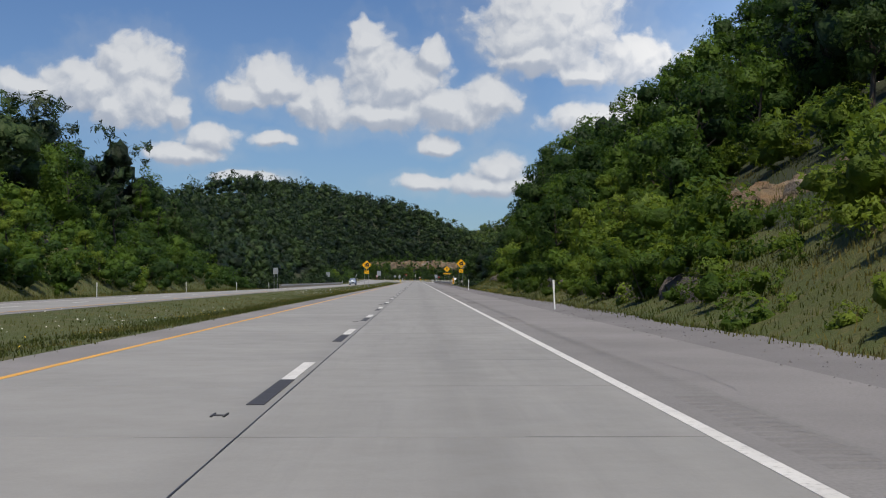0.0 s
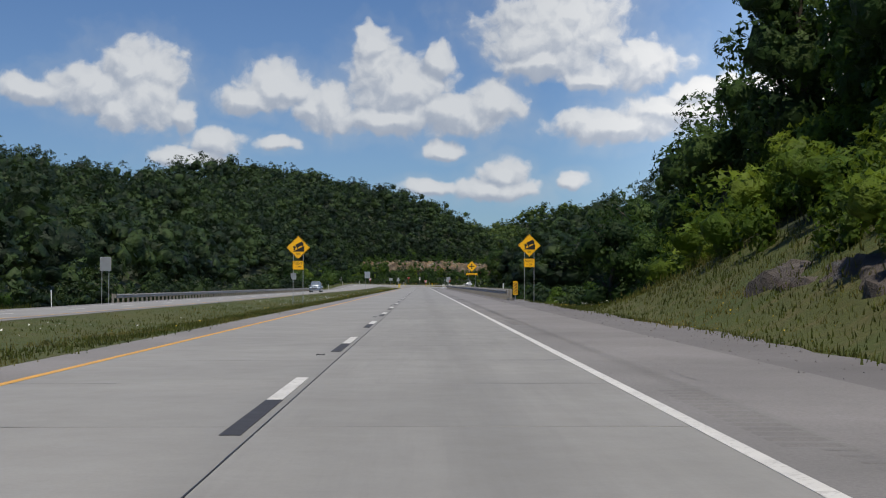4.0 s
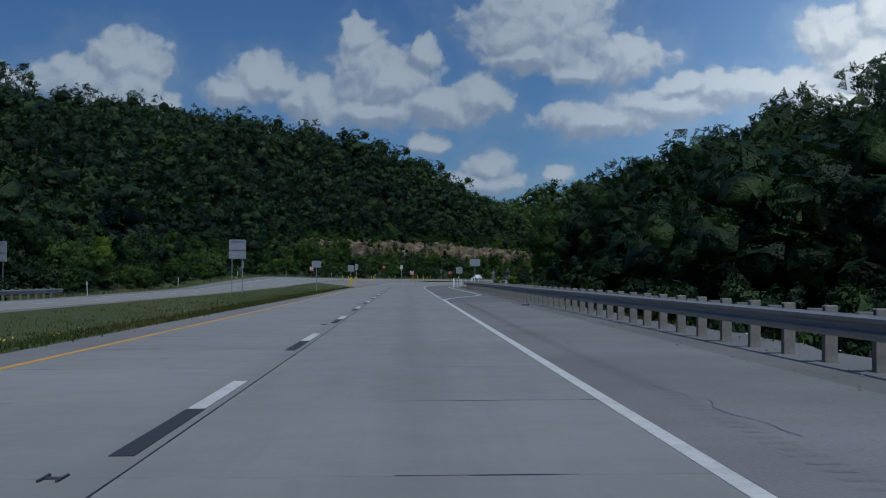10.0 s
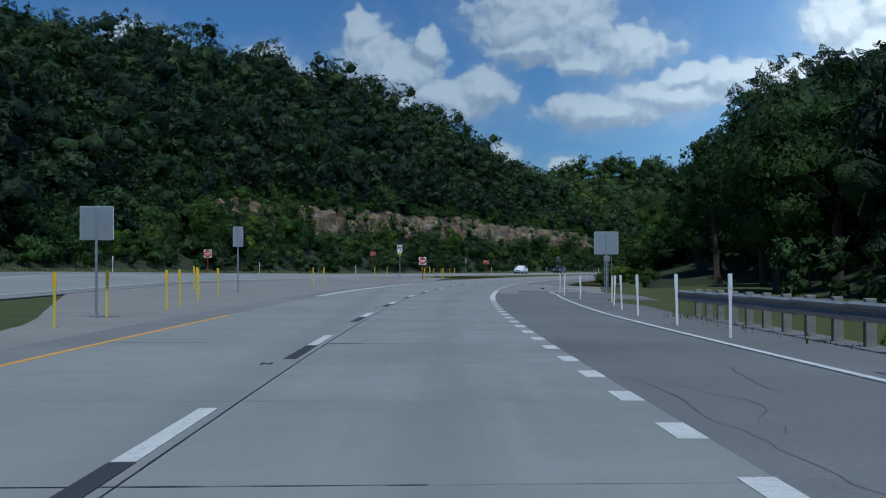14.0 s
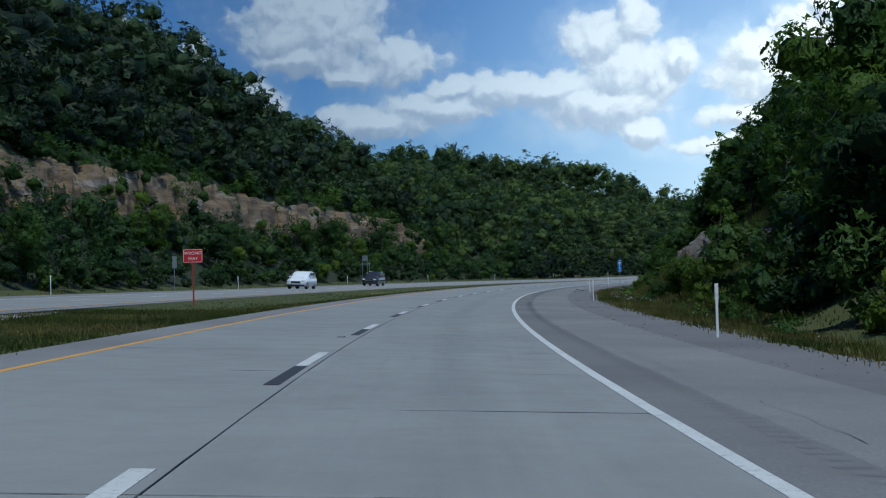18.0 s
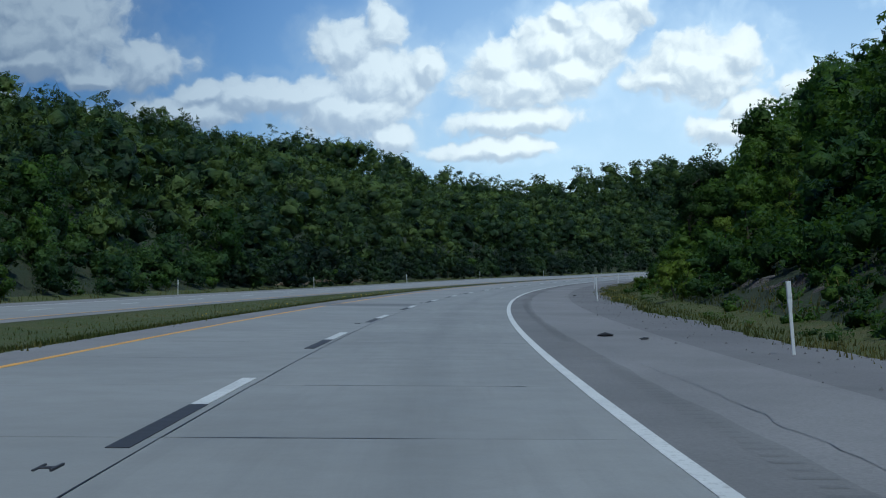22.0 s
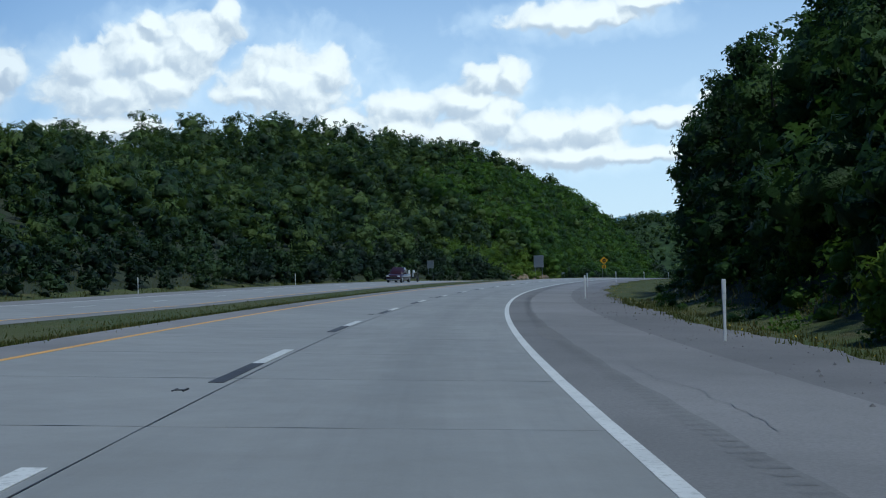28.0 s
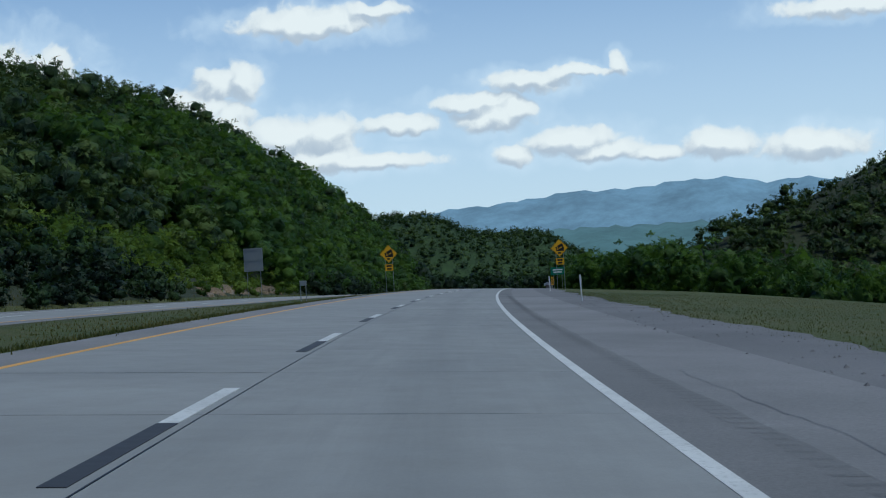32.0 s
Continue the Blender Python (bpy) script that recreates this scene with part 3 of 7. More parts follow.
# ---- the shape of the land ----
OPP_IN, OPP_OUT = -12.6, -24.2      # edges of the opposite carriageway's paving
CREST_S = [400, 475, 525, 600, 650, 700, 750, 800, 850, 880, 925, 1000, 1050, 1125, 1175, 1225, 1300, 1350, 1400, 1500, 1720]
CREST_H = [15, 20, 23, 27, 27, 35, 40.5, 38.5, 30, 20, 18, 18, 15, 12.5, 12.5, 16.5, 27, 37, 43, 50, 55]


def step(x, a, b):
    t = np.clip((x - a) / (b - a), 0, 1)
    return t * t * (3 - 2 * t)


def bumps(x, y):
    """Rolling unevenness of a few metres, smooth, from a handful of waves."""
    return np.sin(x * 0.043 + 1.3) * np.cos(y * 0.037) + 0.6 * np.sin(x * 0.091 - y * 0.073) + 0.35 * np.sin(x * 0.21 + 0.7) * np.sin(y * 0.19)


def opposite(s, l):
    """Height of the opposite carriageway over the near one's plane."""
    bend = step(s, 470, 560)
    return np.where(l < OPP_IN, (l - OPP_IN) * (0.018 * (1 - bend) - 0.022 * bend), 0.0) + 0.08 * bend + np.interp(s, [560, 600, 700, 795, 890, 980, 1040, 1087, 1125, 1150], [0, -0.1, -0.3, -0.45, -0.36, -0.3, -0.32, 0, 0.25, 0.35]) - np.interp(s, [800, 874, 1013, 1083, 1150, 1200], [0, 0.17, 0.33, 0.55, 0.8, 1.0]) \
        - np.clip((OPP_IN - l) / (OPP_IN - OPP_OUT), 0, 1) * np.interp(s, [800, 908, 1047, 1117, 1186], [0, 0.17, 0.25, 0.4, 0.5]) \
        - np.clip((OPP_IN - l) / (OPP_IN - OPP_OUT), 0, 1) * np.interp(s, [560, 640, 740, 890, 980], [0, 0.25, 0.4, 0.2, 0.0])


def relief(s, l):
    """Height of the ground over the road's plane."""
    s, l = np.broadcast_arrays(np.asarray(s, float), np.asarray(l, float))
    z = np.zeros(s.shape)
    rough = bumps(s, l)
    # median
    m = np.clip((l - OPP_IN) / (-4.7 - OPP_IN), 0, 1)
    opening = step(s, 492, 500) * (1 - step(s, 656, 690))
    med = -0.28 * np.sin(np.pi * m) * (1 - opening) - 0.05 * opening + 0.04 * np.sin(np.pi * m) * rough * (1 - opening) + opposite(s, np.full(s.shape, OPP_IN - 0.01)) * (1 - m)
    z = np.where((l > OPP_IN) & (l < -4.7), med, z)
    z = np.where((l >= -4.7) & (l < 6.3), -0.15, z)
    z = np.where(l <= OPP_IN, opposite(s, np.clip(l, OPP_OUT, 0)) - 0.15 * (l > OPP_OUT), z)
    # right of the road
    e = l - 8.3
    cut = 1 - step(s, 188, 212)
    dip = step(s, 195, 240) * (1 - step(s, 500, 545))
    hill = step(s, 610, 665) * (1 - step(s, 1052, 1070))
    field = step(s, 1054, 1078)
    up = np.clip(l - 10.5, 0, None)
    r_cut = -0.25 * step(e, 0, 1.0) + 0.35 * step(e, 0.6, 2.0) * np.clip(e, 0, 3) * 0.5 + 0.62 * np.clip(up, 0, 26) + 0.12 * np.clip(up - 26, 0, 200)
    r_dip = -0.45 * np.clip(e, 0, 9) + 0.22 * np.clip(l - 42, 0, 120)
    side = 1 - dip
    r_mid = 0.0 + 0.05 * np.clip(l - 16, 0, 12) + 0.35 * np.clip(l - 26, 0, 60)
    r_hill = -0.2 * step(e, 0, 1.5) + (0.66 + 0.08 * np.sin(s * 0.045)) * np.clip(l - 11.8, 0, 24) + 0.15 * np.clip(l - 36, 0, 200)
    r_field = -0.03 * np.clip(e, 0, 22) - 0.30 * np.clip(l - 26, 0, 160)
    wt_mid = np.clip(1 - cut - dip - hill - field, 0, 1)
    right = cut * r_cut + dip * r_dip + hill * r_hill + field * r_field + wt_mid * r_mid
    right = right + rough * 0.35 * step(l, 9.5, 22) * (1 - field)
    z = np.where(l >= 6.3, np.where(l < 8.3, -0.02, right - 0.02), z)
    # left of the opposite carriageway
    d = -l + OPP_OUT
    c1 = 1 - step(s, 190, 225)
    v1 = step(s, 200, 240) * (1 - step(s, 400, 480))
    rg = step(s, 410, 490) * (1 - step(s, 1560, 1760))
    top = np.interp(s, CREST_S, CREST_H)
    far = step(s, 1560, 1760)
    l_cut = 0.7 * np.clip(d - 3, 0, 14) + 0.10 * np.clip(d - 17, 0, 120)
    l_val = -0.3 * np.clip(d - 1.5, 0, 8) + 0.38 * np.clip(d - 12, 0, 44)
    bench = step(s, 605, 640) * (1 - step(s, 835, 862))
    toe = 0.35 * np.clip(d - 2.5, 0, 6) + 1.5 * bench * step(d, 3.5, 8)
    face = 3.8 * bench * step(d, 9.2, 12.2)
    rest = np.clip(top - 2.1 - 5.3 * bench, 1, None) * np.clip((d - 8.0) / 43.0, 0, 1) ** 0.9 + (-0.06 + 0.15 * step(s, 690, 780) + 0.14 * step(s, 790, 850) - 0.06 * step(s, 890, 930)) * np.clip(d - 51, 0, 60) \
        + np.interp(s, [650, 700, 745, 840, 875, 905], [0, 3, 11, 14, 5, 0]) * step(d, 100, 160) - 0.3 * np.clip(d - np.interp(s, [880, 930], [165, 112]), 0, 120) * step(s, 620, 670) + 0.24 * np.clip(d - 72, 0, 80) * (1 - step(s, 610, 660))
    l_ridge = toe + face + rest
    l_far = -0.05 * np.clip(d, 0, 300)
    left = c1 * l_cut + v1 * l_val + rg * l_ridge + far * l_far
    left = left + rough * 0.4 * step(d, 4, 14)
    z = np.where(l < OPP_OUT, left + opposite(s, np.full(s.shape, OPP_OUT)) - 0.05, z)
    return z


HILLS = [(1478, 1908, 116, 329, 294, -0.62), (818, 1135, 132, 148, 100, -0.65), (1407, 2106, 72, 197, 242, -0.62)]


def surface(s, l):
    """World places on the ground."""
    s, l = np.broadcast_arrays(np.asarray(s, float), np.asarray(l, float))
    p = on_plane(s, l, relief(s, l))
    # past the crest the valley takes over
    far = step(s, 1250, 1900) * np.maximum(step(np.abs(l), 25, 90), step(s, 1600, 1800))
    p[..., 2] -= 25 * far
    for x, y, h, a, b, turn in HILLS:
        dx, dy = p[..., 0] - x, p[..., 1] - y
        u, v = dx * math.cos(turn) + dy * math.sin(turn), -dx * math.sin(turn) + dy * math.cos(turn)
        p[..., 2] += h * np.exp(-(u / a) ** 2 - (v / b) ** 2) * step(s, 1240, 1420) * np.maximum(step(np.abs(l), 16, 75), step(s, 1600, 1800)) * (1 + 0.06 * bumps(p[..., 0] * 0.4, p[..., 1] * 0.4))
    # the wooded ridge behind the bend
    dx, dy = p[..., 0] - 140, p[..., 1] - 1350
    u, v = dx * 0.79 - dy * 0.613, dx * 0.613 + dy * 0.79
    back = 66 * np.exp(-(u / 190) ** 2 - (v / 120) ** 2) * (1 + 0.05 * bumps(p[..., 0] * 0.5, p[..., 1] * 0.5))
    p[..., 2] = np.where(l < -95, np.maximum(p[..., 2], p[..., 2] + (back - p[..., 2]) * step(-l, 95, 165)), p[..., 2])
    return p


def right_limit(s):
    return 330 + 2900 * step(s, 1180, 1330)


def build_ground():
    ss = np.concatenate([np.array([-3000, -1500, -700, -300]), np.arange(-180, 1500, 5.0), np.arange(1500, 2600, 25.0), np.arange(2600, 5000, 120.0)])
    ls = np.concatenate([-np.geomspace(3500, 420, 12), -np.arange(390, 108, -14.0), np.arange(-104, -40, 5.0), np.arange(-40, -24.5, 1.4), [-24.25, -24.15, -18, -12.65, -12.55], np.arange(-11.5, -4.8, 1.3),
                         [-4.72, -4.68, 1, 6.28, 6.32, 8.28, 8.6], np.arange(9.3, 38, 1.5)])
    us = np.concatenate([np.linspace(0.02, 0.25, 16), np.geomspace(0.28, 1.0, 18)])
    rows = []
    for s in ss:
        lim = right_limit(s)
        l = np.concatenate([ls, 38 + us * (lim - 38)])
        rows.append(surface(np.full(l.shape, s), l))
    v = np.array(rows)
    n, m = v.shape[:2]
    idx = np.arange(n * m).reshape(n, m)
    f = np.stack([idx[:-1, :-1], idx[:-1, 1:], idx[1:, 1:], idx[1:, :-1]], -1).reshape(-1, 4)
    ob = quads_object("ground", v.reshape(-1, 3), f, GROUND)
    me = ob.data
    me.materials.append(FOREST_FLOOR)
    lc = np.concatenate([ls, np.full(len(us), 60.0)])
    mid_l, mid_s = (lc[:-1] + lc[1:]) / 2, (ss[:-1] + ss[1:]) / 2
    gl, gs = np.meshgrid(mid_l, mid_s)
    woods = (gl < -34) | ((gl < -26.8) & (gs > 455)) | ((gl > 12.4) & (gs > 725) & (gs < 1066)) | ((gl > 15) & (gs < 1066) & ~((gs > 200) & (gs < 590) & (gl < 24)) & ~((gs > 655) & (gs < 745) & (gl < 22))) | (gs > 1600) | ((gl > 30) & (gs > 1250))
    me.materials.append(CANOPY)
    me.polygons.foreach_set("material_index", np.where(gs > 1700, 2, woods.astype(np.int32)).ravel())
    me.polygons.foreach_set("use_smooth", np.ones(n * m, bool)[: len(me.polygons)])
    return tagged(ob, "grassy road banks, wooded hills and valley floor", "ground", kind="structure")


def ribbon(name, material, s0, s1, left, right, h0, parent=None, stepm=4.0, thick=0.03, hfun=None):
    """A strip of paving between two lines; left and right are numbers or functions of s."""
    n = max(2, int(round((s1 - s0) / stepm)) + 1)
    ss = np.linspace(s0, s1, n)
    cols = []
    for line in (left, right):
        l = np.array([line(s) for s in ss]) if callable(line) else np.full(n, float(line))
        extra = hfun(ss, l) if hfun else 0.0
        cols.append(on_plane(ss, l, h0 + extra))
    a, b = cols
    lo = np.array([0, 0, thick])
    v = np.concatenate([a, b, b - lo, a - lo])
    i = np.arange(n - 1)
    f = []
    for k in range(4):
        x, y = k * n, ((k + 1) % 4) * n
        f.append(np.stack([x + i, y + i, y + i + 1, x + i + 1], -1))
    caps = np.array([[0, 3 * n, 2 * n, n], [n - 1, 2 * n - 1, 3 * n - 1, 4 * n - 1]])
    ob = quads_object(name, v, np.concatenate(f + [caps]), material, parent)
    return ob


ground = build_ground()
ROAD0, ROAD1 = -60.0, 1500.0
road = tagged(ribbon("road", BASE, ROAD0, ROAD1, -4.72, 6.48, -0.035, thick=0.10), "two-lane concrete carriageway with asphalt shoulders and painted lines", "road", kind="structure")
APRON0, APRON1 = 540.0, 604.0


def edge_right(s):
    """Outer edge of the pavement at the right: shoulder, then the turn lane and its gore."""
    return float(np.interp(s, [405, 430, 520, 545, 560, 604], [6.5, 7.0, 7.2, 7.6, 7.6, 7.2]))


ribbon("left_shoulder", SHOULDER, ROAD0, ROAD1, -4.74, -3.72, -0.004, road)


def band_edge(s):
    """The ragged seam between the milled band and the rest of the shoulder."""
    return 4.52 + 0.015 * math.sin(s * 0.9) + 0.02 * math.sin(s * 2.3 + 1) + 0.012 * math.sin(s * 0.21)


ribbon("right_shoulder", SHOULDER, ROAD0, 405, band_edge, 6.5, -0.004, road, 0.8)
ribbon("rumble_strip", RUMBLE_OLD, ROAD0, 405, 3.68, band_edge, -0.004, road, 0.8)
ribbon("right_shoulder", SHOULDER, 604, ROAD1, band_edge, 6.5, -0.004, road, 0.8)
ribbon("rumble_strip", RUMBLE, 604, ROAD1, 3.68, band_edge, -0.004, road, 0.8)
ribbon("turn_lane", TURN, 405, 556, 3.68, edge_right, -0.003, road)
tagged(ribbon("pavement", APRON, 556, 604, 3.70, 12.5, -0.005, None, 3.0, 0.1), "buff concrete junction apron stained by tyres", "pavement", kind="structure")
tagged(ribbon("gravel_shoulder", GRAVEL, ROAD0, 405, 6.46, lambda s: 8.45 + 0.22 * math.sin(s * 0.31) + 0.12 * math.sin(s * 1.7), -0.008, None, 1.0, 0.08), "grey gravel shoulder beside the asphalt", "gravel shoulder", kind="structure")
tagged(ribbon("gravel_shoulder", GRAVEL, 405, 560, edge_right, lambda s: 9.3 + 0.2 * math.sin(s * 0.31), -0.008, None, 1.0, 0.08), "grey gravel shoulder under the guardrail", "gravel shoulder", kind="structure")
tagged(ribbon("gravel_shoulder", GRAVEL, 604, ROAD1, 6.46, lambda s: 8.70 + 0.22 * math.sin(s * 0.31) + 0.12 * math.sin(s * 1.7), -0.008, None, 1.0, 0.08), "grey gravel shoulder beside the asphalt", "gravel shoulder", kind="structure")
tagged(ribbon("pavement", APRON, 497, 662, lambda s: float(np.interp(s, [497, 510, 530, 640, 662], [-5.2, -7, -12.55, -12.55, -12.0])), lambda s: float(np.interp(s, [497, 600, 610, 662], [-4.70, -4.70, -5.2, -11.4])), -0.006, None, 3.0, 0.1, lambda s, l: opposite(s, np.full(s.shape, OPP_IN - 0.01)) * np.clip((l + 4.7) / (OPP_IN + 4.7), 0, 1)), "buff concrete crossover through the median", "pavement", kind="structure")

opp = tagged(ribbon("opposite_road", BASE, -200, 1500, OPP_OUT, OPP_IN, -0.035, None, 6.0, 0.1, opposite), "opposite concrete carriageway beyond the grass median", "road", kind="structure")
ribbon("carriageway_slab", SLAB_FAR, -200, 1500, -21.2, -13.75, 0.004, opp, 6.0, 0.03, opposite)
ribbon("inner_shoulder", SHOULDER, -200, 1500, -13.72, OPP_IN, 0.0, opp, 6.0, 0.03, opposite)
ribbon("outer_shoulder", SHOULDER, -200, 1500, OPP_OUT, -21.23, 0.0, opp, 6.0, 0.03, opposite)
ribbon("edge_line", YELLOW_LINE, -200, 500, -13.95, -13.82, 0.008, opp, 6.0, 0.004, opposite)
ribbon("edge_line", YELLOW_LINE, 650, 1500, -13.95, -13.82, 0.008, opp, 6.0, 0.004, opposite)
ribbon("edge_line", WHITE_LINE, -200, 1500, -21.1, -20.96, 0.008, opp, 6.0, 0.004, opposite)
ribbon("edge_line", WHITE_LINE, 500, 596, -13.95, -13.82, 0.008, opp, 6.0, 0.004, opposite)

# ---- painted lines of the near carriageway ----
ribbon("edge_line", YELLOW_LINE, ROAD0, 515, -3.665, -3.54, 0.016, road, 4.0, 0.006)
ribbon("edge_line", YELLOW_LINE, 608, ROAD1, -3.665, -3.54, 0.016, road, 4.0, 0.006)
ribbon("edge_line", WHITE_LINE, ROAD0, 411, 3.545, 3.685, 0.016, road, 4.0, 0.006)
ribbon("edge_line", WHITE_LINE, 604, ROAD1, 3.545, 3.685, 0.016, road, 4.0, 0.006)
ribbon("edge_line", WHITE_LINE, 411, 428, lambda s: 3.53 + 3.0 * step(s, 409, 430), lambda s: 3.71 + 3.0 * step(s, 409, 430), 0.016, road, 1.5, 0.02)
ribbon("edge_line", WHITE_LINE, 428, 556, lambda s: float(np.interp(s, [428, 520, 540, 556], [6.45, 6.55, 6.9, 7.1])), lambda s: float(np.interp(s, [428, 520, 540, 556], [6.58, 6.68, 7.03, 7.23])), 0.016, road, 3.0, 0.02)
ribbon("turn_lane_line", WHITE_LINE, 536, 563.4, 3.44, 3.68, 0.017, road, 2.0, 0.007)
ribbon("edge_line", WHITE_LINE, 588, 604, lambda s: 3.52 + 0.9 * ((604 - s) / 4.0), lambda s: 3.70 + 0.9 * ((604 - s) / 4.0), 0.012, road, 1.0, 0.007)
ribbon("crossover_line", WHITE_LINE, 536, 583, -3.98, -3.72, 0.012, road, 3.0, 0.007)

ribbon("island_line", WHITE_LINE, 556, 566, lambda s: 7.1 - 0.03 * (s - 556), lambda s: 7.24 - 0.03 * (s - 556), 0.008, road, 2.0, 0.01)
ribbon("island_line", WHITE_LINE, 566, 570.6, lambda s: 6.75 + 1.9 * ((s - 566) / 4.6) ** 1.6, lambda s: 7.05 + 1.9 * ((s - 566) / 4.6) ** 1.6, 0.008, road, 0.5, 0.01)
ribbon("island_line", WHITE_LINE, 568.5, 570.6, lambda s: 8.6 + 2.9 * (570.6 - s) / 2.1, lambda s: 8.9 + 2.9 * (570.6 - s) / 2.1, 0.008, road, 0.5, 0.01)
tagged(ribbon("island", GRAVEL, 550, 570, lambda s: 7.22 - 0.03 * (s - 556) if s < 566 else 7.1 + 1.8 * ((s - 566) / 4.6) ** 1.6, lambda s: 12.4 - 0.02 * (s - 550), 0.004, None, 1.0, 0.08), "grey gravel traffic island at the side road", "traffic island", kind="structure")
ribbon("stop_line", WHITE_LINE, 584.0, 584.9, 7.8, 9.3, 0.008, road, 0.5, 0.01)
ribbon("edge_line", WHITE_LINE, 585.5, 588, lambda s: 8.6 + 1.6 * (588 - s), lambda s: 9.3 + 1.6 * (588 - s), 0.008, road, 0.6, 0.01)
ribbon("crossover_line", WHITE_LINE, 580, 607, lambda s: -11.6 + 0.05 * (s - 580), lambda s: -11.42 + 0.05 * (s - 580), 0.09, road, 2.0, 0.01)
ribbon("crossover_line", WHITE_LINE, 588.2, 589.2, -10.2, -9.0, 0.07, road, 0.5, 0.01)

TIP0, CYCLE = 17.95, 12.192


def flat_stripe(length, width):
    bm = box_bm(-width / 2, width / 2, 0, length, -0.004, 0.003)
    me = bpy.data.meshes.new("stripe")
    bm.to_mesh(me)
    bm.free()
    return me


def lay(name, me, material_on, s, l, h, parent):
    """A flat piece on the road's plane, its y along the road."""
    if not me.materials:
        me.materials.append(material_on)
    a, b = on_plane(s, l, h), on_plane(s + 2.0, l, h)
    r = on_plane(s, l + 1.0, h)
    y = Vector(b - a).normalized()
    x = Vector(r - a)
    x = (x - y * x.dot(y)).normalized()
    z = x.cross(y)
    ob = new(name, me)
    ob.parent = parent
    ob.matrix_world = Matrix((( x.x, y.x, z.x, a[0]), (x.y, y.y, z.y, a[1]), (x.z, y.z, z.z, a[2]), (0, 0, 0, 1)))
    return ob


white_me, black_me = flat_stripe(3.05, 0.16), flat_stripe(3.0, 0.17)
for k in range(-5, 120):
    s = TIP0 + CYCLE * k
    lay("lane_dash", white_me, WHITE_LINE, s - 3.05, -0.17, 0.016, road)
    lay("contrast_dash", black_me, BLACK_LINE, s - 6.07, -0.17, 0.016, road)
dot_me = flat_stripe(0.92, 0.22)
for k in range(48):
    s = 412.9 + k * 2.615
    if s < 536:
        lay("dotted_line", dot_me, WHITE_LINE, s, 3.56, 0.016, road)
dot2_me = flat_stripe(0.7, 0.3)
for k in range(26):
    s = 564.3 + k * 2.2
    if s < 603:
        lay("dotted_line", dot2_me, WHITE_LINE, s, 3.52, 0.016, road)
dot3_me = flat_stripe(0.7, 0.2)
for k in range(13):
    lay("dotted_line", dot3_me, WHITE_LINE, 585 + k * 2.4, -3.85, 0.016, road)
opp_me = flat_stripe(3.05, 0.15)
for k in range(0, 122):
    s = -40 + CYCLE * k
    ob = lay("lane_dash", opp_me, WHITE_LINE, s, -17.4, 0.009 + float(opposite(s, -17.4)), opp)

# ---- trees and shrubs ----


ICO_V = np.array([(0, 0, 1)] + [(0.894 * math.cos(0.4 * math.pi * k), 0.894 * math.sin(0.4 * math.pi * k), 0.447) for k in range(5)]
                 + [(0.894 * math.cos(0.4 * math.pi * (k + 0.5)), 0.894 * math.sin(0.4 * math.pi * (k + 0.5)), -0.447) for k in range(5)] + [(0, 0, -1)])
ICO_F = np.array([(0, 1 + k, 1 + (k + 1) % 5) for k in range(5)] + [(1 + k, 6 + k, 1 + (k + 1) % 5) for k in range(5)]
                 + [(6 + k, 6 + (k + 1) % 5, 1 + (k + 1) % 5) for k in range(5)] + [(11, 6 + (k + 1) % 5, 6 + k) for k in range(5)])


def finer(v, f):
    """Each triangle of a ball cut into four."""
    v, seen, out_ = [tuple(p) for p in v], {}, []

    def mid(a, b):
        k = (min(a, b), max(a, b))
        if k not in seen:
            p = np.array(v[a]) + np.array(v[b])
            v.append(tuple(p / np.linalg.norm(p)))
            seen[k] = len(v) - 1
        return seen[k]
    for a, b, c in f:
        x, y, z = mid(a, b), mid(b, c), mid(c, a)
        out_ += [(a, x, z), (x, b, y), (z, y, c), (x, y, z)]
    return np.array(v), np.array(out_)


BALL_V, BALL_F = finer(ICO_V / np.linalg.norm(ICO_V, axis=1)[:, None], ICO_F)


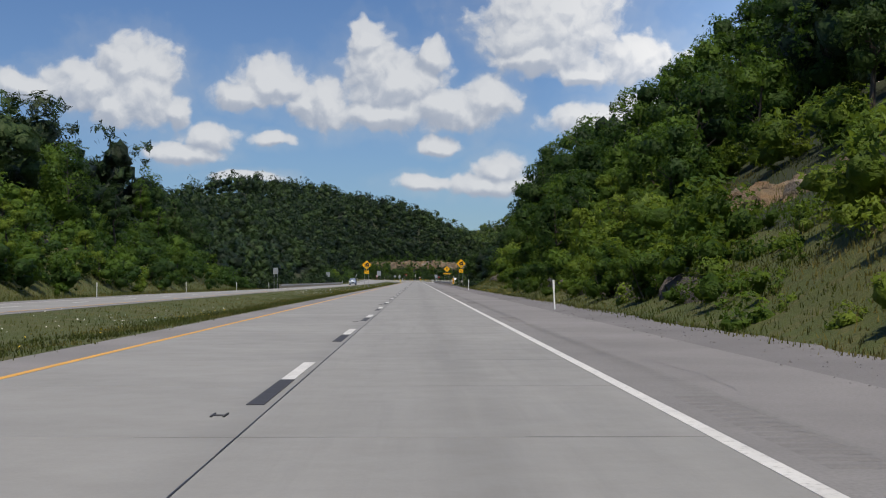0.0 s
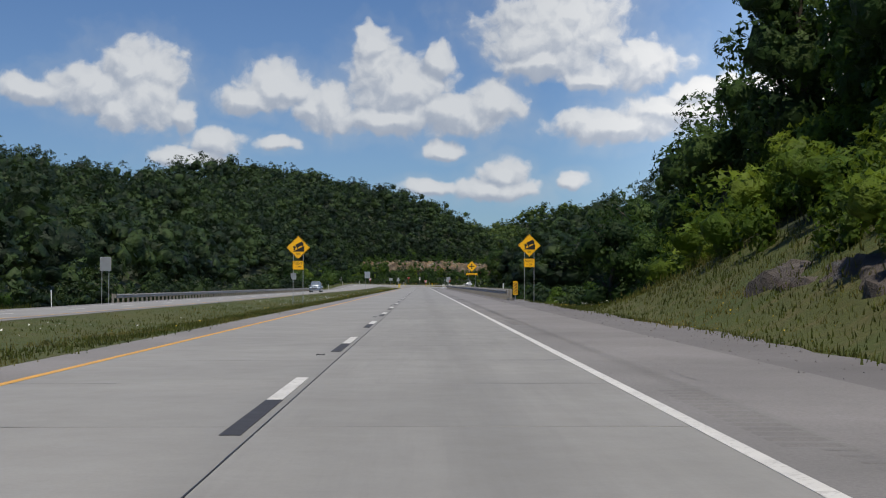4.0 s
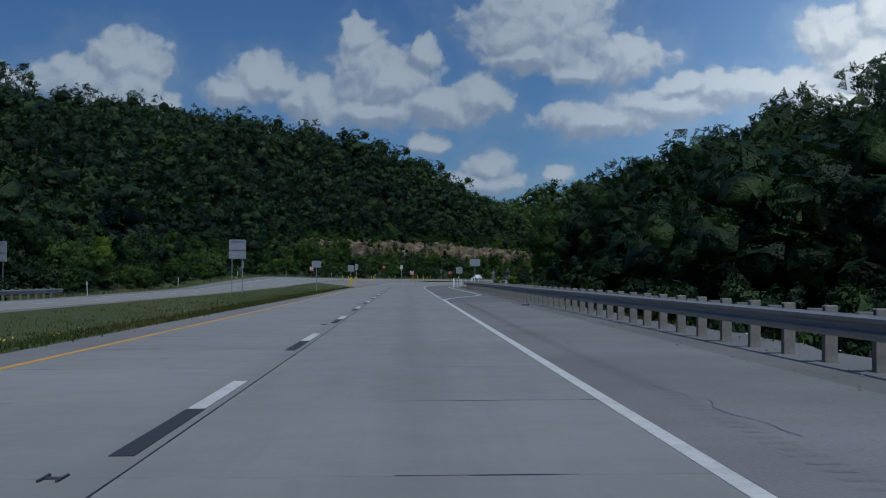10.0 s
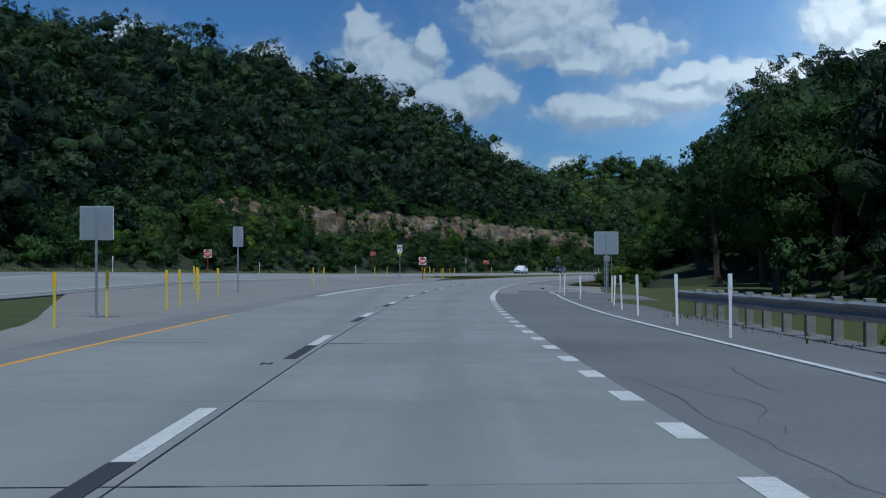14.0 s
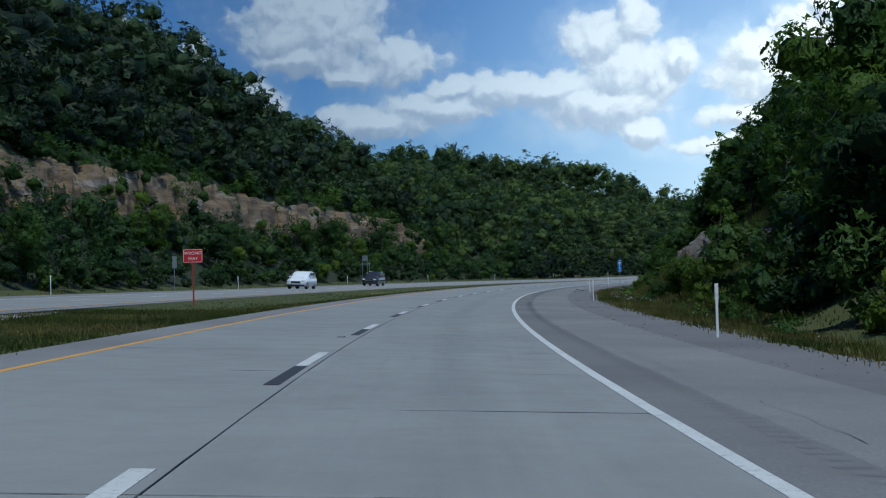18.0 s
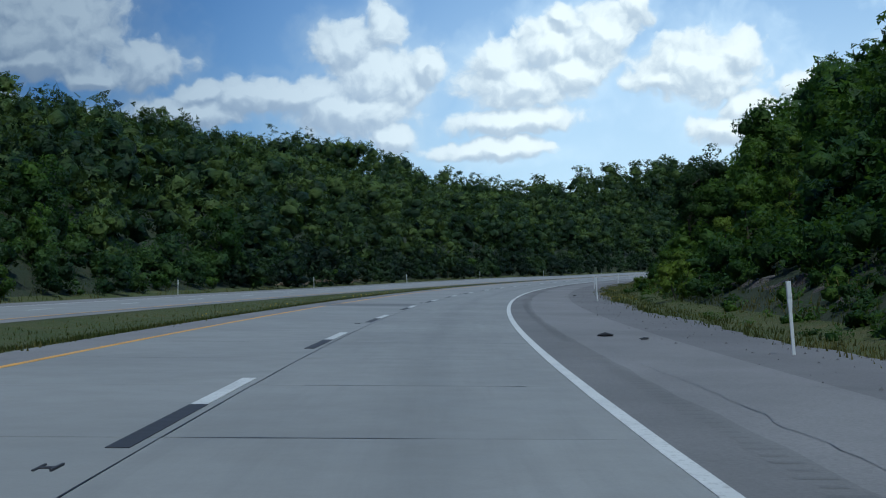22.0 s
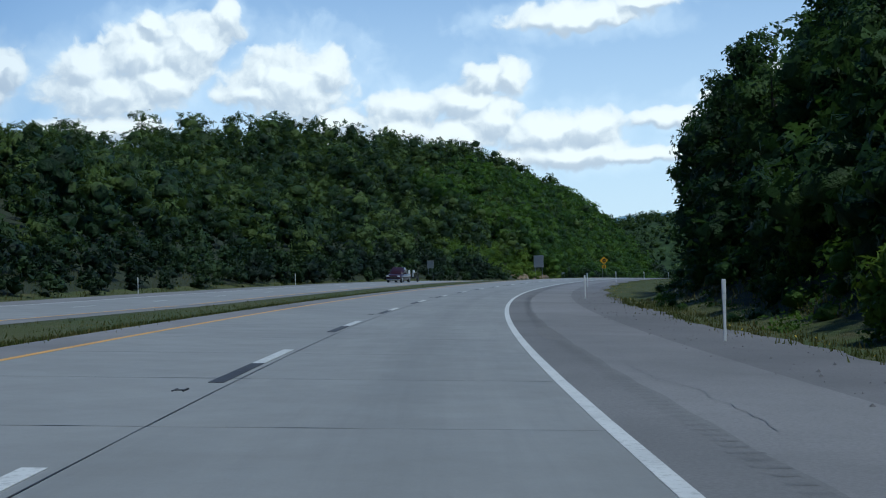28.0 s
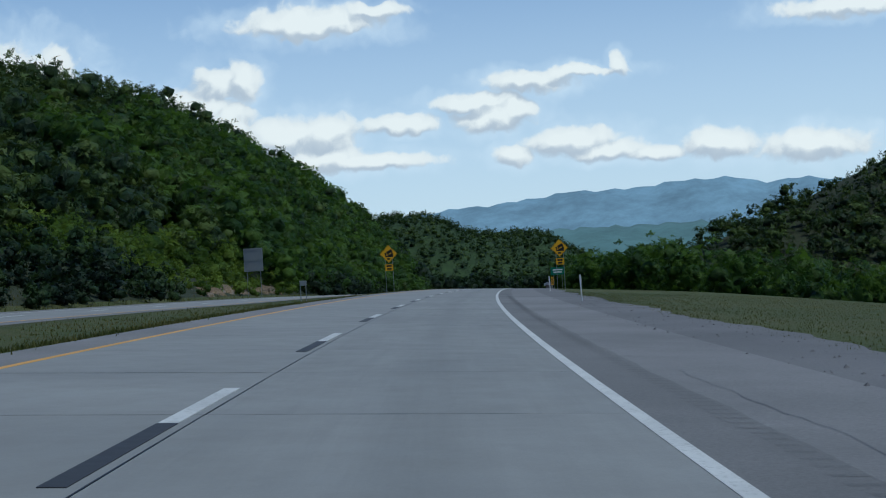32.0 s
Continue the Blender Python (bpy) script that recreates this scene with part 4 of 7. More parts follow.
def crown_mesh(rng, height, radius, lobes, leaves, size, base=0.25, squash=0.8, spread=1.0, cores=10, core=0.66, sides=4, ball=None):
    """Leaf clumps over a heap of lobes: verts and faces of many small leaves, and of a few dark cores inside."""
    cz = height * (base + (1 - base) / 2)
    hz = height * (1 - base) / 2
    cent, rad = [], []
    for i in range(lobes):
        a = rng.uniform(0, 2 * np.pi)
        h = rng.uniform(-0.85, 0.92)
        wd = radius * spread * math.sqrt(max(0.05, 1 - h * h)) * (0.72 if h > 0 else 0.86)
        k = rng.uniform(0.25, 0.8) ** 0.6
        cent.append((math.cos(a) * wd * k, math.sin(a) * wd * k, cz + h * hz * 0.82))
        rad.append(radius * rng.uniform(0.28, 0.50) * (1.0 - 0.25 * max(0, h)))
    cent, rad = np.array(cent), np.array(rad)
    pick = rng.choice(lobes, leaves, p=(rad ** 2) / (rad ** 2).sum())
    d = rng.normal(size=(leaves, 3))
    d[:, 2] += 0.25
    d /= np.linalg.norm(d, axis=1)[:, None]
    out_ = rng.uniform(0.70, 1.0, leaves) + (rng.uniform(size=leaves) > 0.85) * rng.uniform(0, 0.28, leaves)
    p = cent[pick] + d * (rad[pick] * out_)[:, None] * np.array([1, 1, squash])
    nrm = d + rng.normal(size=(leaves, 3)) * 0.6
    nrm[:, 2] += 0.35
    nrm /= np.linalg.norm(nrm, axis=1)[:, None]
    nrm *= np.where((nrm * d).sum(1) < 0, -1.0, 1.0)[:, None]
    t = np.cross(nrm, rng.normal(size=(leaves, 3)))
    t /= np.linalg.norm(t, axis=1)[:, None]
    u = np.cross(nrm, t)
    sz = size * rng.uniform(0.6, 1.4, leaves)[:, None]
    if sides == 4:
        leaf = np.stack([p - t * sz, p - u * sz * 0.6 + nrm * sz * 0.15, p + t * sz, p + u * sz * 0.6 + nrm * sz * 0.15], 1)
    else:
        leaf = np.stack([p - t * sz - u * sz * 0.6, p + t * sz * 0.9 - u * sz * 0.4, p + u * sz * 1.1], 1)
    f = np.arange(leaves * sides).reshape(-1, sides)
    big = np.argsort(-rad)[:cores]
    ball_v, ball_f = ball or (BALL_V, BALL_F)
    nb = len(ball_v)
    lump = rng.uniform(0.66, 1.16, (len(big), nb, 1))
    cv = (cent[big][:, None] + ball_v[None] * lump * (rad[big] * core)[:, None, None] * np.array([1, 1, squash])).reshape(-1, 3)
    cf = (np.arange(len(big))[:, None, None] * nb + ball_f[None]).reshape(-1, 3)
    # shading follows the clump and the whole crown more than the single leaf
    whole = (p - (0, 0, cz - hz * 0.3)) / (radius, radius, hz)
    whole /= np.linalg.norm(whole, axis=1)[:, None] + 1e-6
    soft = d * 0.75 + whole * 0.55 + nrm * 0.45
    soft /= np.linalg.norm(soft, axis=1)[:, None]
    inner = (cv - (0, 0, cz - hz * 0.3)) / (radius, radius, hz)
    inner /= np.linalg.norm(inner, axis=1)[:, None] + 1e-6
    inner = np.tile(ball_v, (len(big), 1)) * 0.85 + inner * 0.45 + rng.normal(size=cv.shape) * 0.3
    soft = np.concatenate([np.repeat(soft, sides, 0), inner / np.linalg.norm(inner, axis=1)[:, None]])
    return leaf.reshape(-1, 3), f, cv, cf, soft


def joined(name, quads_v, quads_f, tri_v, tri_f, soft, material, parent=None):
    """One mesh out of leaf diamonds (as two triangles each) and cores."""
    first_ = [quads_f] if quads_f.shape[1] == 3 else [quads_f[:, [0, 1, 2]], quads_f[:, [0, 2, 3]]]
    f = np.concatenate(first_ + [tri_f + len(quads_v)])
    ob = quads_object(name, np.concatenate([quads_v, tri_v]), f, material, parent, soft)
    ob.data.materials.append(MASS[material.name])
    ob.data.polygons.foreach_set("material_index", (np.arange(len(f)) >= len(f) - len(tri_f)).astype(np.int32))
    return ob


def trunk_bm(rng, height, r, limbs=5):
    bm = bmesh.new()
    pts = [Vector((0, 0, -0.6))]
    for i in range(1, 5):
        pts.append(Vector((rng.uniform(-0.05, 0.05) * height * i / 4, rng.uniform(-0.05, 0.05) * height * i / 4, height * 0.8 * i / 4)))

    def tube(a, b, r0, r1, n=6):
        turn = (b - a).to_track_quat("Z", "Y").to_matrix().to_4x4()
        bmesh.ops.create_cone(bm, cap_ends=True, segments=n, radius1=r0, radius2=r1, depth=(b - a).length * 1.02, matrix=Matrix.Translation((a + b) / 2) @ turn)
    for i in range(4):
        tube(pts[i], pts[i + 1], r * (1 - i * 0.22), r * (1 - (i + 1) * 0.22))
    for i in range(limbs):
        a = pts[2].lerp(pts[4], rng.uniform(0, 0.9)) if i > 1 else pts[1].lerp(pts[2], 0.7)
        t = rng.uniform(0, 6.28)
        b = a + Vector((math.cos(t), math.sin(t), 0.75)) * height * rng.uniform(0.10, 0.17)
        tube(a, b, r * 0.38, r * 0.1, 5)
    return bm


rng = np.random.default_rng(7)


def make_tree(kind, label, height, radius, leaves, size, leaf, lobes=16, base=0.2, squash=0.8):
    """tree > trunk, crown; its foot at the origin."""
    t = thing("tree", label, "tree", "trees on the banks")
    part("trunk", trunk_bm(rng, height, height * 0.021 + 0.04), BARK, t)
    joined("crown", *crown_mesh(rng, height, radius, lobes, leaves, size, base, squash, sides=3), leaf, t)
    return t


def make_shrub(label, height, radius, leaves, size, leaf):
    t = thing("shrub", label, "shrub", "shrubs on the banks")
    joined("foliage", *crown_mesh(rng, height, radius, 9, leaves, size, 0.0, 0.9, sides=3, ball=(ICO_V, ICO_F)), leaf, t)
    for i in range(4):
        a = i * 1.571
        part("stem", rod_bm((math.cos(a) * 0.05, math.sin(a) * 0.05, -0.2), (math.cos(a) * 0.38 * height, math.sin(a) * 0.38 * height, height * 0.7), 0.035, 0.012, 5), BARK, t)
    return t


TREES = [make_tree("oak", "tall dark-green broadleaf tree with a full crown", 15.0, 4.4, 3300, 0.22, LEAF_DARK, 26, 0.16),
         make_tree("oak", "tall dark-green broadleaf tree with an open crown", 17.0, 3.9, 3100, 0.22, LEAF_DARK, 23, 0.22),
         make_tree("maple", "mid-green broadleaf tree with a rounded crown", 11.0, 3.6, 3000, 0.18, LEAF_MID, 24, 0.10),
         make_tree("maple", "mid-green slender broadleaf tree", 12.5, 2.9, 2800, 0.18, LEAF_MID, 22, 0.12),
         make_tree("sapling", "bright-green young tree leafy to the ground", 7.0, 2.3, 2600, 0.13, LEAF_LIGHT, 19, 0.04),
         make_tree("sapling", "light-green young slender tree", 8.5, 1.9, 2400, 0.13, LEAF_LIGHT, 18, 0.06)]
SHRUBS = [make_shrub("bright-green leafy shrub on the bank", 2.4, 1.5, 1000, 0.105, LEAF_LIGHT), make_shrub("mid-green dense shrub on the bank", 3.2, 1.9, 1050, 0.12, LEAF_MID),
          make_shrub("low light-green bush on the bank", 1.4, 1.1, 700, 0.085, LEAF_LIGHT)]
used = {}


def plant(stock, i, s, l, scale, stretch=1.0, sink=0.15):
    """Puts the stock's own tree down first, copies of it after."""
    p = surface(s, l)
    m = Matrix.Translation((p[0], p[1], p[2] - sink)) @ Matrix.Rotation(rng.uniform(0, 6.28), 4, "Z") @ Matrix.Rotation(rng.normal() * 0.04, 4, "X") @ Matrix.Diagonal((scale, scale, scale * stretch, 1))
    key = stock[i].name
    if key in used:
        return copy_thing(stock[i], m)
    used[key] = True
    stock[i].matrix_world = m
    return stock[i]


def scatter(stock, choice, n, s0, s1, l0, l1, lo, hi, gap=2.0, stretch=(0.9, 1.15), keep=None):
    """n plants in a stretch, none nearer to another of the same call than gap."""
    put = []
    for _ in range(n * 6):
        if len(put) >= n:
            break
        s, l = rng.uniform(s0, s1), rng.uniform(l0, l1)
        if keep and not keep(s, l):
            continue
        if any((s - a) ** 2 + (l - b) ** 2 < gap * gap for a, b in put):
            continue
        put.append((s, l))
        plant(stock, int(rng.choice(choice)), s, l, rng.uniform(lo, hi), rng.uniform(*stretch))


HEIGHTS = [15.0, 17.0, 11.0, 12.5, 7.0, 8.5]


def grow(choice, n, s0, s1, l0, l1, lo, hi, gap, keep=None):
    """Trees of lo to hi metres height."""
    put = []
    for _ in range(n * 8):
        if len(put) >= n:
            break
        s, l = rng.uniform(s0, s1), rng.uniform(l0, l1)
        if (keep and not keep(s, l)) or any((s - a) ** 2 + (l - b) ** 2 < gap * gap for a, b in put):
            continue
        put.append((s, l))
        i = int(rng.choice(choice))
        h = rng.uniform(lo, hi) / HEIGHTS[i]
        plant(TREES, i, s, l, h, rng.uniform(0.95, 1.1))


def open_slope(s, l):
    """The grassy stretch below and around the sandstone outcrop."""
    return 30 < s < 96 and 0.228 < (l - 1.75) / s < 0.325 and l < 23


def clear_of_view(s, l):
    return l - 1.4 > 0.076 * s and not open_slope(s, l)


# first cutting, right side: saplings and shrubs low down, tall trees along the top
grow([0, 1, 2], 20, 40, 200, 24, 36, 11, 15, 4.0)
grow([2, 3], 20, 70, 205, 15, 26, 7, 11, 3.4, clear_of_view)
grow([4, 5, 2], 34, 34, 200, 12.5, 24, 4, 7.5, 2.4, clear_of_view)
for s_, l_, i_, h_ in ((208, 18.2, 0, 19), (203, 20.5, 1, 21), (196, 19.5, 0, 19), (190, 22.5, 1, 20), (183, 20.0, 0, 17), (214, 21.0, 1, 17), (176, 23.5, 1, 19), (168, 22.0, 0, 16), (219, 19.0, 2, 10), (226, 22.0, 2, 11), (233, 17.5, 3, 7)):
    plant(TREES, i_, s_, l_, h_ / HEIGHTS[i_])
scatter(SHRUBS, [0, 1, 2], 56, 14, 204, 10.2, 19, 0.5, 1.15, 1.5, keep=clear_of_view)
# first cutting, left side
grow([0, 1, 2, 3], 22, 60, 215, -46, -34, 8, 12, 4.0)
for s_, l_, i_, h_ in ((212, -36, 0, 16), (206, -38, 1, 15), (198, -41, 0, 14)):
    plant(TREES, i_, s_, l_, h_ / HEIGHTS[i_])
grow([4, 5], 20, 60, 215, -36, -28.5, 4, 7, 2.6)
scatter(SHRUBS, [0, 1], 26, 60, 225, -31, -26.4, 0.6, 1.1, 1.8)
# behind the guardrail
grow([2, 3, 4], 9, 250, 420, 16, 30, 4, 6.5, 5.0)
scatter(SHRUBS, [0, 1, 2], 30, 214, 520, 11, 24, 0.5, 1.0, 2.5)
# second hill, right side
grow([0, 1], 26, 560, 668, 21, 32, 14, 18, 4.2)
grow([2, 3, 1], 18, 640, 692, 13.5, 22, 6, 9.5, 3.0)
scatter(SHRUBS, [0, 1], 22, 606, 700, 11, 16, 0.5, 1.1, 1.6)
grow([2, 3, 1, 0], 40, 720, 1032, 20, 32, 5.5, 8.5, 4.5)
grow([2, 3, 4, 5], 44, 738, 1032, 14.5, 22, 3.6, 7, 3.2)
scatter(SHRUBS, [0, 1, 2], 50, 735, 1045, 11.2, 21, 0.5, 1.1, 1.9)
for s_, l_, i_, h_ in ((1043, 15.0, 1, 13.5), (1037, 16.4, 1, 14.5), (1030, 15.8, 0, 12), (1025, 18.2, 1, 14), (1048, 20.5, 2, 9), (1018, 17.8, 0, 12)):
    plant(TREES, i_, s_, l_, h_ / HEIGHTS[i_])
# foot of the rock cut and of the ridge, left side
grow([2, 3, 4, 5], 36, 470, 900, -33.4, -28.0, 4.5, 8, 3.0)
scatter(SHRUBS, [1, 0], 36, 470, 1000, -32.5, -26.4, 0.6, 1.2, 1.8)
grow([1, 3, 2], 10, 690, 742, 20, 27, 5, 8, 4.0)
for s_, l_, i_, h_ in ((742, 18.5, 1, 6.5), (748, 17.5, 3, 5.5), (856, 15.5, 1, 9), (858, 17.0, 0, 10), (865, 16.0, 3, 8)):
    plant(TREES, i_, s_, l_, h_ / HEIGHTS[i_])
scatter(SHRUBS, [0, 2], 9, 676, 735, 12.5, 20, 0.35, 0.7, 3.0)
for s_, l_, i_, h_ in ((243, 17.5, 0, 17), (249, 20.0, 1, 18), (238, 20.5, 0, 15)):
    plant(TREES, i_, s_, l_, h_ / HEIGHTS[i_])
scatter(SHRUBS, [2], 16, 34, 92, 11, 19, 0.4, 0.75, 2.0, keep=open_slope)
scatter(SHRUBS, [0, 2, 2], 34, 60, 190, 10.4, 13.5, 0.4, 0.85, 1.6, keep=lambda s, l: l - 1.4 > 0.061 * s)
grow([2, 3, 4], 22, 604, 850, -32.6, -29.5, 5, 8, 4.0)
for s_, l_, i_, h_ in ((1061, 15.8, 1, 15.5), (1056, 17.0, 1, 16), (1064, 18.3, 0, 14), (1051, 15.8, 0, 14), (1058, 21.5, 1, 16), (1066, 22.5, 2, 10)):
    plant(TREES, i_, s_, l_, h_ / HEIGHTS[i_])


# far woods: many crowns in a few meshes
def woods(name, label, spots, heights, leaves, size, leaf, fat=0.34, cores=4):
    protos = [crown_mesh(rng, 1.0, fat, 16, leaves, size, 0.03, 0.85, 1.0, cores, 0.76, 3, (ICO_V, ICO_F)) for _ in range(9)]
    qv, qf, tv, tf, qn, tn, nq, nt = [], [], [], [], [], [], 0, 0
    place_ = surface(spots[:, 0], spots[:, 1])
    for i, (p, h) in enumerate(zip(place_, heights)):
        v, f, cv, cf, soft = protos[int(rng.integers(9))]
        a = rng.uniform(0, 6.28)
        c, s_ = math.cos(a), math.sin(a)
        wd = h * rng.uniform(0.85, 1.25)
        r = np.array([[c * wd, -s_ * wd, 0], [s_ * wd, c * wd, 0], [0, 0, h]])
        qv.append(v @ r.T + p - (0, 0, 0.3)), qf.append(f + nq)
        tv.append(cv @ r.T + p - (0, 0, 0.3)), tf.append(cf + nt)
        sn = soft @ np.array([[c, -s_, 0], [s_, c, 0], [0, 0, 1]]).T
        qn.append(sn[: len(v)]), tn.append(sn[len(v):])
        nq += len(v)
        nt += len(cv)
    ob = joined(name, np.concatenate(qv), np.concatenate(qf), np.concatenate(tv), np.concatenate(tf), np.concatenate(qn + tn), leaf)
    return tagged(ob, label, "woods", kind="stuff")


def jitter_grid(s0, s1, l0, l1, pitch):
    a, b = np.meshgrid(np.arange(s0, s1, pitch), np.arange(l0, l1, pitch))
    pts = np.stack([a.ravel(), b.ravel()], -1)
    return pts + rng.uniform(-0.45, 0.45, pts.shape) * pitch


def many(*areas):
    return np.concatenate([jitter_grid(*a) for a in areas])


left_spots = many((455, 900, -82, -31, 7.0), (900, 1420, -82, -28, 7.0), (1420, 1730, -90, -30, 8.5), (455, 900, -118, -82, 9.0), (900, 1420, -138, -82, 9.0), (470, 640, -170, -118, 10.5), (640, 900, -196, -118, 10.5), (900, 1120, -190, -138, 11.0))
bench_gap = (left_spots[:, 1] > -37.4) & (left_spots[:, 0] > 622) & (left_spots[:, 0] < 846)
ledge_gap = (left_spots[:, 1] > -36) & (left_spots[:, 0] > 1232) & (left_spots[:, 0] < 1300)
left_spots = left_spots[~bench_gap & ~ledge_gap]
# lower at the foot, taller uphill
left_tall = np.interp(-left_spots[:, 1], [28, 36, 48, 80, 140], [5.5, 8.0, 10.0, 12.0, 14.5]) * rng.uniform(0.72, 1.3, len(left_spots)) * np.where(left_spots[:, 0] > 980, 0.88, 1.0)
back = left_spots[:, 1] < -80
# past 850 the leaves carry painted sunlight, before it painted cloud shade
late = left_spots[:, 0] > 850
for name_, label_, pick_, args_ in (("woods_left_ridge", "dense dark-green broadleaf woods on the ridge", ~back & ~late, (190, 0.05, LEAF_SHADED, 0.40, 6)), ("woods_bend_ridge", "dense mid-green broadleaf woods on the outer side of the bend", ~back & late, (180, 0.05, LEAF_SUNLIT, 0.40, 6)),
                                    ("woods_ridge_top", "broadleaf woods along the top of the ridge", back & ~late, (120, 0.06, LEAF_SHADED, 0.42, 4)), ("woods_bend_top", "light-green broadleaf woods above the bend", back & late, (120, 0.06, LEAF_SUNLIT, 0.42, 4))):
    woods(name_, label_, left_spots[pick_], left_tall[pick_], *args_)
crest_spots = many((905, 1260, -340, -150, 11.5),)
woods("woods_back_ridge", "light-green broadleaf woods on the ridge behind the bend", crest_spots, rng.uniform(11, 19, len(crest_spots)), 110, 0.062, LEAF_SUNLIT, 0.46, 4)
val_spots = many((225, 480, -112, -36, 8.5), (225, 480, -160, -112, 12.0))
woods("woods_valley", "dark-green woods across the side valley", val_spots, rng.uniform(9, 14, len(val_spots)), 200, 0.05, LEAF_SHADED, 0.40, 6)
back_spots = many((30, 215, -75, -42, 7.5), (-20, 205, 34, 58, 7.0))
shoulder_spots = many((560, 690, 30, 62, 6.6),)
woods("woods_junction_hill", "tall dark-green woods on the hill behind the junction", shoulder_spots, rng.uniform(14, 20, len(shoulder_spots)), 200, 0.05, LEAF_SHADED, 0.40, 6)
woods("woods_behind_cuttings", "broadleaf woods above the cuttings", back_spots, rng.uniform(10, 15, len(back_spots)), 200, 0.05, LEAF_SHADED, 0.40, 6)
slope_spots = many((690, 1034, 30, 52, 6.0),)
woods("woods_bend_hill", "broadleaf woods on top of the bend's inner hill", slope_spots, rng.uniform(7, 11, len(slope_spots)) * np.interp(slope_spots[:, 0], [730, 770, 880, 940], [1.0, 0.7, 0.75, 1.0]), 200, 0.05, LEAF_SHADED, 0.40, 6)
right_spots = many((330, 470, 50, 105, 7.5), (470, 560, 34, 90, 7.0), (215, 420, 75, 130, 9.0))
woods("woods_right_hill", "dark-green woods on the hill beyond the guardrail", right_spots, rng.uniform(15, 22, len(right_spots)), 200, 0.05, LEAF_SHADED, 0.40, 6)
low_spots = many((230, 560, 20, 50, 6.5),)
woods("thicket_below_rail", "low dark-green thicket below the road bank", low_spots, rng.uniform(3, 6, len(low_spots)), 150, 0.062, LEAF_SHADED)
foot_spots = many((458, 905, -33.4, -26.2, 2.7),)
woods("thicket_rock_foot", "dense dark-green bushes below the rock cut", foot_spots, rng.uniform(1.8, 4.8, len(foot_spots)) * np.interp(-foot_spots[:, 1], [26, 29], [0.55, 1.0]), 300, 0.044, LEAF_DARK, 0.46)
above_spots = many((606, 862, -44, -35.8, 3.2), (550, 628, -46, -33, 3.4))
woods("thicket_over_rock", "dense young trees along the top of the rock cut", above_spots, rng.uniform(2.6, 5.5, len(above_spots)), 150, 0.062, LEAF_SHADED, 0.4)
lip_spots = many((600, 862, -40.5, -34.9, 2.3),)
woods("bushes_over_rock", "leafy bushes hanging over the rock cut", lip_spots, rng.uniform(1.4, 3.0, len(lip_spots)), 150, 0.075, LEAF_MID, 0.75, 3)
edge_spots = many((228, 456, -36, -27.0, 3.4), (880, 1420, -33, -25.8, 3.0), (455, 640, -32, -28, 4.0))
edge_spots = edge_spots[~((edge_spots[:, 0] > 1232) & (edge_spots[:, 0] < 1300))]
woods("thicket_wood_edge", "leafy bushes along the edge of the woods", edge_spots, rng.uniform(1.8, 5.0, len(edge_spots)), 150, 0.062, LEAF_SHADED, 0.42)
wall_spots = many((1000, 1046, 14.8, 32, 3.8), (1046, 1066, 17.0, 32, 3.6), (640, 676, 13.5, 26, 3.8))
wall_tall = np.interp(wall_spots[:, 1], [13, 17, 26], [4.0, 7.0, 11.0]) * rng.uniform(0.8, 1.2, len(wall_spots)) * np.where(wall_spots[:, 0] > 900, 1.1, 0.9)
woods("woods_bend_ends", "dense dark-green trees at both ends of the inner slope", wall_spots, wall_tall, 260, 0.05, LEAF_DARK, 0.4)
brush_spots = many((16, 202, 11.6, 25, 2.6),)
brush_spots = brush_spots[(brush_spots[:, 1] - 1.4 > 0.066 * brush_spots[:, 0]) & ~((brush_spots[:, 0] > 42) & (brush_spots[:, 0] < 94) & (brush_spots[:, 1] > 16.5) & (brush_spots[:, 1] < 23))]
brush_spots = brush_spots[[not open_slope(a_, b_) for a_, b_ in brush_spots]]
woods("brush_first_cutting", "bright-green brush covering the cutting's slope", brush_spots, rng.uniform(1.6, 4.2, len(brush_spots)) * np.interp(brush_spots[:, 1], [11.5, 14.0], [0.5, 1.0]), 330, 0.052, LEAF_LIGHT, 0.6)
brush_left = many((50, 222, -38, -27.5, 3.0),)
woods("brush_left_bank", "green brush covering the bank beyond the opposite road", brush_left, rng.uniform(1.5, 4.0, len(brush_left)), 260, 0.052, LEAF_MID, 0.6)
bend_spots = many((640, 1042, 11.9, 29, 2.9),)
bend_spots = bend_spots[(rng.uniform(size=len(bend_spots)) < 0.9) & ~((bend_spots[:, 0] > 672) & (bend_spots[:, 0] < 738) & (bend_spots[:, 1] < 20))]
bend_tall = np.interp(bend_spots[:, 1], [12, 16, 20, 27], [1.0, 3.8, 6.0, 8.5]) * rng.uniform(0.7, 1.3, len(bend_spots)) * np.interp(bend_spots[:, 0], [730, 770, 880, 940], [1.0, 0.7, 0.78, 1.0])
low = bend_spots[:, 1] < 17.5
woods("brush_bend_slope", "mixed green brush covering the bend's inner slope", bend_spots[low], bend_tall[low] * 0.8, 330, 0.06, LEAF_MID, 0.85)
woods("young_trees_bend_slope", "young dark-green trees on the bend's inner slope", bend_spots[~low], bend_tall[~low], 300, 0.046, LEAF_MID, 0.45)
fill_spots = many((745, 1046, 12.6, 24, 2.3), (1046, 1072, 13.4, 24, 2.3))
woods("undergrowth_bend_slope", "low green undergrowth on the bend's inner slope", fill_spots, rng.uniform(0.8, 2.0, len(fill_spots)) * np.interp(fill_spots[:, 1], [12.6, 15], [0.5, 1.0]), 130, 0.085, LEAF_MID, 0.95, 3)
knoll_brush = many((664, 752, 11.5, 21, 2.3),)
